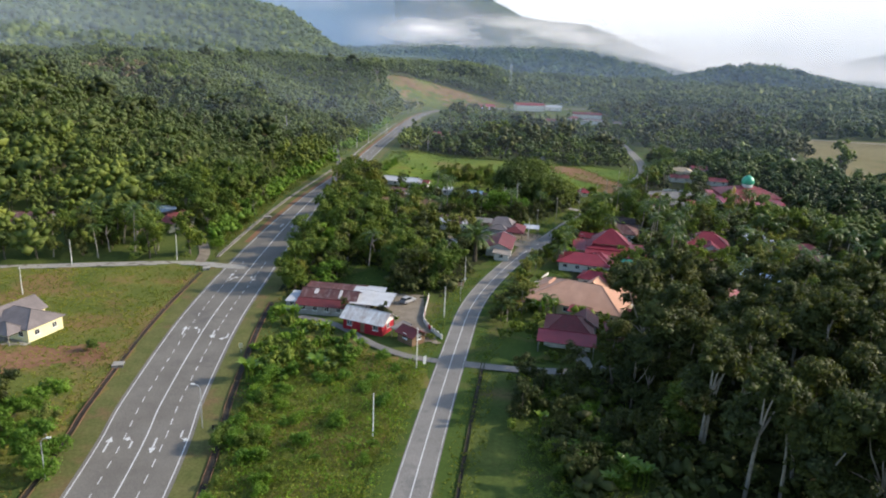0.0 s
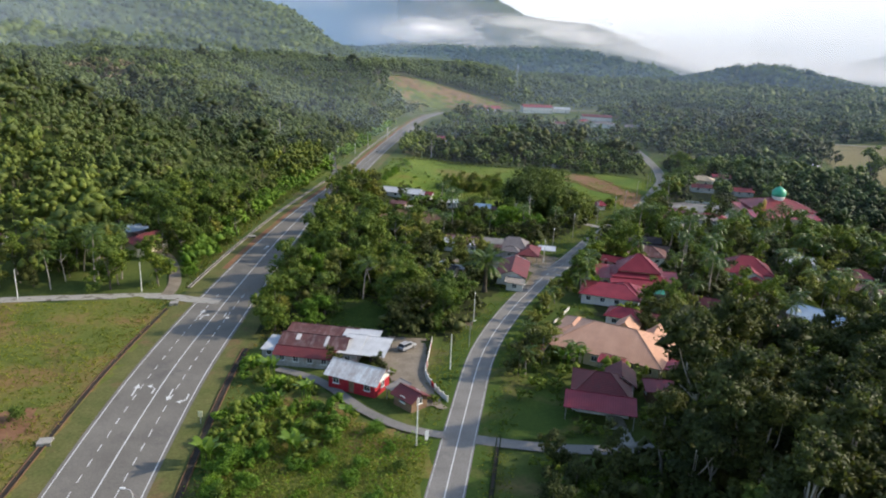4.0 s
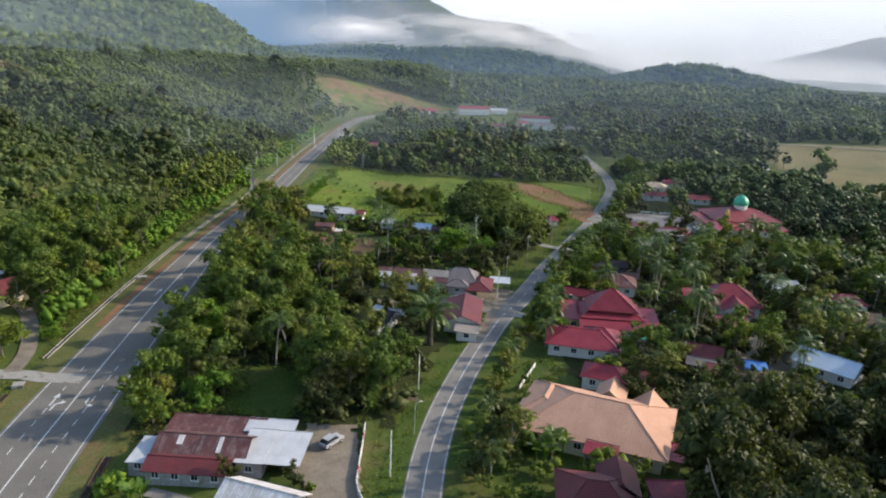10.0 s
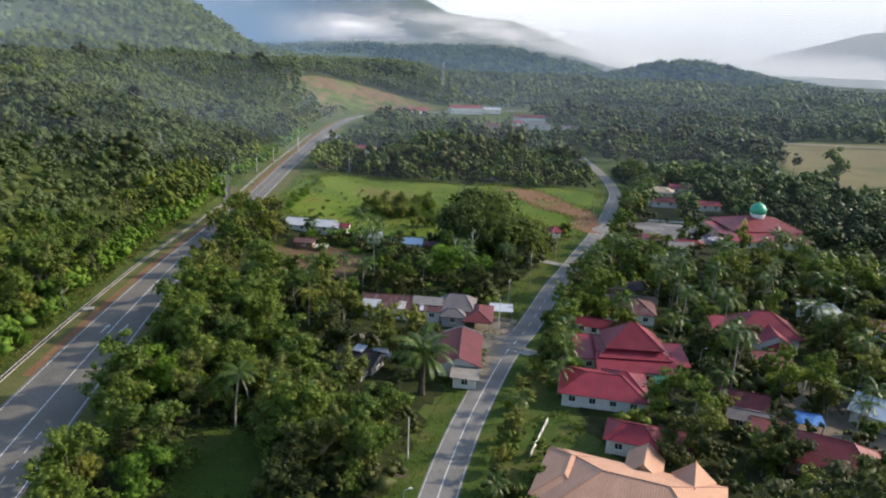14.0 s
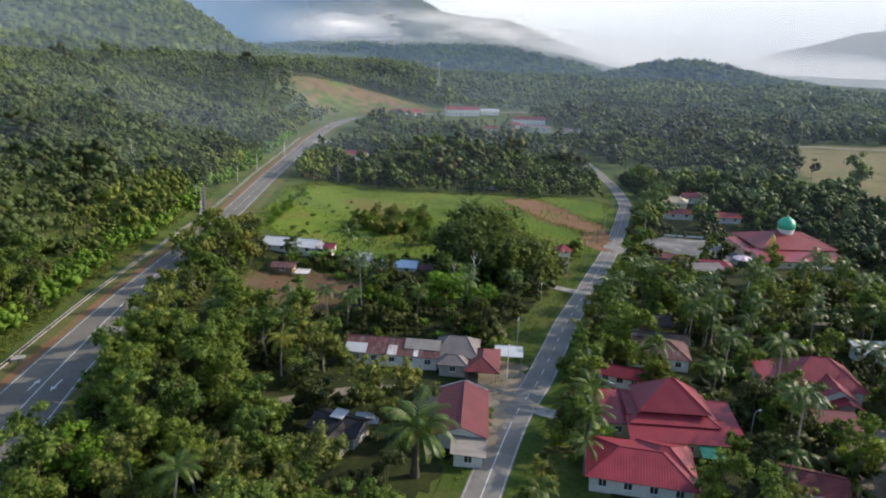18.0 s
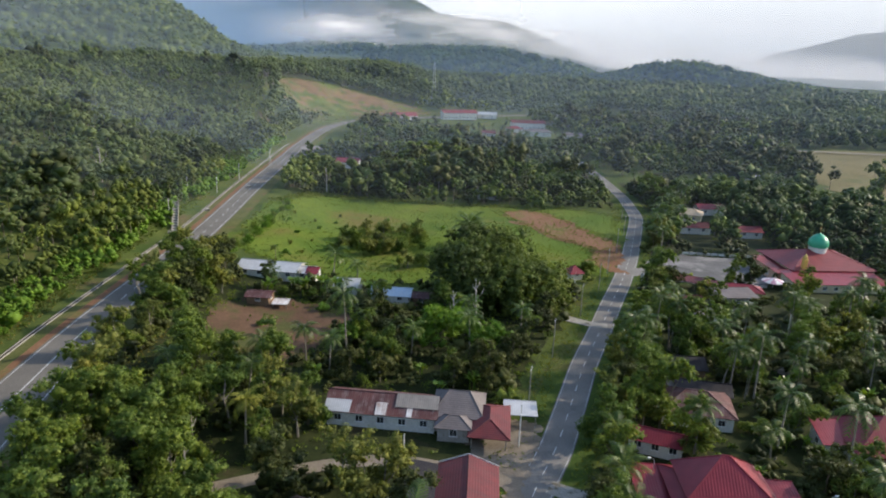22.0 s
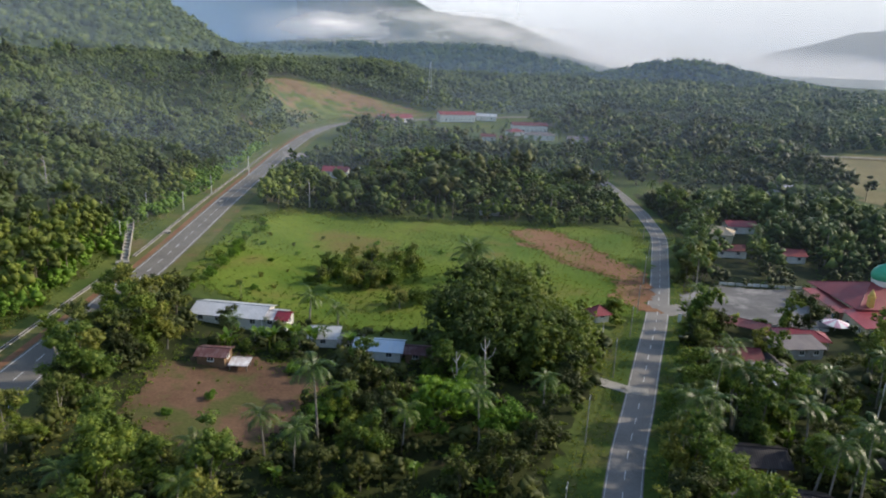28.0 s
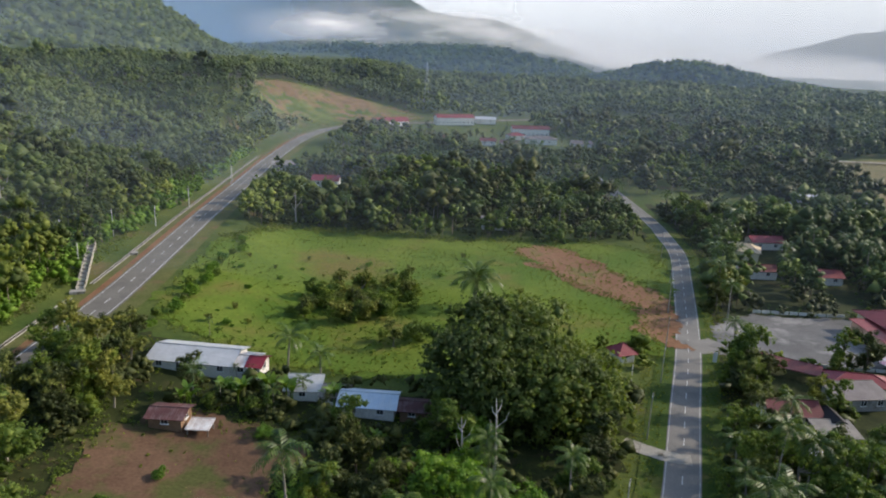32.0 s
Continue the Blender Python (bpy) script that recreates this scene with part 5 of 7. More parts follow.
wing(r, -4.5, 2.0, 90, 9.0, 6.0, 3.0, 2.0, "yellow_wall", "roof_slate", "gable", wins=(2, 1))
part("terrace", Kit().box(-4.5, 5.9, -8.2, -4.2, -0.4, 0.12), M["concrete"], r, "pale concrete terrace")
# houses among the trees left of the trunk road
r = house("house", -70, 225, 62, 11, 8, 2.9, 1.7, "cream_wall", "roof_maroon", "old house with a dark red sheet roof", kind="gable")
wing(r, 6.5, 3.5, 0, 5, 6, 2.4, 0.8, "grey_wall", "roof_rust", "shed", wins=(1, 1))
house("shed", -76, 238, 20, 6, 4.5, 2.4, 0.7, "grey_wall", "roof_blue", "small shed with a pale blue sheet roof", "shed", kind="shed", wins=(1, 1))
house("house", -112, 222, 10, 12, 8, 2.8, 1.7, "grey_wall", "roof_rust", "old house with a rusty roof among palms", kind="gable")
# long rusty house behind the red shop
r = house("house", -13.4, 157.2, -12, 14.5, 6.4, 3.0, 1.5, "grey_wall", "roof_rust", "long old house with rusty patched sheet roofs", kind="gable", wins=(4, 1), clear=9)
wing(r, -0.4, 5.7, 0, 16, 5.0, 2.5, 0.7, "grey_wall", "roof_rust", "shed", wins=(3, 1), over=0.3)
wing(r, -0.6, -5.2, 0, 12.5, 4.6, 2.6, 0.9, "grey_wall", "roof_maroon", "gable", wins=(4, 1))
wing(r, -9.0, -2.2, 0, 3.2, 6.5, 2.3, 0.4, "grey_wall", "roof_pale", "shed", wins=(1, 2), over=0.3)
wing(r, 8.4, 0.2, 0, 4.2, 9.0, 2.8, 0.5, "grey_wall", "roof_pale", "shed", wins=(1, 2), over=0.3)
wing(r, 13.2, 0.6, 0, 6.2, 9.0, 2.6, 0.35, "white_wall", "roof_pale", "shed", walls=False, over=0.3)
wing(r, 9.0, 6.6, 0, 8.0, 3.4, 2.9, 0.3, "white_wall", "roof_pale", "shed", walls=False, over=0.3)
for u0, u1, v0, v1 in ((-4.2, -3.2, 0.3, 1.9), (2.6, 3.3, 0.2, 2.9)):  # bleached sheets on the ridge roof
    k = Kit().slope([(u0, -v1, 4.56 - 1.5 * v1 / 3.2), (u1, -v1, 4.56 - 1.5 * v1 / 3.2), (u1, -v0, 4.56 - 1.5 * v0 / 3.2), (u0, -v0, 4.56 - 1.5 * v0 / 3.2)], 0.05)
    part("roof_patch", k, M["roof_white"], r, "bleached loose roof sheets")
r.matrix_basis = r.matrix_basis @ Matrix.Scale(0.88, 4)
HOUSES.extend([(-6, 158, 8), (-2, 154, 6), (-21, 158, 7), (-14, 164, 8), (-4, 164, 5)])
# red shop with a bleached roof
r = house("shop", -4.2, 142.6, -27, 9.4, 5.4, 2.9, 1.5, "red_wall", "roof_white", "red-walled wooden shop with a bleached rust-streaked sheet roof", "shop", kind="gable", wins=(3, 1), door=True, over=0.7, clear=7)
part("gable_board", Kit().box(4.72, 4.78, -2.6, 2.6, 2.2, 3.2), M["white_wall"], r, "white gable boarding")
# hut
r = house("hut", 4.9, 135.6, -48, 4.4, 3.6, 2.1, 0.9, "brown_wall", "roof_maroon", "small hut with a dark red roof", "hut", kind="gable", wins=(1, 1), clear=4)
wing(r, -3.4, 0.2, 0, 2.6, 3.2, 1.9, 0.5, "brown_wall", "roof_grey", "shed", walls=False, over=0.25)
# roofed gate post and the big orange-roofed house
r = house("gate_house", 31.3, 157.6, 0, 1.7, 1.7, 2.5, 1.0, "white_wall", "roof_crimson", "small white gate tower with a red pyramid roof", "gate", kind="hip", ridge=0, walls=False, over=0.4, clear=3)
part("parapet", Kit().box(-0.85, 0.85, -0.85, 0.85, 0, 1.1), M["white_wall"], r)
r = house("house", 47.6, 160.0, -31, 21.5, 16.0, 3.1, 3.3, "cream_wall", "roof_orange", "large house with a broad orange-tan tiled hip roof", kind="hip", ridge=8.5, wins=(6, 4), over=0.9, clear=12.5)
wing(r, -9.2, 2.4, 90, 11.0, 6.0, 3.1, 1.5, "cream_wall", "roof_orange", "hip", 5.0, wins=(2, 1), over=0.9)
wing(r, 0.5, 9.2, 90, 5.0, 4.2, 3.3, 1.6, "cream_wall", "roof_orange", "gable", wins=(1, 1))
wing(r, 7.2, 6.4, 90, 5.6, 4.6, 3.1, 1.9, "cream_wall", "roof_orange", "gable", wins=(1, 1), over=0.7)
wing(r, 2.0, -9.6, 0, 4.5, 2.6, 2.6, 0.5, "cream_wall", "roof_crimson", "shed", walls=False, over=0.3)
wing(r, 12.3, -5.0, 0, 2.2, 4.0, 2.5, 0.4, "cream_wall", "roof_crimson", "shed", walls=False, over=0.3)
r = house("house", 55.6, 177.5, -28, 7.5, 6.0, 2.8, 1.4, "white_wall", "roof_crimson", "small house with a bright red sheet roof", kind="hip", ridge=3.0, wins=(2, 1))
wing(r, 6.5, 0.5, 0, 5.0, 4.0, 2.3, 0.6, "brown_wall", "roof_maroon", "shed", wins=(1, 1))
# dark red house beside the drive
r = house("house", 38.9, 138.6, -16, 9.6, 10.6, 3.2, 2.4, "white_wall", "roof_maroon", "house with a dark red tiled hip roof", kind="hip", ridge=2.6, wins=(3, 3), clear=9)
wing(r, 3.4, 4.5, 90, 6.0, 4.6, 3.2, 1.6, "white_wall", "roof_maroon", "gable", wins=(1, 1))
wing(r, -0.2, -7.2, 0, 11.4, 4.2, 2.9, 0.8, "white_wall", "roof_crimson", "shed", walls=False, over=0.3)
part("gutter", Kit().box(-5.6, 5.6, -5.1, -4.95, 3.55, 3.7), M["white_paint"], r, "white roof gutter")
house("shed", 50.0, 139.8, -8, 4.6, 3.0, 2.3, 0.5, "brown_wall", "roof_crimson", "small shed with a red sheet roof", "shed", kind="shed", wins=(1, 1))
# two-storey house with stepped crimson roofs
r = house("house", 68.6, 208.0, -14, 9.6, 7.2, 5.9, 3.4, "cream_wall", "roof_crimson", "two-storey cream house with stepped crimson roofs", kind="hip", ridge=0.8, wins=(3, 2), over=0.9, clear=11)
wing(r, 0.0, -0.3, 0, 12.6, 9.8, 4.2, 1.9, "cream_wall", "roof_crimson", "hip", 5.0, wins=(4, 3), over=0.8)
wing(r, 0.0, -6.6, 0, 14.0, 4.2, 3.0, 1.1, "cream_wall", "roof_crimson", "shed", wins=(4, 1), over=0.6)
wing(r, -8.4, 0.5, 0, 4.6, 9.0, 2.9, 0.9, "cream_wall", "roof_crimson", "shed", wins=(1, 2))
wing(r, 8.2, -1.0, 0, 4.2, 8.0, 2.9, 0.9, "cream_wall", "roof_crimson", "shed", wins=(1, 2))
wing(r, 4.6, -10.6, 0, 3.2, 2.2, 2.2, 0.3, "cream_wall", "roof_green", "shed", walls=False, over=0.2)
house("shed", 68.3, 225.0, -32, 8.0, 4.0, 2.6, 1.0, "white_wall", "roof_crimson", "long low outbuilding with a bright red roof", "shed", kind="gable", wins=(3, 1))
r = house("house", 57.6, 194.6, -22, 14.0, 10.0, 2.9, 1.8, "white_wall", "roof_crimson", "bungalow with a wide bright red roof", kind="hip", ridge=6.0, wins=(4, 2), over=0.8)
wing(r, 3.5, 1.5, 0, 6.5, 7.5, 3.2, 1.7, "white_wall", "roof_crimson", "hip", 1.0, wins=(2, 1))
# red-roofed house with white gables
r = house("house", 105.0, 219.0, -18, 13.0, 10.5, 3.5, 3.6, "white_wall", "roof_crimson", "white house with red gabled roofs and a porch", kind="hip", ridge=3.0, wins=(4, 2), over=0.8, clear=11)
wing(r, 0.5, -5.4, 90, 7.5, 6.5, 3.2, 1.9, "white_wall", "roof_crimson", "gable", wins=(1, 1))
wing(r, -8.2, 0.5, 0, 4.5, 6.0, 2.8, 0.9, "white_wall", "roof_crimson", "shed", wins=(1, 1))
wing(r, 1.5, -9.8, 90, 3.2, 4.6, 2.6, 1.1, "white_wall", "roof_crimson", "gable", walls=False)
house("shed", 97.5, 203.5, -14, 6.5, 4.2, 2.3, 0.6, "brown_wall", "roof_maroon", "low shed with a dull red roof", "shed", kind="shed", wins=(1, 1))
r = house("house", 83.8, 168.5, -40, 11.0, 8.5, 2.9, 2.5, "brown_wall", "roof_red", "wooden house with a brick-red hip roof", kind="hip", ridge=4.5, wins=(3, 2), over=0.8)
r = house("house", 80.6, 187.3, -30, 7.5, 6.0, 2.7, 1.3, "brown_wall", "roof_maroon", "old wooden house with a dull maroon roof", kind="gable", wins=(2, 1))
wing(r, 1.0, -5.2, 0, 6.5, 4.0, 2.4, 0.7, "brown_wall", "roof_slate", "gable", wins=(2, 1))
wing(r, 4.0, -8.4, 0, 5.0, 3.0, 2.2, 0.5, "brown_wall", "roof_maroon", "shed", walls=False)
r = house("lean_to", 88.4, 180.0, -25, 4.0, 3.0, 2.1, 0.3, "grey_wall", "tarp", "lean-to covered with a blue tarpaulin", "shelter", kind="shed", walls=False, over=0.2)
r = house("house", 104.5, 180.0, -55, 11, 8, 2.8, 1.6, "white_wall", "roof_blue", "house with a weathered blue-grey roof", kind="gable", wins=(3, 2))
house("house", 132, 206, -20, 9, 6.5, 2.7, 1.4, "grey_wall", "roof_rust", "old house with a rust-pink roof", kind="gable")
house("shed", 129, 231, -12, 8.5, 5.0, 2.7, 0.6, "white_wall", "roof_pale", "shed with a pale zinc roof", "shed", kind="shed", wins=(1, 1))
house("house", 139, 219, -15, 8.0, 7.0, 2.7, 1.5, "white_wall", "roof_red", "small house with a faded red roof", kind="hip", ridge=2.5)
# long row house with patched roof
r = house("house", 26.8, 239.6, -16, 17.5, 7.4, 2.9, 1.6, "white_wall", "roof_rust", "long white house with a patched rusty roof", kind="gable", wins=(5, 1), clear=10)
for nm, u0, u1, mt in (("roof_patch", -9.2, -5.0, "roof_pale"), ("roof_patch", -0.9, 0.9, "roof_white"), ("roof_patch", 4.2, 5.1, "roof_white")):
    k = Kit()
    k.slope([(u0, -4.25, 2.78), (u1, -4.25, 2.78), (u1, -1.9, 3.78), (u0, -1.9, 3.78)], 0.05)
    part(nm, k, M[mt], r, "bright replaced roof sheets")
k = Kit()
k.slope([(2.2, -2.6, 3.55), (9.2, -2.6, 3.55), (9.2, 0.02, 4.66), (2.2, 0.02, 4.66)], 0.05)
part("roof_patch", k, M["roof_grey"], r, "grey fibre roof sheets")
wing(r, 12.4, 1.2, 0, 7.6, 8.2, 3.1, 2.3, "grey_wall", "roof_slate", "hip", 3.4, wins=(2, 1))
wing(r, 12.0, -4.0, 0, 5.0, 3.6, 2.7, 1.0, "grey_wall", "roof_slate", "hip", 1.6, wins=(1, 1))
wing(r, 17.6, -2.4, 90, 10.0, 5.6, 2.5, 1.3, "brown_wall", "roof_maroon", "hip", 4.0, walls=False)
HOUSES.extend([(20, 242, 6), (34, 238, 7), (40, 239, 7), (44, 234, 6)])
house("carport", 49.2, 236.0, -14, 5.2, 4.2, 2.4, 0.25, "white_wall", "roof_pale", "carport with a pale flat sheet roof", "carport", kind="shed", walls=False, over=0.2, clear=4.5)
# house with a two-coloured roof beside the road
r = house("house", 34.8, 212.0, 76, 14.5, 7.5, 2.8, 1.5, "white_wall", "roof_maroon", "roadside house with a red and dark roof", kind="gable", wins=(4, 1), clear=9)
wing(r, -9.6, -1.4, 0, 5.0, 4.2, 2.3, 0.3, "white_wall", "roof_grey", "shed", wins=(1, 1))
wing(r, 3.0, 5.6, 0, 8.0, 4.4, 2.5, 0.6, "grey_wall", "roof_black", "shed", wins=(2, 1))
k = Kit()
k.slope([(7.8, -4.34, 2.76), (7.85, 4.34, 2.76), (7.85, 0, 4.42)], 0.05)
part("barge_board", k, M["white_paint"], r, "white gable edging")
r = house("house", 15.0, 210.5, -30, 7.5, 5.5, 2.6, 1.1, "grey_wall", "roof_black", "blackened shack with patches of white sheet", "house", kind="gable", wins=(2, 1), clear=6)
wing(r, 1.2, -3.6, 90, 4.5, 3.6, 2.4, 0.9, "grey_wall", "roof_black", "gable", wins=(1, 1))
wing(r, 3.4, 2.6, 20, 3.4, 2.4, 2.5, 0.3, "grey_wall", "roof_pale", "shed", walls=False, over=0.2)
wing(r, -0.2, 0.2, 0, 2.0, 2.2, 3.75, 0.2, "white_wall", "roof_pale", "shed", walls=False, over=0.1)
# village houses right of the road further on
r = house("house", 80.5, 235.0, -22, 11.5, 9.0, 2.9, 2.0, "white_wall", "roof_rust", "white house under an old brown-red roof", kind="hip", ridge=3.5, wins=(3, 2))
wing(r, -4.5, 4.2, 0, 4.5, 3.4, 2.5, 0.6, "white_wall", "roof_slate", "shed", wins=(1, 1))
wing(r, 2.0, 6.2, 0, 9.0, 5.0, 2.9, 1.0, "brown_wall", "roof_black", "gable", wins=(2, 1))
house("house", 86, 252, -15, 10, 6, 2.7, 1.2, "brown_wall", "roof_black", "dark weathered house in deep shade", kind="gable")
r = house("house", 107.5, 288.5, -12, 8.5, 6.0, 2.7, 1.3, "white_wall", "roof_maroon", "house with a faded maroon roof", kind="gable", wins=(2, 1))
wing(r, 6.0, -1.8, 90, 6.5, 3.2, 2.6, 0.9, "white_wall", "roof_black", "gable", wins=(1, 1))
wing(r, 4.5, -7.0, 0, 6.0, 4.0, 2.3, 0.5, "white_wall", "roof_grey", "shed", wins=(1, 1))
house("house", 124.5, 292.5, -4, 10.0, 5.0, 2.6, 0.7, "grey_wall", "roof_slate", "low house with a blue-grey sheet roof", kind="shed", wins=(3, 1))
house("shelter", 130.0, 298.0, -22, 10.5, 5.0, 2.4, 1.2, "white_wall", "roof_crimson", "open shelter with a bright red hip roof", "shelter", kind="hip", ridge=5.0, walls=False)
house("shelter", 120.5, 306.0, -42, 11.0, 3.4, 2.2, 0.35, "white_wall", "roof_maroon", "long low bicycle shelter with a brown roof", "shelter", kind="shed", walls=False, clear=6)
house("shed", 103.5, 273.5, -10, 5.0, 4.0, 2.3, 0.4, "grey_wall", "roof_pale", "small shed with a white roof", "shed", kind="shed", wins=(1, 1))
# sheds on the far side of the clearing
house("shed", 3.2, 296.8, -14, 5.2, 4.2, 2.2, 0.6, "brown_wall", "roof_rust", "small rusty-roofed shed on the clearing", "shed", kind="gable", wins=(1, 1), clear=4)
house("shelter", 8.0, 294.4, -12, 3.4, 2.8, 1.2, 0.25, "grey_wall", "roof_white", "low open shelter with a white roof", "shelter", kind="shed", walls=False, over=0.2, clear=3)
r = house("long_shed", 4.8, 318.3, -18, 15.5, 8.0, 2.5, 1.2, "white_wall", "roof_pale", "long white shed with a zinc roof", "shed", kind="gable", wins=(4, 1), clear=10)
wing(r, 9.5, -0.8, 0, 4.0, 5.6, 2.4, 0.7, "white_wall", "roof_white", "gable", wins=(1, 1))
wing(r, 12.0, -1.2, 0, 2.2, 4.6, 2.5, 0.8, "white_wall", "roof_crimson", "gable", wins=(1, 1))
r = house("shed", 34.8, 299.4, -15, 9.2, 5.8, 2.4, 1.0, "white_wall", "roof_blue", "shed with pale blue roof sheets", "shed", kind="gable", wins=(2, 1), clear=6)
wing(r, 9.6, -0.8, 0, 8.0, 4.0, 2.2, 0.6, "brown_wall", "roof_rust", "gable", wins=(2, 1))
wing(r, -6.2, 1.6, 0, 4.0, 3.0, 2.2, 0.4, "white_wall", "roof_grey", "shed", wins=(1, 1))
house("shed", 24, 306, -10, 5.5, 4.5, 2.3, 0.5, "white_wall", "roof_pale", "pale shed among palms", "shed", kind="shed", wins=(1, 1))
r = house("kiosk", 89.2, 316.6, 8, 3.6, 3.6, 2.2, 1.5, "white_wall", "roof_crimson", "small white kiosk with a red pyramid roof", "kiosk", kind="hip", ridge=0, over=0.7, wins=(1, 1), clear=5)
# houses beyond the car park
house("house", 166.5, 392, -35, 11, 8, 3.0, 1.8, "cream_wall", "roof_tan", "house with a tan tiled hip roof", kind="hip", ridge=4)
house("house", 182, 402, -8, 11, 6, 2.9, 1.4, "white_wall", "roof_crimson", "house with a bright red roof", kind="gable")
house("house", 157.5, 371, -8, 11, 5, 2.7, 1.2, "white_wall", "roof_maroon", "low house with a dull red roof", kind="gable")
house("house", 176, 365, -12, 9, 6, 2.7, 1.3, "white_wall", "roof_red", "low house with a faded red roof", kind="gable")
# houses in the woods along the valley
house("house", 34.5, 498, -15, 11, 7, 3.0, 1.6, "white_wall", "roof_crimson", "house with a red roof in the woods", kind="gable")
house("house", 18, 520, 5, 14, 6, 3.0, 0.7, "grey_wall", "roof_grey", "low grey-roofed house by the trunk road", kind="shed")
house("house", 92, 430, -10, 9, 6, 2.8, 1.4, "white_wall", "roof_grey", "pale house half hidden by trees", kind="gable")
r = house("school", 88, 712, 25, 28, 8, 3.2, 2.4, "white_wall", "roof_red", "long two-storey school with a red roof", "school", kind="gable", wins=(12, 2))
r = house("school", 140, 730, 8, 30, 9, 5.5, 2.0, "white_wall", "roof_red", "long school block with a red roof", "school", kind="gable", wins=(9, 2))
house("house", 168, 742, -10, 16, 8, 3.5, 1.6, "white_wall", "roof_pale", "white-roofed house at the valley head", kind="gable")
house("house", 196, 712, -6, 28, 9, 5.5, 2.0, "white_wall", "roof_maroon", "long two-storey building with a dull red roof", "building", kind="gable", wins=(8, 2))
house("house", 190, 668, -15, 22, 10, 3.5, 1.8, "white_wall", "roof_slate", "wide house with a grey roof", kind="hip", ridge=10)
house("house", 148, 655, -10, 10, 7, 3.0, 1.5, "white_wall", "roof_maroon", "small house near the school", kind="gable")
house("house", 160, 646, -20, 11, 7, 3.0, 1.6, "white_wall", "roof_rust", "house with a dull brown roof near the school", kind="gable")
house("house", 178, 690, 12, 12, 8, 3.0, 1.8, "white_wall", "roof_red", "house with a faded red roof on the school grounds", kind="hip", ridge=4)
house("house", 118, 664, 30, 9, 6, 2.8, 1.4, "cream_wall", "roof_maroon", "low house with a dark red roof by the school field", kind="gable")
house("house", 212, 648, -12, 14, 8, 3.2, 1.8, "white_wall", "roof_slate", "house with a grey roof at the valley head", kind="gable")
house("house", 250, 470, 12, 14, 9, 3.0, 1.6, "white_wall", "roof_pale", "pale-roofed house at the edge of the paddy field", kind="gable")
house("house", 262, 452, 12, 10, 7, 3.0, 1.6, "white_wall", "roof_white", "white-roofed house at the edge of the paddy field", kind="gable")

# mosque
r = house("mosque", 168.0, 318.0, -6, 25, 20, 4.6, 3.4, "cream_wall", "roof_red", "cream mosque with red roofs and a green dome", "mosque", kind="hip", ridge=6, wins=(6, 5), over=1.0, clear=18)
wing(r, -3.0, -14.5, 0, 27, 8.5, 3.0, 1.1, "cream_wall", "roof_crimson", "shed", wins=(8, 2), over=0.7)
wing(r, -14.8, -2.0, 0, 4.6, 15, 3.2, 0.8, "pink_wall", "roof_red", "shed", wins=(1, 4), over=0.5)
k = Kit().turned([(2.5, 6.6), (2.5, 8.4), (2.7, 8.4), (2.7, 8.7), (2.5, 8.75)], 28)
part("drum", k, M["white_wall"], r)
prof = [(3.0, 8.75), (3.35, 9.4), (3.45, 10.1), (3.3, 10.9), (2.9, 11.7), (2.2, 12.5), (1.3, 13.1), (0.5, 13.5), (0.15, 13.9), (0.0, 14.0)]
prof = [(rr * 0.86, 8.75 + (zz - 8.75) * 0.86) for rr, zz in prof]
dome = part("dome", Kit().turned(prof, 32), M["green_paint"], r, "green onion dome", smooth=True)
part("finial", Kit().turned([(0.08, 13.1), (0.08, 14.2), (0.25, 14.4), (0.08, 14.6), (0.05, 15.4), (0.0, 15.5)], 10), M["gold"], dome, "gilt finial")
for tx, ty in ((-9.5, -9.6),):
    t = part("turret", Kit().box(tx - 0.6, tx + 0.6, ty - 0.6, ty + 0.6, 0, 7.2).box(tx - 0.75, tx + 0.75, ty - 0.75, ty + 0.75, 7.2, 7.45), M["gold"], r, "gold-painted turret")
    part("cupola", Kit().turned([(0.55, 7.45), (0.7, 7.8), (0.55, 8.4), (0.2, 8.9), (0.0, 9.3)], 16, tx, ty), M["gold"], t, smooth=True)

# striped awning beside the mosque
tent = thing("awning", 145.0, 305.0, 10, label="round pink and white striped awning on a pole", category="awning")
HOUSES.append((145, 305, 4))
for i in range(12):
    a, b = i * math.pi / 6, (i + 1) * math.pi / 6
    k = Kit()
    k.slope([(3.2 * math.cos(a), 3.2 * math.sin(a), 2.1), (3.2 * math.cos(b), 3.2 * math.sin(b), 2.1), (0, 0, 3.2)], 0.04)
    part("canvas_panel", k, M["stripes"] if i % 2 else M["white_paint"], tent)
part("pole", Kit().tube([(0, 0, -0.1), (0, 0, 3.25)], [0.05, 0.05], 8), M["steel"], tent)


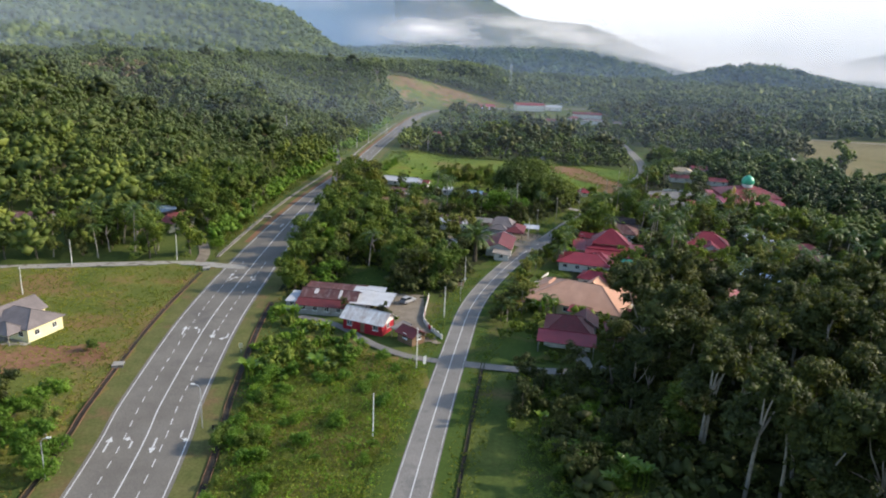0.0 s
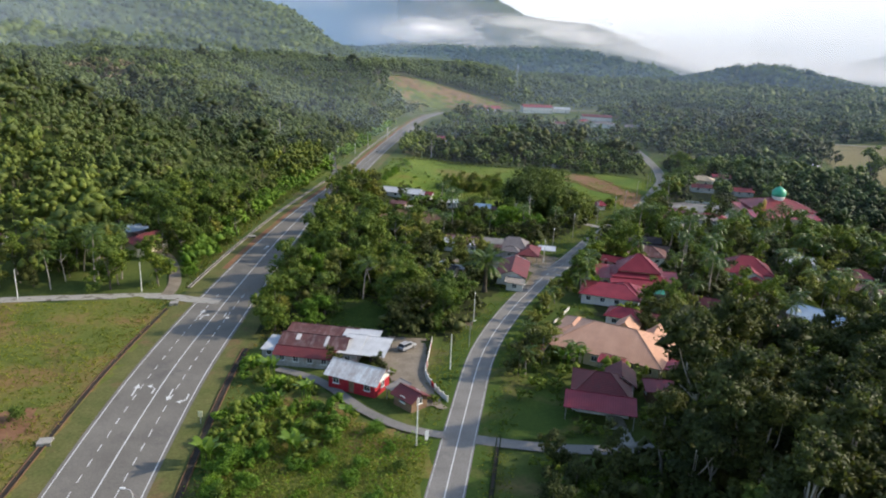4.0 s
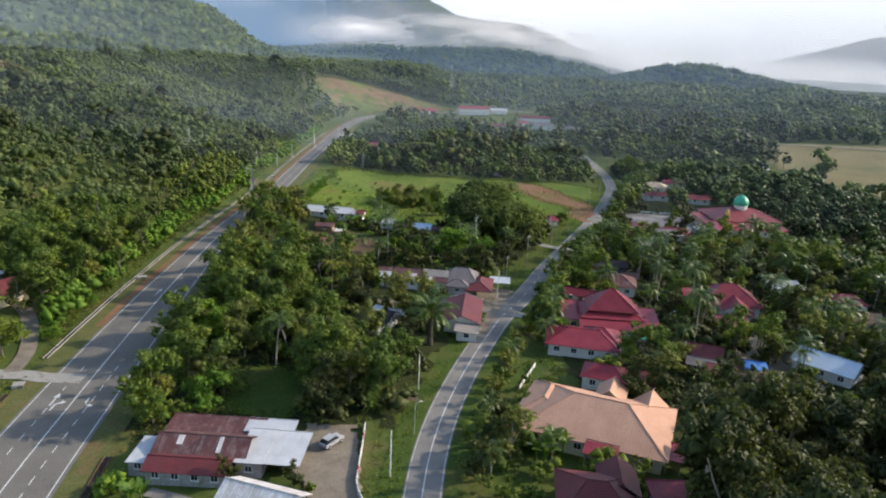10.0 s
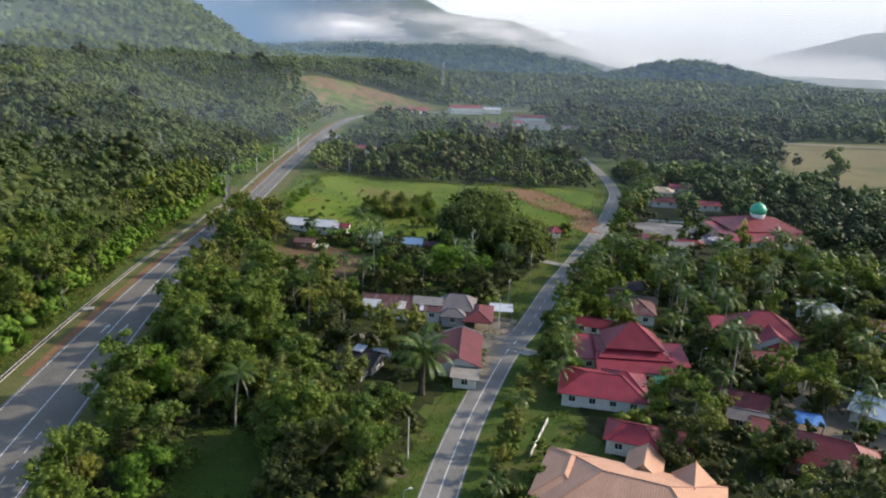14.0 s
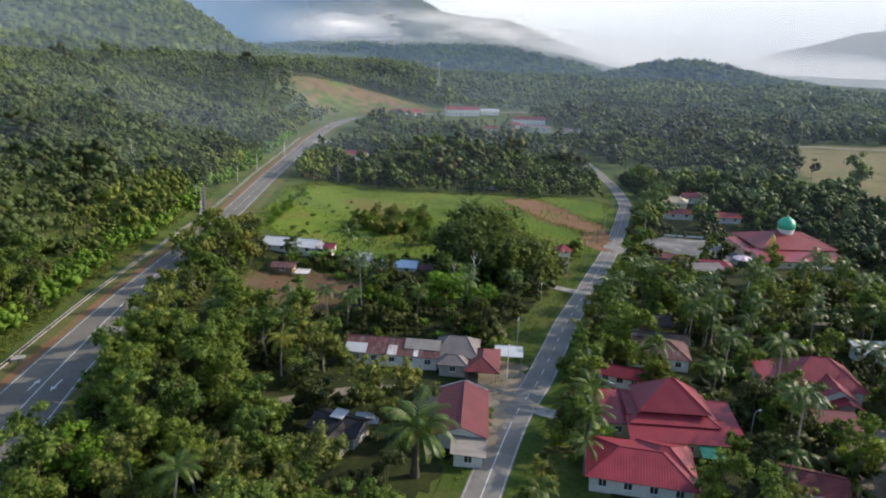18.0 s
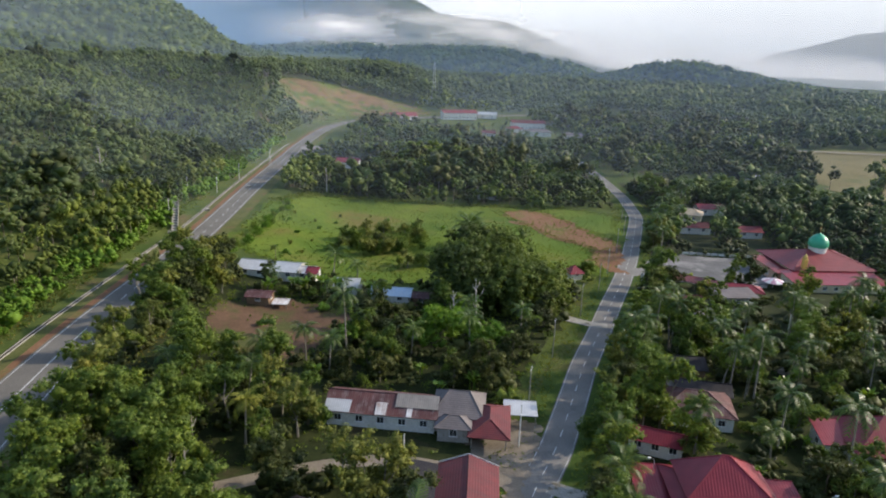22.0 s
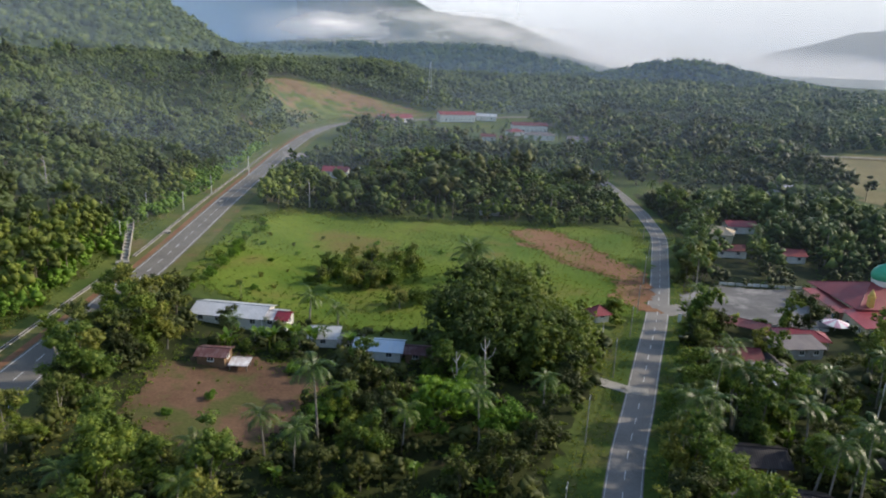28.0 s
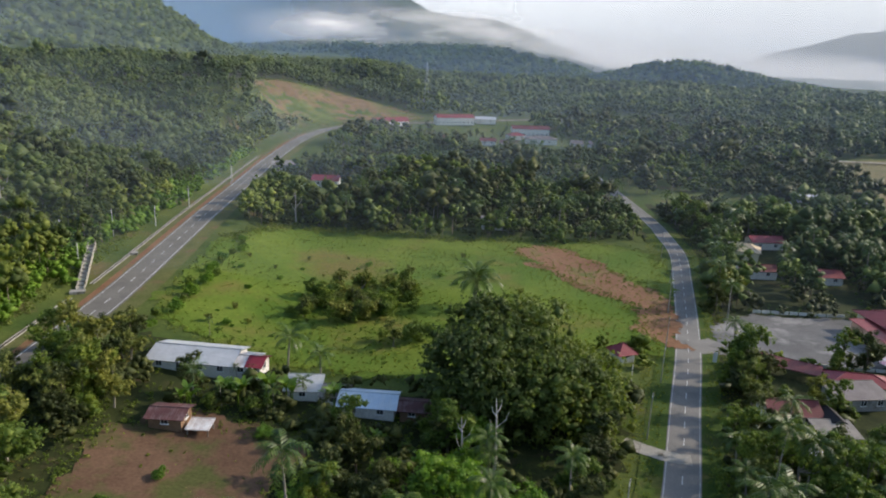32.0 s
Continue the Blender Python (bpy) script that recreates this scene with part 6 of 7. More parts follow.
# ---- cars ----
def car(x, y, turn, paint, label):
    root = thing("car", x, y, turn, z=gz(x, y) + 0.24, label=label, category="car")
    k = Kit()
    prof = [(-2.0, 0.35), (-2.05, 0.62), (-1.95, 0.88), (-1.75, 0.98), (1.0, 0.95), (1.85, 0.82), (2.05, 0.6), (2.0, 0.35)]
    for w0, w1, sgn in ((-0.82, 0.82, 1),):
        n = len(prof)
        k.face([(px, -0.82, pz) for px, pz in prof][::-1])
        k.face([(px, 0.82, pz) for px, pz in prof])
        for i in range(n):
            (ax, az), (bx, bz) = prof[i], prof[(i + 1) % n]
            k.face([(ax, -0.82, az), (bx, -0.82, bz), (bx, 0.82, bz), (ax, 0.82, az)])
    part("body", k, paint, root)
    cab = Kit()
    lo = [(-1.85, 0.97), (0.95, 0.96)]
    hi = [(-1.5, 1.48), (0.25, 1.48)]
    c = [(lo[0][0], -0.76, lo[0][1]), (lo[1][0], -0.76, lo[1][1]), (lo[1][0], 0.76, lo[1][1]), (lo[0][0], 0.76, lo[0][1])]
    d = [(hi[0][0], -0.6, 1.48), (hi[1][0], -0.6, 1.48), (hi[1][0], 0.6, 1.48), (hi[0][0], 0.6, 1.48)]
    for i in range(4):
        j = (i + 1) % 4
        cab.face([c[i], c[j], d[j], d[i]])
    cab.face(d)
    part("window", cab, M["glass"], root, "dark car windows")
    part("roof", Kit().box(-1.52, 0.27, -0.62, 0.62, 1.483, 1.53), paint, root)
    for px in (-1.25, 1.25):
        for py in (-0.8, 0.8):
            w = Kit()
            w.tube([(px, py - 0.1, 0.3), (px, py + 0.1, 0.3)], [0.3, 0.3], 14)
            wh = part("wheel", w, M["rubber"], root)
            part("rim", Kit().tube([(px, py - 0.115, 0.3), (px, py + 0.115, 0.3)], [0.18, 0.18], 10), M["steel"], wh)
    for py in (-0.6, 0.6):
        part("headlight", Kit().box(1.93, 2.05, py - 0.15, py + 0.15, 0.62, 0.75), M["white_paint"], root)
    return root


car(4.6, 159.4, 48, M["silver"], "silver hatchback parked in a gravel yard")
car(-1.6, 154.0, 80, M["black_car"], "black car parked under a carport")


# ---- poles, lamps, signs, fences ----
def pole_stock(H, label, arms=True, mat="concrete"):
    def build():
        root = tagged(new("utility_pole"), label, "pole", "utility poles")
        part("shaft", Kit().tube([(0, 0, -0.4), (0, 0, H)], [0.11, 0.075], 8), M[mat], root)
        if arms:
            part("crossarm", Kit().box(-0.7, 0.7, -0.05, 0.05, H - 0.55, H - 0.43), M["steel"], root)
            for px in (-0.6, 0.0, 0.6):
                part("insulator", Kit().tube([(px, 0, H - 0.43), (px, 0, H - 0.25)], [0.05, 0.03], 6), M["white_paint"], root)
        return root
    return Stock(build)


POLE = pole_stock(8.2, "pale concrete utility pole with a crossarm")
PLAIN = pole_stock(7.2, "plain white concrete pole", False, "white_wall")
ROADPOLES = [(20.2, 177.5), (29, 197), (37.5, 222.5), (52, 240), (64, 262), (79, 285), (92, 305), (101, 320), (114, 343), (127, 366), (138, 392)]
for px, py in ROADPOLES[3:]:
    POLE.put(px, py, 1.0, turn=60)
for px, py in ((12.8, 150.2), (20.2, 177.4), (-1.9, 96.6), (5.6, 122.4), (-84.2, 184.6), (-85.5, 161.4), (-58.8, 191.2), (-43.8, 365), (-38.7, 387), (-20.8, 417), (-53, 349), (-29, 400), (-15, 446), (-4, 486), (-30.5, 372), (97, 250), (118, 262), (27.6, 221), (46.8, 228.2), (83, 300)):
    PLAIN.put(px, py, 0.95 + 0.15 * rng.random())


def wires(a, b, sag=0.5):
    """A cable between two pole tops."""
    pa, pb = Vector((*a, gz(*a) + 7.9)), Vector((*b, gz(*b) + 7.9))
    k = Kit()
    k.tube([pa.lerp(pb, t / 8) - Vector((0, 0, 4 * sag * (t / 8) * (1 - t / 8))) for t in range(9)], [0.022] * 9, 4)
    tagged(part("cable", k, M["rubber"], None), "thin black overhead cable between poles", "cable", "cables")


for a, b in zip(ROADPOLES[3:-1], ROADPOLES[4:]):
    wires(a, b)


def lamp_stock():
    def build():
        root = tagged(new("street_lamp"), "grey steel street lamp with a curved arm", "street lamp", "street lamps")
        part("pole", Kit().tube([(0, 0, -0.3), (0, 0, 7.2), (0.3, 0, 7.8), (1.1, 0, 8.05)], [0.1, 0.07, 0.06, 0.05], 8), M["steel"], root)
        part("lamp_head", Kit().box(0.9, 1.6, -0.14, 0.14, 7.98, 8.14), M["white_paint"], root, "pale lamp head")
        return root
    return Stock(build)


LAMP = lamp_stock()
for px, py, tn in ((-29.2, 102.3, 180), (-46.8, 88.0, 0), (17.6, 161.6, 0), (81.2, 203, 0), (128, 212, 0), (62, 214, 180)):
    LAMP.put(px, py, 0.9 if px < 0 else 0.72, turn=tn)


def sign(name, x, y, turn, w, hgt, up, mat, label, posts=1, bars=0):
    root = thing(name, x, y, turn, label=label, category="sign")
    part("panel", Kit().box(-w / 2, w / 2, -0.03, 0.03, up, up + hgt), M[mat], root)
    for i in range(posts):
        px = 0 if posts == 1 else -w * 0.4 + 0.8 * w * i
        part("post", Kit().tube([(px, 0.06, -0.3), (px, 0.06, up + hgt * 0.9)], [0.045, 0.045], 8), M["steel"], root)
    for i in range(bars):
        part("text_bar", Kit().box(-w * 0.4, w * (0.4 - 0.2 * (i % 2)), -0.036, -0.031, up + hgt * (0.2 + 0.3 * i), up + hgt * (0.35 + 0.3 * i)), M["white_paint"], root)
    return root


sign("road_sign", -28.9, 130.4, 0, 0.75, 1.0, 1.3, "yellow_wall", "small pale yellow roadside sign")
sign("direction_sign", -25.2, 98.6, 0, 3.0, 1.0, 1.7, "dark", "dark roadside direction sign with pale text bars", 2, 2)
sign("road_sign", 18.5, 171.5, 0, 1.6, 1.3, 1.0, "pink_wall", "faded orange roadside board", 2)
sign("road_sign", 7.2, 123.6, 20, 0.6, 1.6, 0.4, "white_paint", "narrow white sign at a lane mouth")
sign("road_sign", 108.5, 313.0, -30, 0.8, 2.2, 0.2, "white_paint", "white board at the car park entrance")

# low wall of painted panels along the yard
fence = thing("boundary_wall", 0, 0, z=0, label="low white and red panelled boundary wall along a yard", category="wall")
FENCE = [(10.0, 164.5), (9.2, 158), (8.4, 152), (8.0, 147), (9.4, 141.5), (11.4, 137)]
fl = smooth_line(FENCE, 1.6)
for i, (a, b) in enumerate(zip(fl[:-1], fl[1:])):
    mid, d = (a + b) / 2, b - a
    m = pose(mid[0], mid[1], gz(*mid) + 0.05, 0, 0, math.degrees(math.atan2(d[1], d[0])))
    ln = float(np.linalg.norm(d))
    part("panel", Kit().box(-ln / 2 + 0.11, ln / 2 - 0.11, -0.06, 0.06, 0, 0.95), M["red_wall"] if i % 5 == 2 else M["white_wall"], fence).matrix_basis = m
    part("post", Kit().box(ln / 2 - 0.1, ln / 2 + 0.1, -0.1, 0.1, 0, 1.25), M["white_wall"], fence).matrix_basis = m
fence = thing("boundary_wall", 0, 0, z=0, label="low white garden wall", category="wall")
for (a, b) in (((38.5, 176), (45, 187)), ((116, 313), (143, 304.5)), ((137, 342), (160, 336.5))):
    n = int(math.hypot(b[0] - a[0], b[1] - a[1]) / 2.2)
    for i in range(n):
        mx_, my_ = a[0] + (b[0] - a[0]) * (i + 0.5) / n, a[1] + (b[1] - a[1]) * (i + 0.5) / n
        m = pose(mx_, my_, gz(mx_, my_) + 0.05, 0, 0, math.degrees(math.atan2(b[1] - a[1], b[0] - a[0])))
        part("panel", Kit().box(-1.02, 1.0, -0.06, 0.06, 0, 0.8), M["white_wall"], fence).matrix_basis = m

# stepped concrete drain chute on the cut slope, and culvert head
chute = thing("drain_chute", -26.6, 358, 8, label="stepped pale concrete drain chute on the slope", category="drain")
for i in range(12):
    zz = i * 0.36
    for sx in (-0.95, 0.75):
        part("side_wall", Kit().box(sx, sx + 0.2, i * 2.1, i * 2.1 + 2.09, zz - 0.6, zz + 0.6), M["concrete"], chute)
    part("step", Kit().box(-0.745, 0.745, i * 2.1, i * 2.1 + 2.08, zz - 0.6, zz + 0.1), M["concrete"], chute)
for cx, cy, cw in ((-26.4, 355.5, 3.2), (-50.2, 124.2, 2.0), (-48.8, 183.2, 1.8), (-42.6, 242, 2.2), (-20.5, 386, 1.6), (-9.5, 428, 1.6)):
    cv = thing("culvert_head", cx, cy, 8, label="pale concrete culvert head over the drain", category="culvert")
    part("slab", Kit().box(-cw / 2, cw / 2, -0.9, 0.9, 0.45, 0.62), M["concrete"], cv)
    part("headwall", Kit().box(-cw / 2, cw / 2, -0.9, -0.7, -0.2, 0.44), M["concrete"], cv)
    part("headwall", Kit().box(-cw / 2, cw / 2, 0.7, 0.9, -0.2, 0.44), M["concrete"], cv)

# lattice mast at the valley head
mast = thing("mast", 132, 812, 0, label="slender steel lattice mast", category="mast")
for sx in (-1, 1):
    for sy in (-1, 1):
        part("leg", Kit().tube([(sx * 1.8, sy * 1.8, 0), (sx * 0.5, sy * 0.5, 38)], [0.1, 0.06], 5), M["steel"], mast)
for i in range(12):
    z0, z1 = i * 3.1, i * 3.1 + 3.1
    w0, w1 = 1.8 - 1.3 * z0 / 38, 1.8 - 1.3 * z1 / 38
    for sy in (-1, 1):
        part("brace", Kit().tube([(-w0, sy * w0, z0), (w1, sy * w1, z1)], [0.04, 0.04], 4), M["steel"], mast)

# ---- planting ----
# ground kept open before houses and the mosque
for hx, hy in ((166.5, 392), (182, 402), (157.5, 371), (176, 365)):
    HOUSES.extend([(hx - 4, hy - 9, 7.5), (hx - 9, hy - 19, 6.5)])
HOUSES.extend([(-66, 216, 6.5), (-63, 207, 6), (-60, 199, 4), (156, 299, 8), (166, 296, 8), (178, 296, 8), (150, 288, 6), (64, 219, 5), (128, 300, 7), (117, 301, 6), (140, 297, 6), (30, 482, 17), (36, 466, 13), (72, 434, 8), (129, 222, 7), (104, 206, 5), (132, 197, 6), (139, 210, 6), (112, 282, 6), (124, 283, 7), (130, 288, 7), (104, 170, 6)])
HOUSES.extend([(21, 233, 6), (29, 230.5, 6), (37, 228, 5), (17, 205, 4.5), (12, 206, 4), (20, 227, 4), (0, 300, 4), (9, 291, 4), (25.2, 198.5, 7), (27, 192, 4), (12, 202.5, 6), (7, 206, 5), (16, 201, 5), (5, 233.5, 4)])
BIG = broadleaf("tree", "huge spreading dark green tree", 12.5, 15.5, 110, 17000, 0.46, "leaf_wood", "bark", 0.2, (0.12, 0.76), 0.3)
BIG.put(62.5, 298.5, 1.1)
HOUSES.extend([(86, 311, 5), (82, 306, 4), (63, 297, 13), (40.2, 267.5, 5.5), (51, 264, 5)])
def set_out(*places):
    """Single plants: kind, place and size."""
    for kd, px, py, sz in places:
        KIND[kd].put(px, py, sz)


# plants near the road fork
set_out(("shrub_bright", -47.5, 88, 1.2), ("bright", -50.5, 92, 0.8), ("shrub_bright", -48.5, 95, 1.1), ("olive", -51, 98, 0.6), ("bright", -57.5, 99, 0.8), ("bright", -54.2, 103.5, 0.95), ("shrub", -57, 131, 0.9), ("dark", -0.5, 148.5, 0.42), ("dark", -9.5, 150.5, 0.45), ("banana", 36, 152, 1.3), ("coco2", 37.5, 152.5, 0.75), ("banana", 38.2, 153.6, 1.2))
# trees of the orchard and the roadside
set_out(("round2", -23.5, 168.8, 1), ("dark", 4, 172, 0.9), ("round", 12.5, 172, 0.85), ("olive", 8.5, 176, 0.95), ("olive", 0.5, 185, 1), ("coco2", 50, 196.5, 0.9), ("bright", -17.5, 198.5, 1.25), ("oil", 25.2, 198.5, 1.3), ("coco2", 52.4, 201.5, 1.1), ("banana", 55, 203, 1.1), ("areca", 53.6, 206, 1), ("coco2", 55.4, 210.5, 1.15), ("coco", -71, 211, 1.1), ("shrub", 57, 214, 1))
# trees round the lane
set_out(("olive", -75, 216, 0.9), ("olive", -62, 219, 0.9), ("coco2", 58.6, 219.7, 1.1), ("snag", -3.5, 221.5, 0.6), ("snag", -2.4, 224.5, 0.8), ("coco_yellow", 5, 233.5, 0.95), ("olive", -18.8, 238, 1.1), ("olive", -16, 240.5, 1.3), ("coco", 4.6, 245, 0.9))
# grove behind the row house
set_out(("coco", 6.6, 250.5, 0.95), ("round2", -7, 262, 0.95), ("bright", 51, 264, 1.15), ("bright", 40.2, 267.5, 1.4), ("shrub_bright", -2, 276, 0.5), ("snag", 46.3, 278.5, 0.85), ("snag", 51.5, 279, 1), ("round2", -15, 281.6, 1.1), ("shrub_bright", 4, 282, 0.6))
# plants beside the clearing
set_out(("shrub_bright", 18, 292, 0.9), ("slim", -22, 292, 0.85), ("dark", 28, 297, 0.5), ("shrub", 15, 300, 1), ("olive", -20.5, 300, 0.95), ("banana", 29, 301, 1.2), ("coco2", 19, 301.5, 0.6), ("banana", 5, 302, 1.1), ("shrub", 8, 302, 1), ("banana", 21, 303, 1.2), ("banana", 14, 304, 1.2), ("coco2", 24, 304.5, 0.7), ("dark", -20.8, 305, 0.9), ("banana", 10.5, 305, 1.1), ("banana", 17.5, 305.5, 1.2))
# grove by the long shed
set_out(("slim", -14, 308, 0.9), ("slim", -17.5, 309, 0.9), ("coco2", 27, 310, 1), ("areca", 12, 312, 0.6), ("coco2", 21, 316.5, 1.25), ("olive", -15, 317, 1), ("round", -19.6, 318, 0.9), ("olive", 68.5, 325.5, 0.75), ("olive", -18, 326, 0.9), ("areca", 5.2, 331, 0.7))
# trees of the meadow and beyond
set_out(("oil", 65.4, 350, 1.35), ("snag", -60, 408, 1.2), ("dark", 89, 422.5, 0.8), ("round", 93.5, 423.5, 0.8), ("round2", 283, 424, 1.5), ("dark", 97, 425, 0.7), ("dark", 289, 428, 1.3), ("snag", 21.9, 429, 0.95))
for px, py, sz in ((33, 361, 0.75), (45, 356, 0.7), (24, 346, 0.6), (51, 366, 0.65), (42.5, 327.5, 0.62), (37, 349, 0.7), (29, 352, 0.7), (39, 360, 0.75), (34, 343, 0.55), (47.5, 331, 0.5), (50, 358, 0.6), (43, 346, 0.55), (26.5, 359, 0.6)):
    KIND[("olive", "dark", "round")[int(px) % 3]].put(px, py, sz * 0.85)
    for i in range(2):
        KIND["shrub"].put(px + rng.normal() * 2.2, py + rng.normal() * 2.2, 0.9 + 0.7 * rng.random())
for i in range(34):
    a, d = rng.random() * 6.283, math.sqrt(rng.random())
    KIND["shrub" if i % 3 else "olive_bush"].put(37 + 14 * d * math.cos(a), 352 + 11 * d * math.sin(a), 1.0 + 0.8 * rng.random())
for i in range(46):
    px, py = 4 + 90 * rng.random() ** 1.6, 328 + 76 * rng.random()
    if inside(np.array([px]), np.array([py]), MEADOW)[0] and clear_of(np.array([px]), np.array([py]), 11, 8)[0]:
        KIND["shrub_bright" if i % 2 else "olive_bush"].put(px, py, 0.25 + 0.35 * rng.random())
for i in range(15):
    t_ = i / 14
    KIND["shrub" if i % 2 else "shrub_bright"].put(-5.5 + 13.5 * t_ + rng.normal() * 0.8, 334 + 66 * t_, 0.7 + 0.4 * rng.random())
GREEN = {"round": 3, "round2": 2.5, "dark": 2.2, "olive": 1.6, "slim": 1.0, "coco": 0.25, "bright": 0.5}
plant([(-28.5, 164), (-28, 200), (-25, 236), (-22, 256), (8, 254), (16, 236), (24, 230), (34, 222), (28, 200), (14, 170), (2, 168), (-8, 172)], 5.4, GREEN, (0.7, 1.1), (LAWN2,), 11.0, 8.2)
plant([(-23, 256), (-18, 295), (-12, 326), (-8, 328), (-2, 312), (-6, 298), (-14, 284), (-16, 262)], 4.6, {"round": 2, "dark": 2, "olive": 2, "slim": 1}, (0.75, 1.05), (CLEARING,), 9.5, 9)
plant([(10, 254), (20, 268), (27, 292), (46, 290), (58, 284), (72, 278), (60, 262), (46, 246), (30, 246)], 5.0, {"dark": 2.4, "round": 1.6, "banana": 1.8, "bright": 0.8, "coco": 0.6, "shrub": 1}, (0.6, 0.95), (CLEARING,), 14, 7.5)
plant([(-4, 300), (0, 312), (22, 305), (30, 292), (26, 298), (12, 300)], 4.2, {"banana": 2, "coco2": 1, "areca": 1, "shrub": 1.5, "dark": 0.6}, (0.6, 0.9), (CLEARING,))
plant([(72, 284), (84, 304), (80, 312), (66, 312)], 4.5, {"dark": 1, "olive": 1.5, "shrub": 2}, (0.55, 0.85))
# gardens and woods of the village
GARDEN = {"round": 1.8, "dark": 2.4, "olive": 1.2, "coco": 0.7, "coco2": 0.6, "banana": 0.9, "slim": 0.9, "shrub": 1.2, "round2": 0.9, "areca": 0.4}
plant([(28, 150), (44, 178), (52, 186), (46, 200), (70, 246), (92, 284), (112, 312), (150, 296), (160, 250), (140, 180), (96, 146), (70, 146), (62, 170)], 6.0, GARDEN, (0.62, 1.05), (LAWN, LOT), 14, 6.0)
EAST = [(96, 300), (124, 344), (150, 400), (166, 462), (200, 452), (250, 440), (262, 380), (250, 260), (190, 200), (150, 200), (156, 300), (190, 312), (188, 340), (150, 345)]
plant([(96, 300), (112, 312), (126, 344), (150, 400), (164, 450), (176, 450), (170, 410), (150, 372), (132, 340), (150, 300), (140, 296)], 7.0, {"round": 2, "dark": 2.6, "coco": 0.9, "round2": 1.4, "olive": 1, "slim": 0.8}, (0.75, 1.1), (LOT,), 14, 6.5)
plant([(46, 104), (50, 128), (56, 142), (78, 150), (100, 140), (120, 120), (118, 80), (80, 60), (52, 72)], 6.3, {"tall": 1.6, "tall2": 2, "dark": 0.7}, (0.72, 1.02), (), 14, 14)
plant([(40, 76), (38, 112), (44, 126), (54, 138), (50, 104), (46, 74)], 5.0, {"dark": 2, "round2": 1.5, "tall2": 0.6, "shrub": 1}, (0.6, 0.85), (), 14, 14)
plant([(24, 84), (27, 112), (40, 116), (40, 80)], 4.2, {"shrub": 2, "dark": 0.8, "banana": 0.6, "shrub_bright": 1}, (0.7, 1.2), (), 14, 10)
plant([(21, 128), (26, 150), (28, 164), (34, 180), (42, 198), (46, 196), (36, 178), (30, 160), (26, 140)], 4.6, {"shrub": 1.6, "coco2": 0.7, "dark": 0.7, "olive": 0.5}, (0.55, 0.85), (), 14, 6.0)
plant([(48, 204), (58, 222), (76, 256), (96, 290), (102, 290), (80, 250), (62, 214)], 4.2, {"coco2": 1.5, "areca": 0.8, "coco": 0.6, "shrub": 1.0, "dark": 1.0, "round": 0.9}, (0.7, 0.95), (), 14, 5.6)
# left of the trunk road
plant([(-52, 192), (-58, 192), (-96, 188), (-88, 214), (-80, 240), (-66, 300), (-60, 300), (-47, 280), (-44, 262), (-49, 236), (-58, 228), (-56, 214)], 6.0, {"round": 2, "dark": 2.2, "slim": 1.6, "olive": 1.6, "coco": 0.8, "round2": 1.4}, (0.8, 1.15), (), 15.5, 9)
plant([(-49, 196), (-44, 240), (-36, 300), (-42, 300), (-50, 240), (-55, 212)], 4.8, {"shrub": 1.6, "shrub_bright": 2.4, "bright": 0.25, "slim": 0.3}, (0.6, 1.2), (), 13, 9)
plant([(-52, 90), (-56, 110), (-66, 108), (-70, 92), (-60, 84)], 4.6, {"shrub": 2, "round": 0.8, "dark": 0.5}, (0.7, 1.0))
# plot between the roads
plant([(-24, 90), (-25, 134), (-14, 138), (0, 128), (8, 118), (2, 90)], 4.6, {"shrub": 0.8, "shrub_bright": 3.0}, (0.4, 0.9), (), 11.5, 7.5)
plant([(-25, 80), (-25, 134), (-19, 134), (-17, 100), (-14, 80)], 3.6, {"shrub": 0.6, "shrub_bright": 3.0}, (0.6, 1.1), (), 11.5, 7.5)
plant([(-27, 118), (-26, 162), (-20, 160), (-20, 147), (-8, 146), (0, 134), (-8, 118)], 3.2, {"banana": 0.8, "shrub": 2.2, "shrub_bright": 2.6}, (0.7, 1.15), (), 11, 7.5)
plant([(19, 92), (22, 118), (38, 119), (42, 84), (24, 78)], 3.4, {"shrub": 2, "dark": 0.9, "banana": 0.3}, (0.5, 0.9), (), 14, 8)
for px, py, kd, sz in ((27.2, 151, "dark", 0.45), (28.4, 158.5, "shrub", 1.1), (30, 164, "coco2", 0.7), (31.2, 168, "dark", 0.5), (33, 172.5, "olive", 0.5), (35.4, 177, "shrub", 1.2), (37.4, 181.5, "dark", 0.5), (39.5, 187, "coco2", 0.75), (42, 191, "olive", 0.55), (25.6, 145, "shrub", 1.0), (24.6, 138, "shrub", 0.8), (44, 196, "dark", 0.5), (34, 165, "shrub", 1.0), (28.5, 143, "shrub", 0.7), (40.5, 176.5, "shrub", 1.0), (48, 203, "round", 0.5)):
    KIND[kd].put(px, py, sz)
plant(VALE, 13.0, {"dark": 1, "slim": 1, "round": 1, "shrub": 1.5}, (0.4, 0.7))
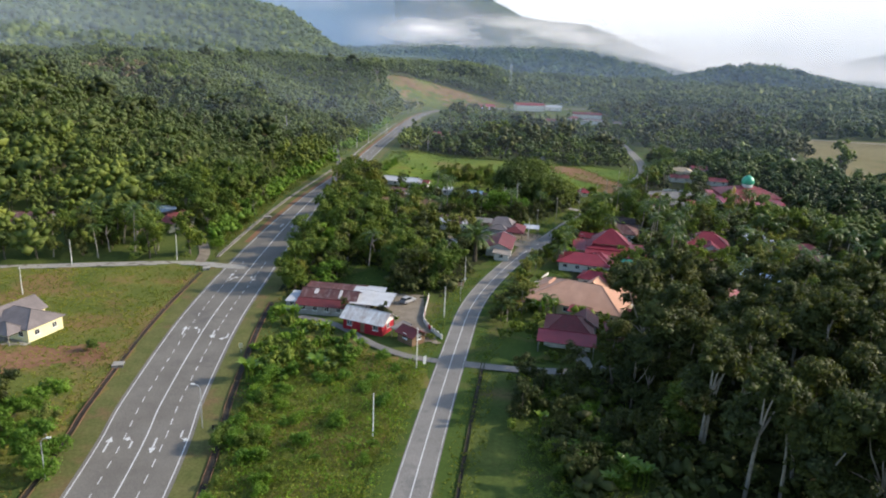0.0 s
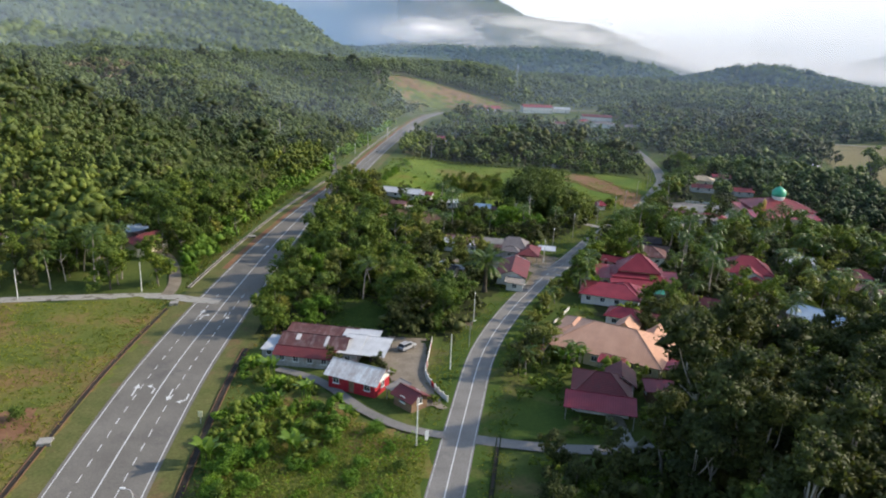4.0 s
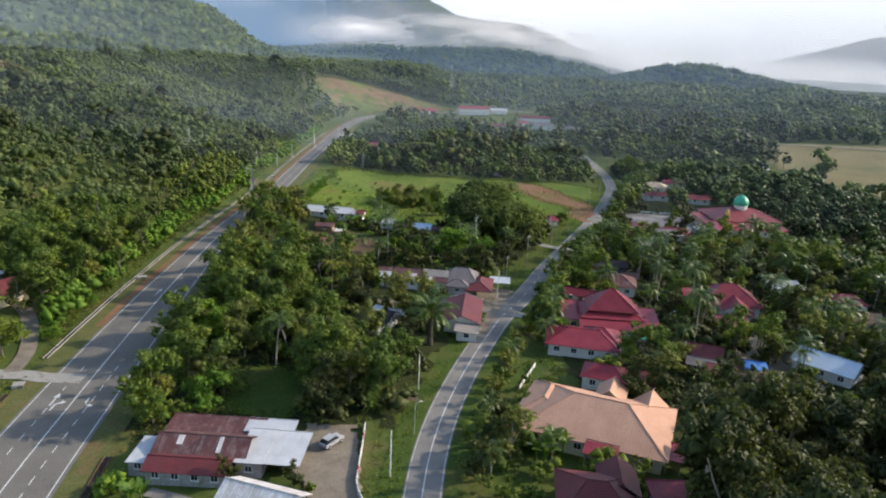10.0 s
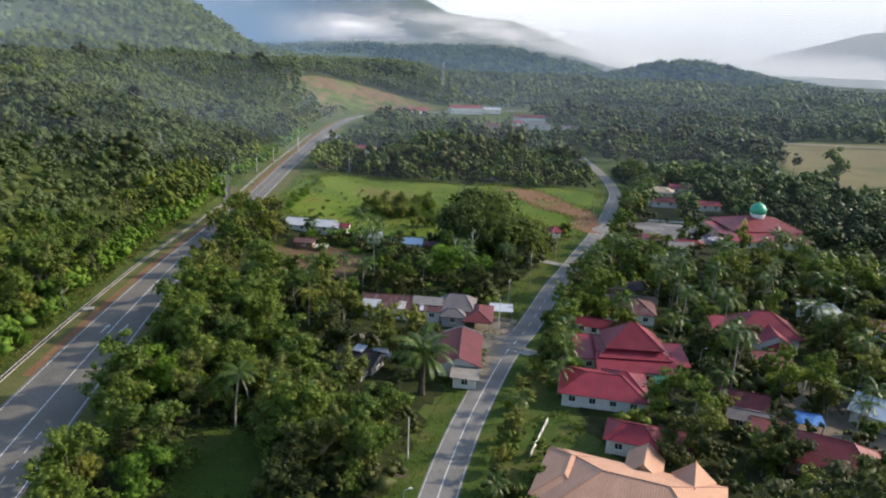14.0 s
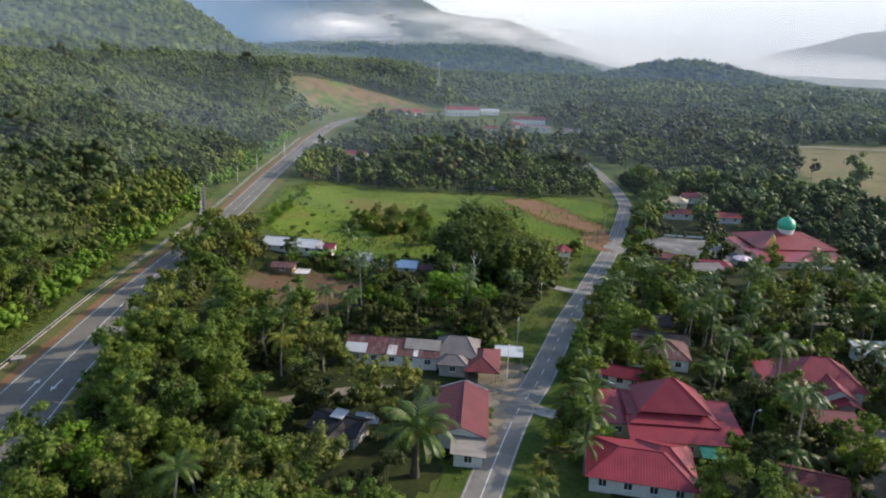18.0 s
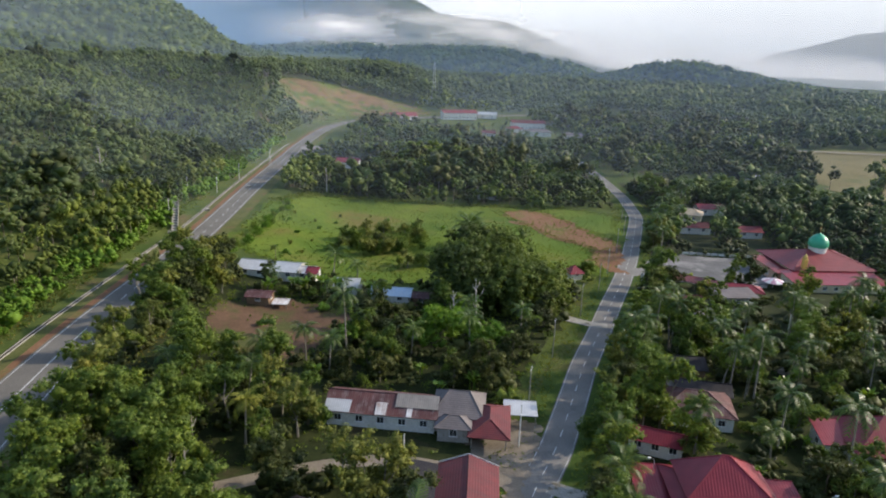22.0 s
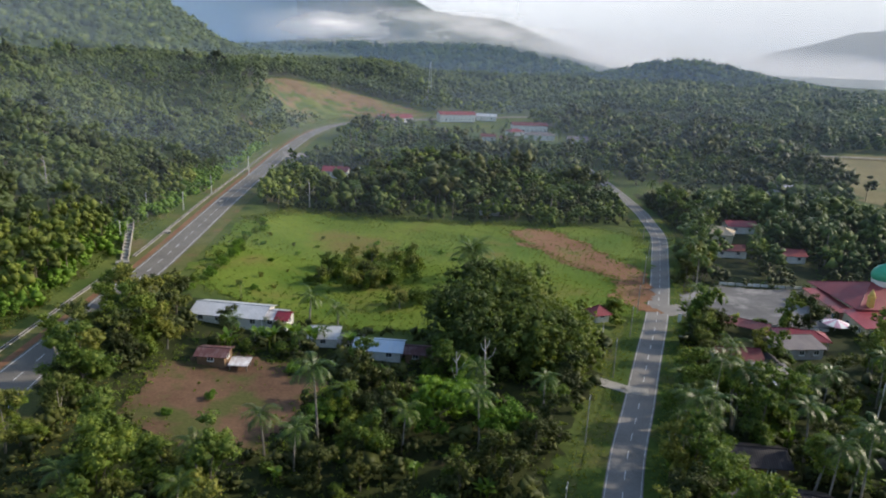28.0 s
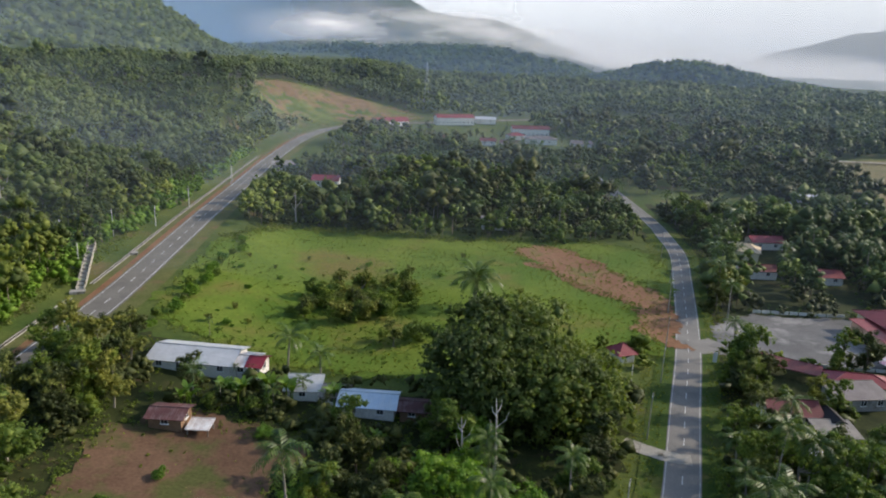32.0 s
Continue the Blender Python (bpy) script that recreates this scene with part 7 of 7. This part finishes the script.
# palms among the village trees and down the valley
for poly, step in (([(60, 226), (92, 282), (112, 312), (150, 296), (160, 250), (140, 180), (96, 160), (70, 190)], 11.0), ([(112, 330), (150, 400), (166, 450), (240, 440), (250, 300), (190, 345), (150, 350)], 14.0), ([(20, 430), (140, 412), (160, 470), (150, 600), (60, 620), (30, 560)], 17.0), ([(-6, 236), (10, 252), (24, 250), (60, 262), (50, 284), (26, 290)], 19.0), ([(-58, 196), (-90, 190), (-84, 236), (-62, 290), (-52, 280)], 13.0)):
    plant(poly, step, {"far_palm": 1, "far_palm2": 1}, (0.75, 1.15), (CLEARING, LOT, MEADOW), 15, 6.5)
# garden shrubs near the dark red house
for px, py, sz in ((33.5, 146, 0.9), (35, 148.5, 0.8), (31.8, 143, 0.7), (45.5, 146, 0.9), (47.5, 144, 0.8), (33, 128.2, 0.7), (36, 125.6, 0.8), (46, 131, 0.9), (29.5, 150, 0.6), (10.6, 140.4, 0.6), (10.4, 143, 0.5), (9, 137.2, 0.6), (1.5, 147.8, 0.6), (84, 320, 0.7), (92, 312, 0.8), (95, 322, 0.8)):
    KIND["shrub"].put(px, py, sz)

# shrubs close round the village houses
for hx, hy, hr in [q for q in HOUSES if q[0] > 45 and q[1] < 330 and q[2] > 4][:30]:
    for i in range(5):
        a = rng.random() * 6.283
        px, py = hx + (hr + 0.3) * math.cos(a), hy + (hr + 0.3) * math.sin(a)
        if min(math.hypot(px - q[0], py - q[1]) - q[2] for q in HOUSES) > -0.6 and from_line(np.array([px]), np.array([py]), RD)[0][0] > 6:
            KIND["shrub"].put(px, py, 0.6 + 0.5 * rng.random())

# ---- woods as one mesh each ----
for lf, pts in SPARE.items():
    bx, by, bs = np.array(pts).T
    wood("shrubbery", bx, by, 2.6 * bs, 2.2 * bs, 130, 0.22, M[lf], "leafy shrubs between gardens and along plots", 5, tufts=4)

def ring_points(r0, r1, a0, a1, step):
    x, y = scatter([(OX - r1, OY), (OX + r1, OY), (OX + r1, OY + r1), (OX - r1, OY + r1)], step)
    r, a = np.hypot(x - OX, y - OY), np.degrees(np.arctan2(x - OX, y - OY))
    k = (r > r0) & (r < r1) & (a > a0) & (a < a1)
    return x[k], y[k]


def open_land(x, y, hw=14.0):
    ok = clear_of(x, y, hw, 8.0, False)
    for p in (MEADOW, CUT, PADDY, DIRT, FIELD, CLEARING, LOT, VALE):
        ok &= ~inside(x, y, p)
    return ok


# rubber trees and woodland on the hill
x, y = scatter([(-55, 300), (-140, 300), (-150, 250), (-330, 330), (-420, 620), (-330, 900), (30, 980), (180, 900), (120, 800), (20, 560), (-30, 350)], 5.4)
d, s = from_line(x, y, HW)
k = (s > 0) & (d > 15) & open_land(x, y, 15)
x, y, d = x[k], y[k], d[k]
near = d < 34
pick = rough(x, y, 26) + 0.5 * rng.random(len(x)) > 0.8
wood("woodland", x[near], y[near], 9.0, 4.2, 38, 0.6, M["leaf_wood"], "dark mixed woodland along the trunk road", 3, 0.14, tufts=6)
wood("rubber_plantation", x[~near & ~pick], y[~near & ~pick], 11.0, 4.0, 18, 0.68, M["leaf_rubber"], "grey-green rubber plantation on a hillside", 3, 0.13)
wood("woodland", x[~near & pick], y[~near & pick], 12.5, 4.4, 30, 0.7, M["leaf_wood"], "dark woodland patches on the hillside", 3, 0.15)
# bright bushes along the bank
x, y = scatter([(-55, 196), (-48, 230), (-48, 262), (-42, 300), (-34, 345), (-24, 400), (-8, 470), (8, 545), (20, 600), (6, 600), (-20, 500), (-40, 410), (-58, 330), (-62, 270), (-66, 200)], 2.7)
d = from_line(x, y, HW)[0]
k = (d > 13.0) & (d < 25) & (rng.random(len(x)) < 0.9) & clear_of(x, y, 12.5) & ~((abs(x + 26) < 4) & (y > 352) & (y < 388))
wood("roadside_bushes", x[k], y[k], 3.4, 2.6, 44, 0.32, M["leaf_bright"], "bright green bushes on the roadside bank", 3)
# low thickets between the trees
for poly, step in ((ORCHARD, 4.4), (VILLAGE, 5.2), ([(-8, 424), (60, 418), (140, 410), (156, 440), (172, 520), (150, 600), (60, 620), (22, 540)], 4.2), ([(22, 76), (24, 118), (40, 118), (56, 142), (90, 150), (120, 110), (80, 56)], 3.8)):
    x, y = scatter(poly, step)
    k = clear_of(x, y, 12.5, 7.8) & ~inside(x, y, MEADOW) & ~inside(x, y, CLEARING) & ~inside(x, y, LOT) & ~inside(x, y, LAWN) & ~inside(x, y, LAWN2)
    wood("thicket", x[k], y[k], 3.2, 2.4, 20, 0.36, M["leaf_dark"], "dense dark shrubs and saplings under the trees", 3)
# leafless patch of the plantation
x, y = scatter([(-185, 440), (-150, 420), (-128, 450), (-160, 480), (-185, 476)], 5.0)
wood("rubber_plantation", x, y, 12.5, 3.6, 34, 0.5, M["leaf_bare"], "pale leafless rubber trees on the hillside", 3, 0.2)
# woods behind the gardens
x, y = scatter(EAST, 7.2)
k = open_land(x, y)
wood("woodland", x[k], y[k], 9.5, 4.7, 64, 0.46, M["leaf_wood"], "dark woods behind the village gardens", 4, 0.14, tufts=5)
x, y = scatter([(-80, 186), (-230, 160), (-260, 330), (-140, 300), (-66, 300), (-84, 240)], 6.6)
k = open_land(x, y) & clear_of(x, y)
wood("woodland", x[k], y[k], 10.0, 4.7, 56, 0.5, M["leaf_wood"], "dense woodland behind roadside trees", 4, 0.14, tufts=5)
# valley floor
x, y = scatter([(-10, 420), (140, 408), (152, 440), (165, 520), (260, 470), (300, 480), (360, 620), (420, 800), (150, 900), (60, 700), (20, 560)], 6.4)
k = (from_line(x, y, HW)[1] < 0) & open_land(x, y, 11) & ((from_line(x, y, HW)[0] > 25) | (y < 520)) & (np.hypot(x - 135, y - 682) > 17) & (np.hypot(x - 36, y - 488) > 13) & (np.hypot(x - 72, y - 448) > 8)
x, y = x[k], y[k]
g = rng.random(len(x))
wood("woodland", x[g < 0.62], y[g < 0.62], 9.6, 4.8, 44, 0.52, M["leaf_wood"], "dark green woodland on the valley floor", 3, 0.14, tufts=5)
wood("woodland", x[g >= 0.62], y[g >= 0.62], 10.5, 4.6, 44, 0.52, M["leaf_valley"], "lighter green trees on the valley floor", 3, 0.14, tufts=5)
x, y = scatter([(200, 200), (250, 250), (265, 390), (300, 380), (530, 385), (570, 560), (490, 610), (350, 620), (420, 820), (900, 900), (900, 200), (500, 60), (160, 60), (130, 110), (160, 160)], 8.5)
k = open_land(x, y) & (np.degrees(np.arctan2(x - OX, y - OY)) < 62)
wood("woodland", x[k], y[k], 10.5, 5.6, 18, 1.0, M["leaf_wood"], "dark tropical woodland across the plain", 3)
x, y = scatter([(112, 772), (200, 790), (330, 830), (420, 800), (700, 760), (700, 1050), (90, 1050), (60, 900)], 9.0)
k = open_land(x, y)
wood("woodland", x[k], y[k], 10.5, 5.8, 16, 1.1, M["leaf_wood"], "woods at the head of the valley", 3)
# taller dark trees standing out of the woods
x, y = scatter([(20, 430), (150, 412), (200, 452), (262, 430), (300, 470), (420, 640), (420, 900), (140, 900), (60, 700), (24, 560)], 17.0)
k = open_land(x, y, 13) & (from_line(x, y, HW)[1] < 0) & clear_of(x, y, 13) & ((from_line(x, y, HW)[0] > 32) | (y < 500))
wood("woodland", x[k], y[k], 14.5, 6.4, 90, 0.6, M["leaf_dark"], "tall dark trees rising over the woods", 6, 0.2, tufts=5)
x, y = scatter([(-60, 320), (-150, 300), (-300, 420), (-300, 700), (-60, 800), (-10, 600), (-20, 420)], 30.0)
k = open_land(x, y, 20) & (from_line(x, y, HW)[1] > 0) & clear_of(x, y, 20)
wood("woodland", x[k], y[k], 14.0, 6.4, 80, 0.6, M["leaf_dark"], "tall dark trees on the hillside", 6, 0.2, tufts=5)
x, y = ring_points(800, 1480, -8, 56, 14.5)
k = open_land(x, y) & ((from_line(x, y, HW)[1] < 0) | (x > 150))
wood("far_woods", x[k], y[k], 8.5, 9.0, 8, 1.5, M["leaf_wood"], "far woods over the plain", 1, 0.0, 3.0, 5)


def clothe(name, grid, count, rad, material, label, zmin=-1e9):
    """Treetops over a distant hill, as one mesh."""
    gx_, gy_, gz_ = (g.ravel() for g in grid)
    n0 = grid[0].shape[1]
    i = rng.integers(0, grid[0].shape[0] - 1, count) * n0 + rng.integers(0, n0 - 1, count)
    j = np.minimum(i + 1, len(gx_) - 1)
    k2 = np.minimum(i + n0, len(gx_) - 1)
    u, v = rng.random(count), rng.random(count)
    P = [g[i] + (g[j] - g[i]) * u * (j % n0 != 0) + (g[k2] - g[i]) * v for g in (gx_, gy_, gz_)]
    P = np.stack(P, -1) + [0, 0, rad * 0.25]
    R = rad * (0.6 + 0.7 * rng.random(count))
    Lv = leaves(P, R, count * 4, rad * 0.45, 0.7, 1.0, 0.8)
    Cv, Cf = cores(P, R, 0.85, 0.9)
    me = fast_mesh(name, np.vstack([Lv, Cv]), [np.arange(12 * count).reshape(-1, 3), Cf + 12 * count])
    tagged(solid(name, me, material), label, "forest", kind="stuff")


clothe("hill_forest", flank, 7500, 8.0, M["leaf_wood"], "forest covering the mountain flank")
clothe("hill_forest", low, 3000, 10.0, M["leaf_wood"], "forest covering a low foothill")
clothe("hill_forest", knoll, 1100, 9.0, M["leaf_wood"], "forest covering a round hill")


# ---- low growth ----
def brush(name, poly, step, hgt, n, size, material, label, hw=11.0, rd=7.2, avoid=()):
    x, y = scatter(poly, step, 0.5)
    k = clear_of(x, y, hw, rd, True, 0.8)
    for p in avoid:
        k &= ~inside(x, y, p)
    x, y = x[k], y[k]
    h_ = hgt * (0.5 + rng.random(len(x)))
    P = np.stack([x, y, land(x, y) + h_ * 0.25], -1)
    V = leaves(P, h_, int(n * 1.6) * len(x), size * 0.75, 0.8, 0.7, 0.2)
    tagged(solid(name, fast_mesh(name, V, [np.arange(len(V)).reshape(-1, 3)]), material), label, "undergrowth", kind="stuff")


brush("undergrowth", SCRUB, 0.95, 1.15, 13, 0.2, M["leaf_scrub"], "tangled yellow-green weeds and creepers", 10.0, 4.4)
brush("undergrowth", SCRUB, 2.1, 1.5, 16, 0.24, M["leaf_bright"], "tall bright green weeds on the plot", 10.5, 5.0)
brush("undergrowth", [(15, 60), (21, 100), (25, 119), (41, 119), (46, 70), (30, 50)], 1.5, 1.1, 12, 0.22, M["leaf"], "low green thicket beside the village road", 12, 8.5)
brush("undergrowth", FIELD, 1.05, 0.55, 7, 0.18, M["leaf_scrub"], "tall yellowing grass and weeds", 13)
brush("undergrowth", [(-60, 190), (-48, 196), (-42, 250), (-32, 300), (-24, 345), (-18, 380), (-5, 440), (8, 520), (-2, 520), (-22, 420), (-44, 350), (-62, 270)], 1.5, 0.9, 9, 0.3, M["leaf_scrub"], "weeds and creepers on the roadside bank", 12.4)
brush("undergrowth", ORCHARD, 2.2, 0.7, 8, 0.26, M["leaf"], "low green undergrowth between trees", 12, 8, (CLEARING, LAWN2))
brush("undergrowth", VILLAGE, 3.2, 0.6, 8, 0.3, M["leaf"], "low garden plants and weeds between houses", 12, 7, (LOT,))
brush("meadow_grass", MEADOW, 1.5, 0.32, 6, 0.19, M["leaf_scrub"], "tufts of long meadow grass", 9, 6, (DIRT,))
brush("undergrowth", [(0, 405), (16, 428), (46, 428), (72, 416), (100, 416), (120, 412), (120, 408), (98, 409), (72, 409), (40, 420), (20, 420), (6, 400)], 1.6, 1.0, 9, 0.35, M["leaf_scrub"], "tall weeds along the far edge of the meadow", 9)
brush("undergrowth", [(3, 333), (24, 320), (40, 316), (60, 332), (58, 368), (30, 372), (18, 352)], 2.4, 0.5, 7, 0.28, M["leaf"], "low bushes in the meadow", 9)
brush("undergrowth", CUT, 2.8, 0.9, 6, 0.4, M["leaf_scrub"], "thin grass on the cut slope", 12)
brush("undergrowth", CLEARING, 3.4, 0.3, 6, 0.2, M["leaf_scrub"], "scattered weeds on bare soil", 9)


def verge_grass(line, d0, d1, y0, y1, step, hgt, n, size, material, label):
    """Rough grass along both sides of a road."""
    x, y = scatter([(-75, y0), (190, y0), (190, y1), (-75, y1)], step, 0.5)
    d = from_line(x, y, line)[0]
    k = (d > d0) & (d < d1)
    x, y = x[k], y[k]
    k = np.ones(len(x), bool)
    for ln in (SIDE, TRACK, PATH, PATH2, PATH3, PATH4, PATH5, PATH6, PATH7):
        k &= from_line(x, y, np.array(ln, float))[0] > 2.4
    for hx, hy, hr in HOUSES:
        k &= np.hypot(x - hx, y - hy) > hr * 0.8
    x, y = x[k], y[k]
    h_ = hgt * (0.4 + rng.random(len(x)))
    V = leaves(np.stack([x, y, land(x, y) + h_ * 0.3], -1), h_, n * len(x), size, 0.8, 0.7, 0.2)
    tagged(solid("verge_grass", fast_mesh("verge_grass", V, [np.arange(len(V)).reshape(-1, 3)]), material), label, "grass", kind="stuff")


verge_grass(RD, 3.6, 9.0, 40, 420, 0.8, 0.3, 8, 0.11, M["leaf_scrub"], "rough green grass along the village road")
verge_grass(HW, 12.0, 16.5, 70, 330, 1.0, 0.3, 7, 0.13, M["leaf_dry"], "dry rough grass along the trunk road")
brush("undergrowth", LAWN2, 1.3, 0.25, 6, 0.16, M["leaf"], "uneven grass and weeds behind the house", 12, 7)


def edge_tufts(poly, material, label, reach=1.3, hgt=0.4):
    """Ragged growth along the rim of a patch of ground."""
    P, Q = np.array(poly, float), np.roll(np.array(poly, float), -1, 0)
    pts = [a + (b - a) * rng.random((int(np.linalg.norm(b - a) * 5), 1)) for a, b in zip(P, Q)]
    p = np.concatenate(pts) + rng.normal(size=(sum(len(q) for q in pts), 2)) * reach
    k = clear_of(p[:, 0], p[:, 1], 11.5, 6, True, 0.7)
    x, y = p[k].T
    h_ = hgt * (0.4 + rng.random(len(x)))
    V = leaves(np.stack([x, y, land(x, y) + 0.2 + h_ * 0.2], -1), h_, 8 * len(x), 0.15, 0.8, 0.6, 0.2)
    tagged(solid("undergrowth", fast_mesh("undergrowth", V, [np.arange(len(V)).reshape(-1, 3)]), material), label, "undergrowth", kind="stuff")


edge_tufts(MEADOW, M["leaf_scrub"], "ragged weeds along the meadow's rim", 1.6, 0.55)
edge_tufts(CLEARING, M["leaf"], "weeds creeping over the rim of bare soil", 1.8, 0.5)
edge_tufts(DIRT, M["leaf_scrub"], "weeds along the dug earth", 1.5)
edge_tufts(LAWN2, M["leaf"], "weeds along the grassy gap", 1.4)
edge_tufts(LAWN, M["leaf"], "weeds along the garden lawn", 0.9)
edge_tufts(CUT, M["leaf_scrub"], "grass along the rim of the cut slope", 4.0, 1.2)
brush("undergrowth", DIRT, 1.7, 0.5, 7, 0.2, M["leaf_scrub"], "scattered weeds on dug earth", 9)
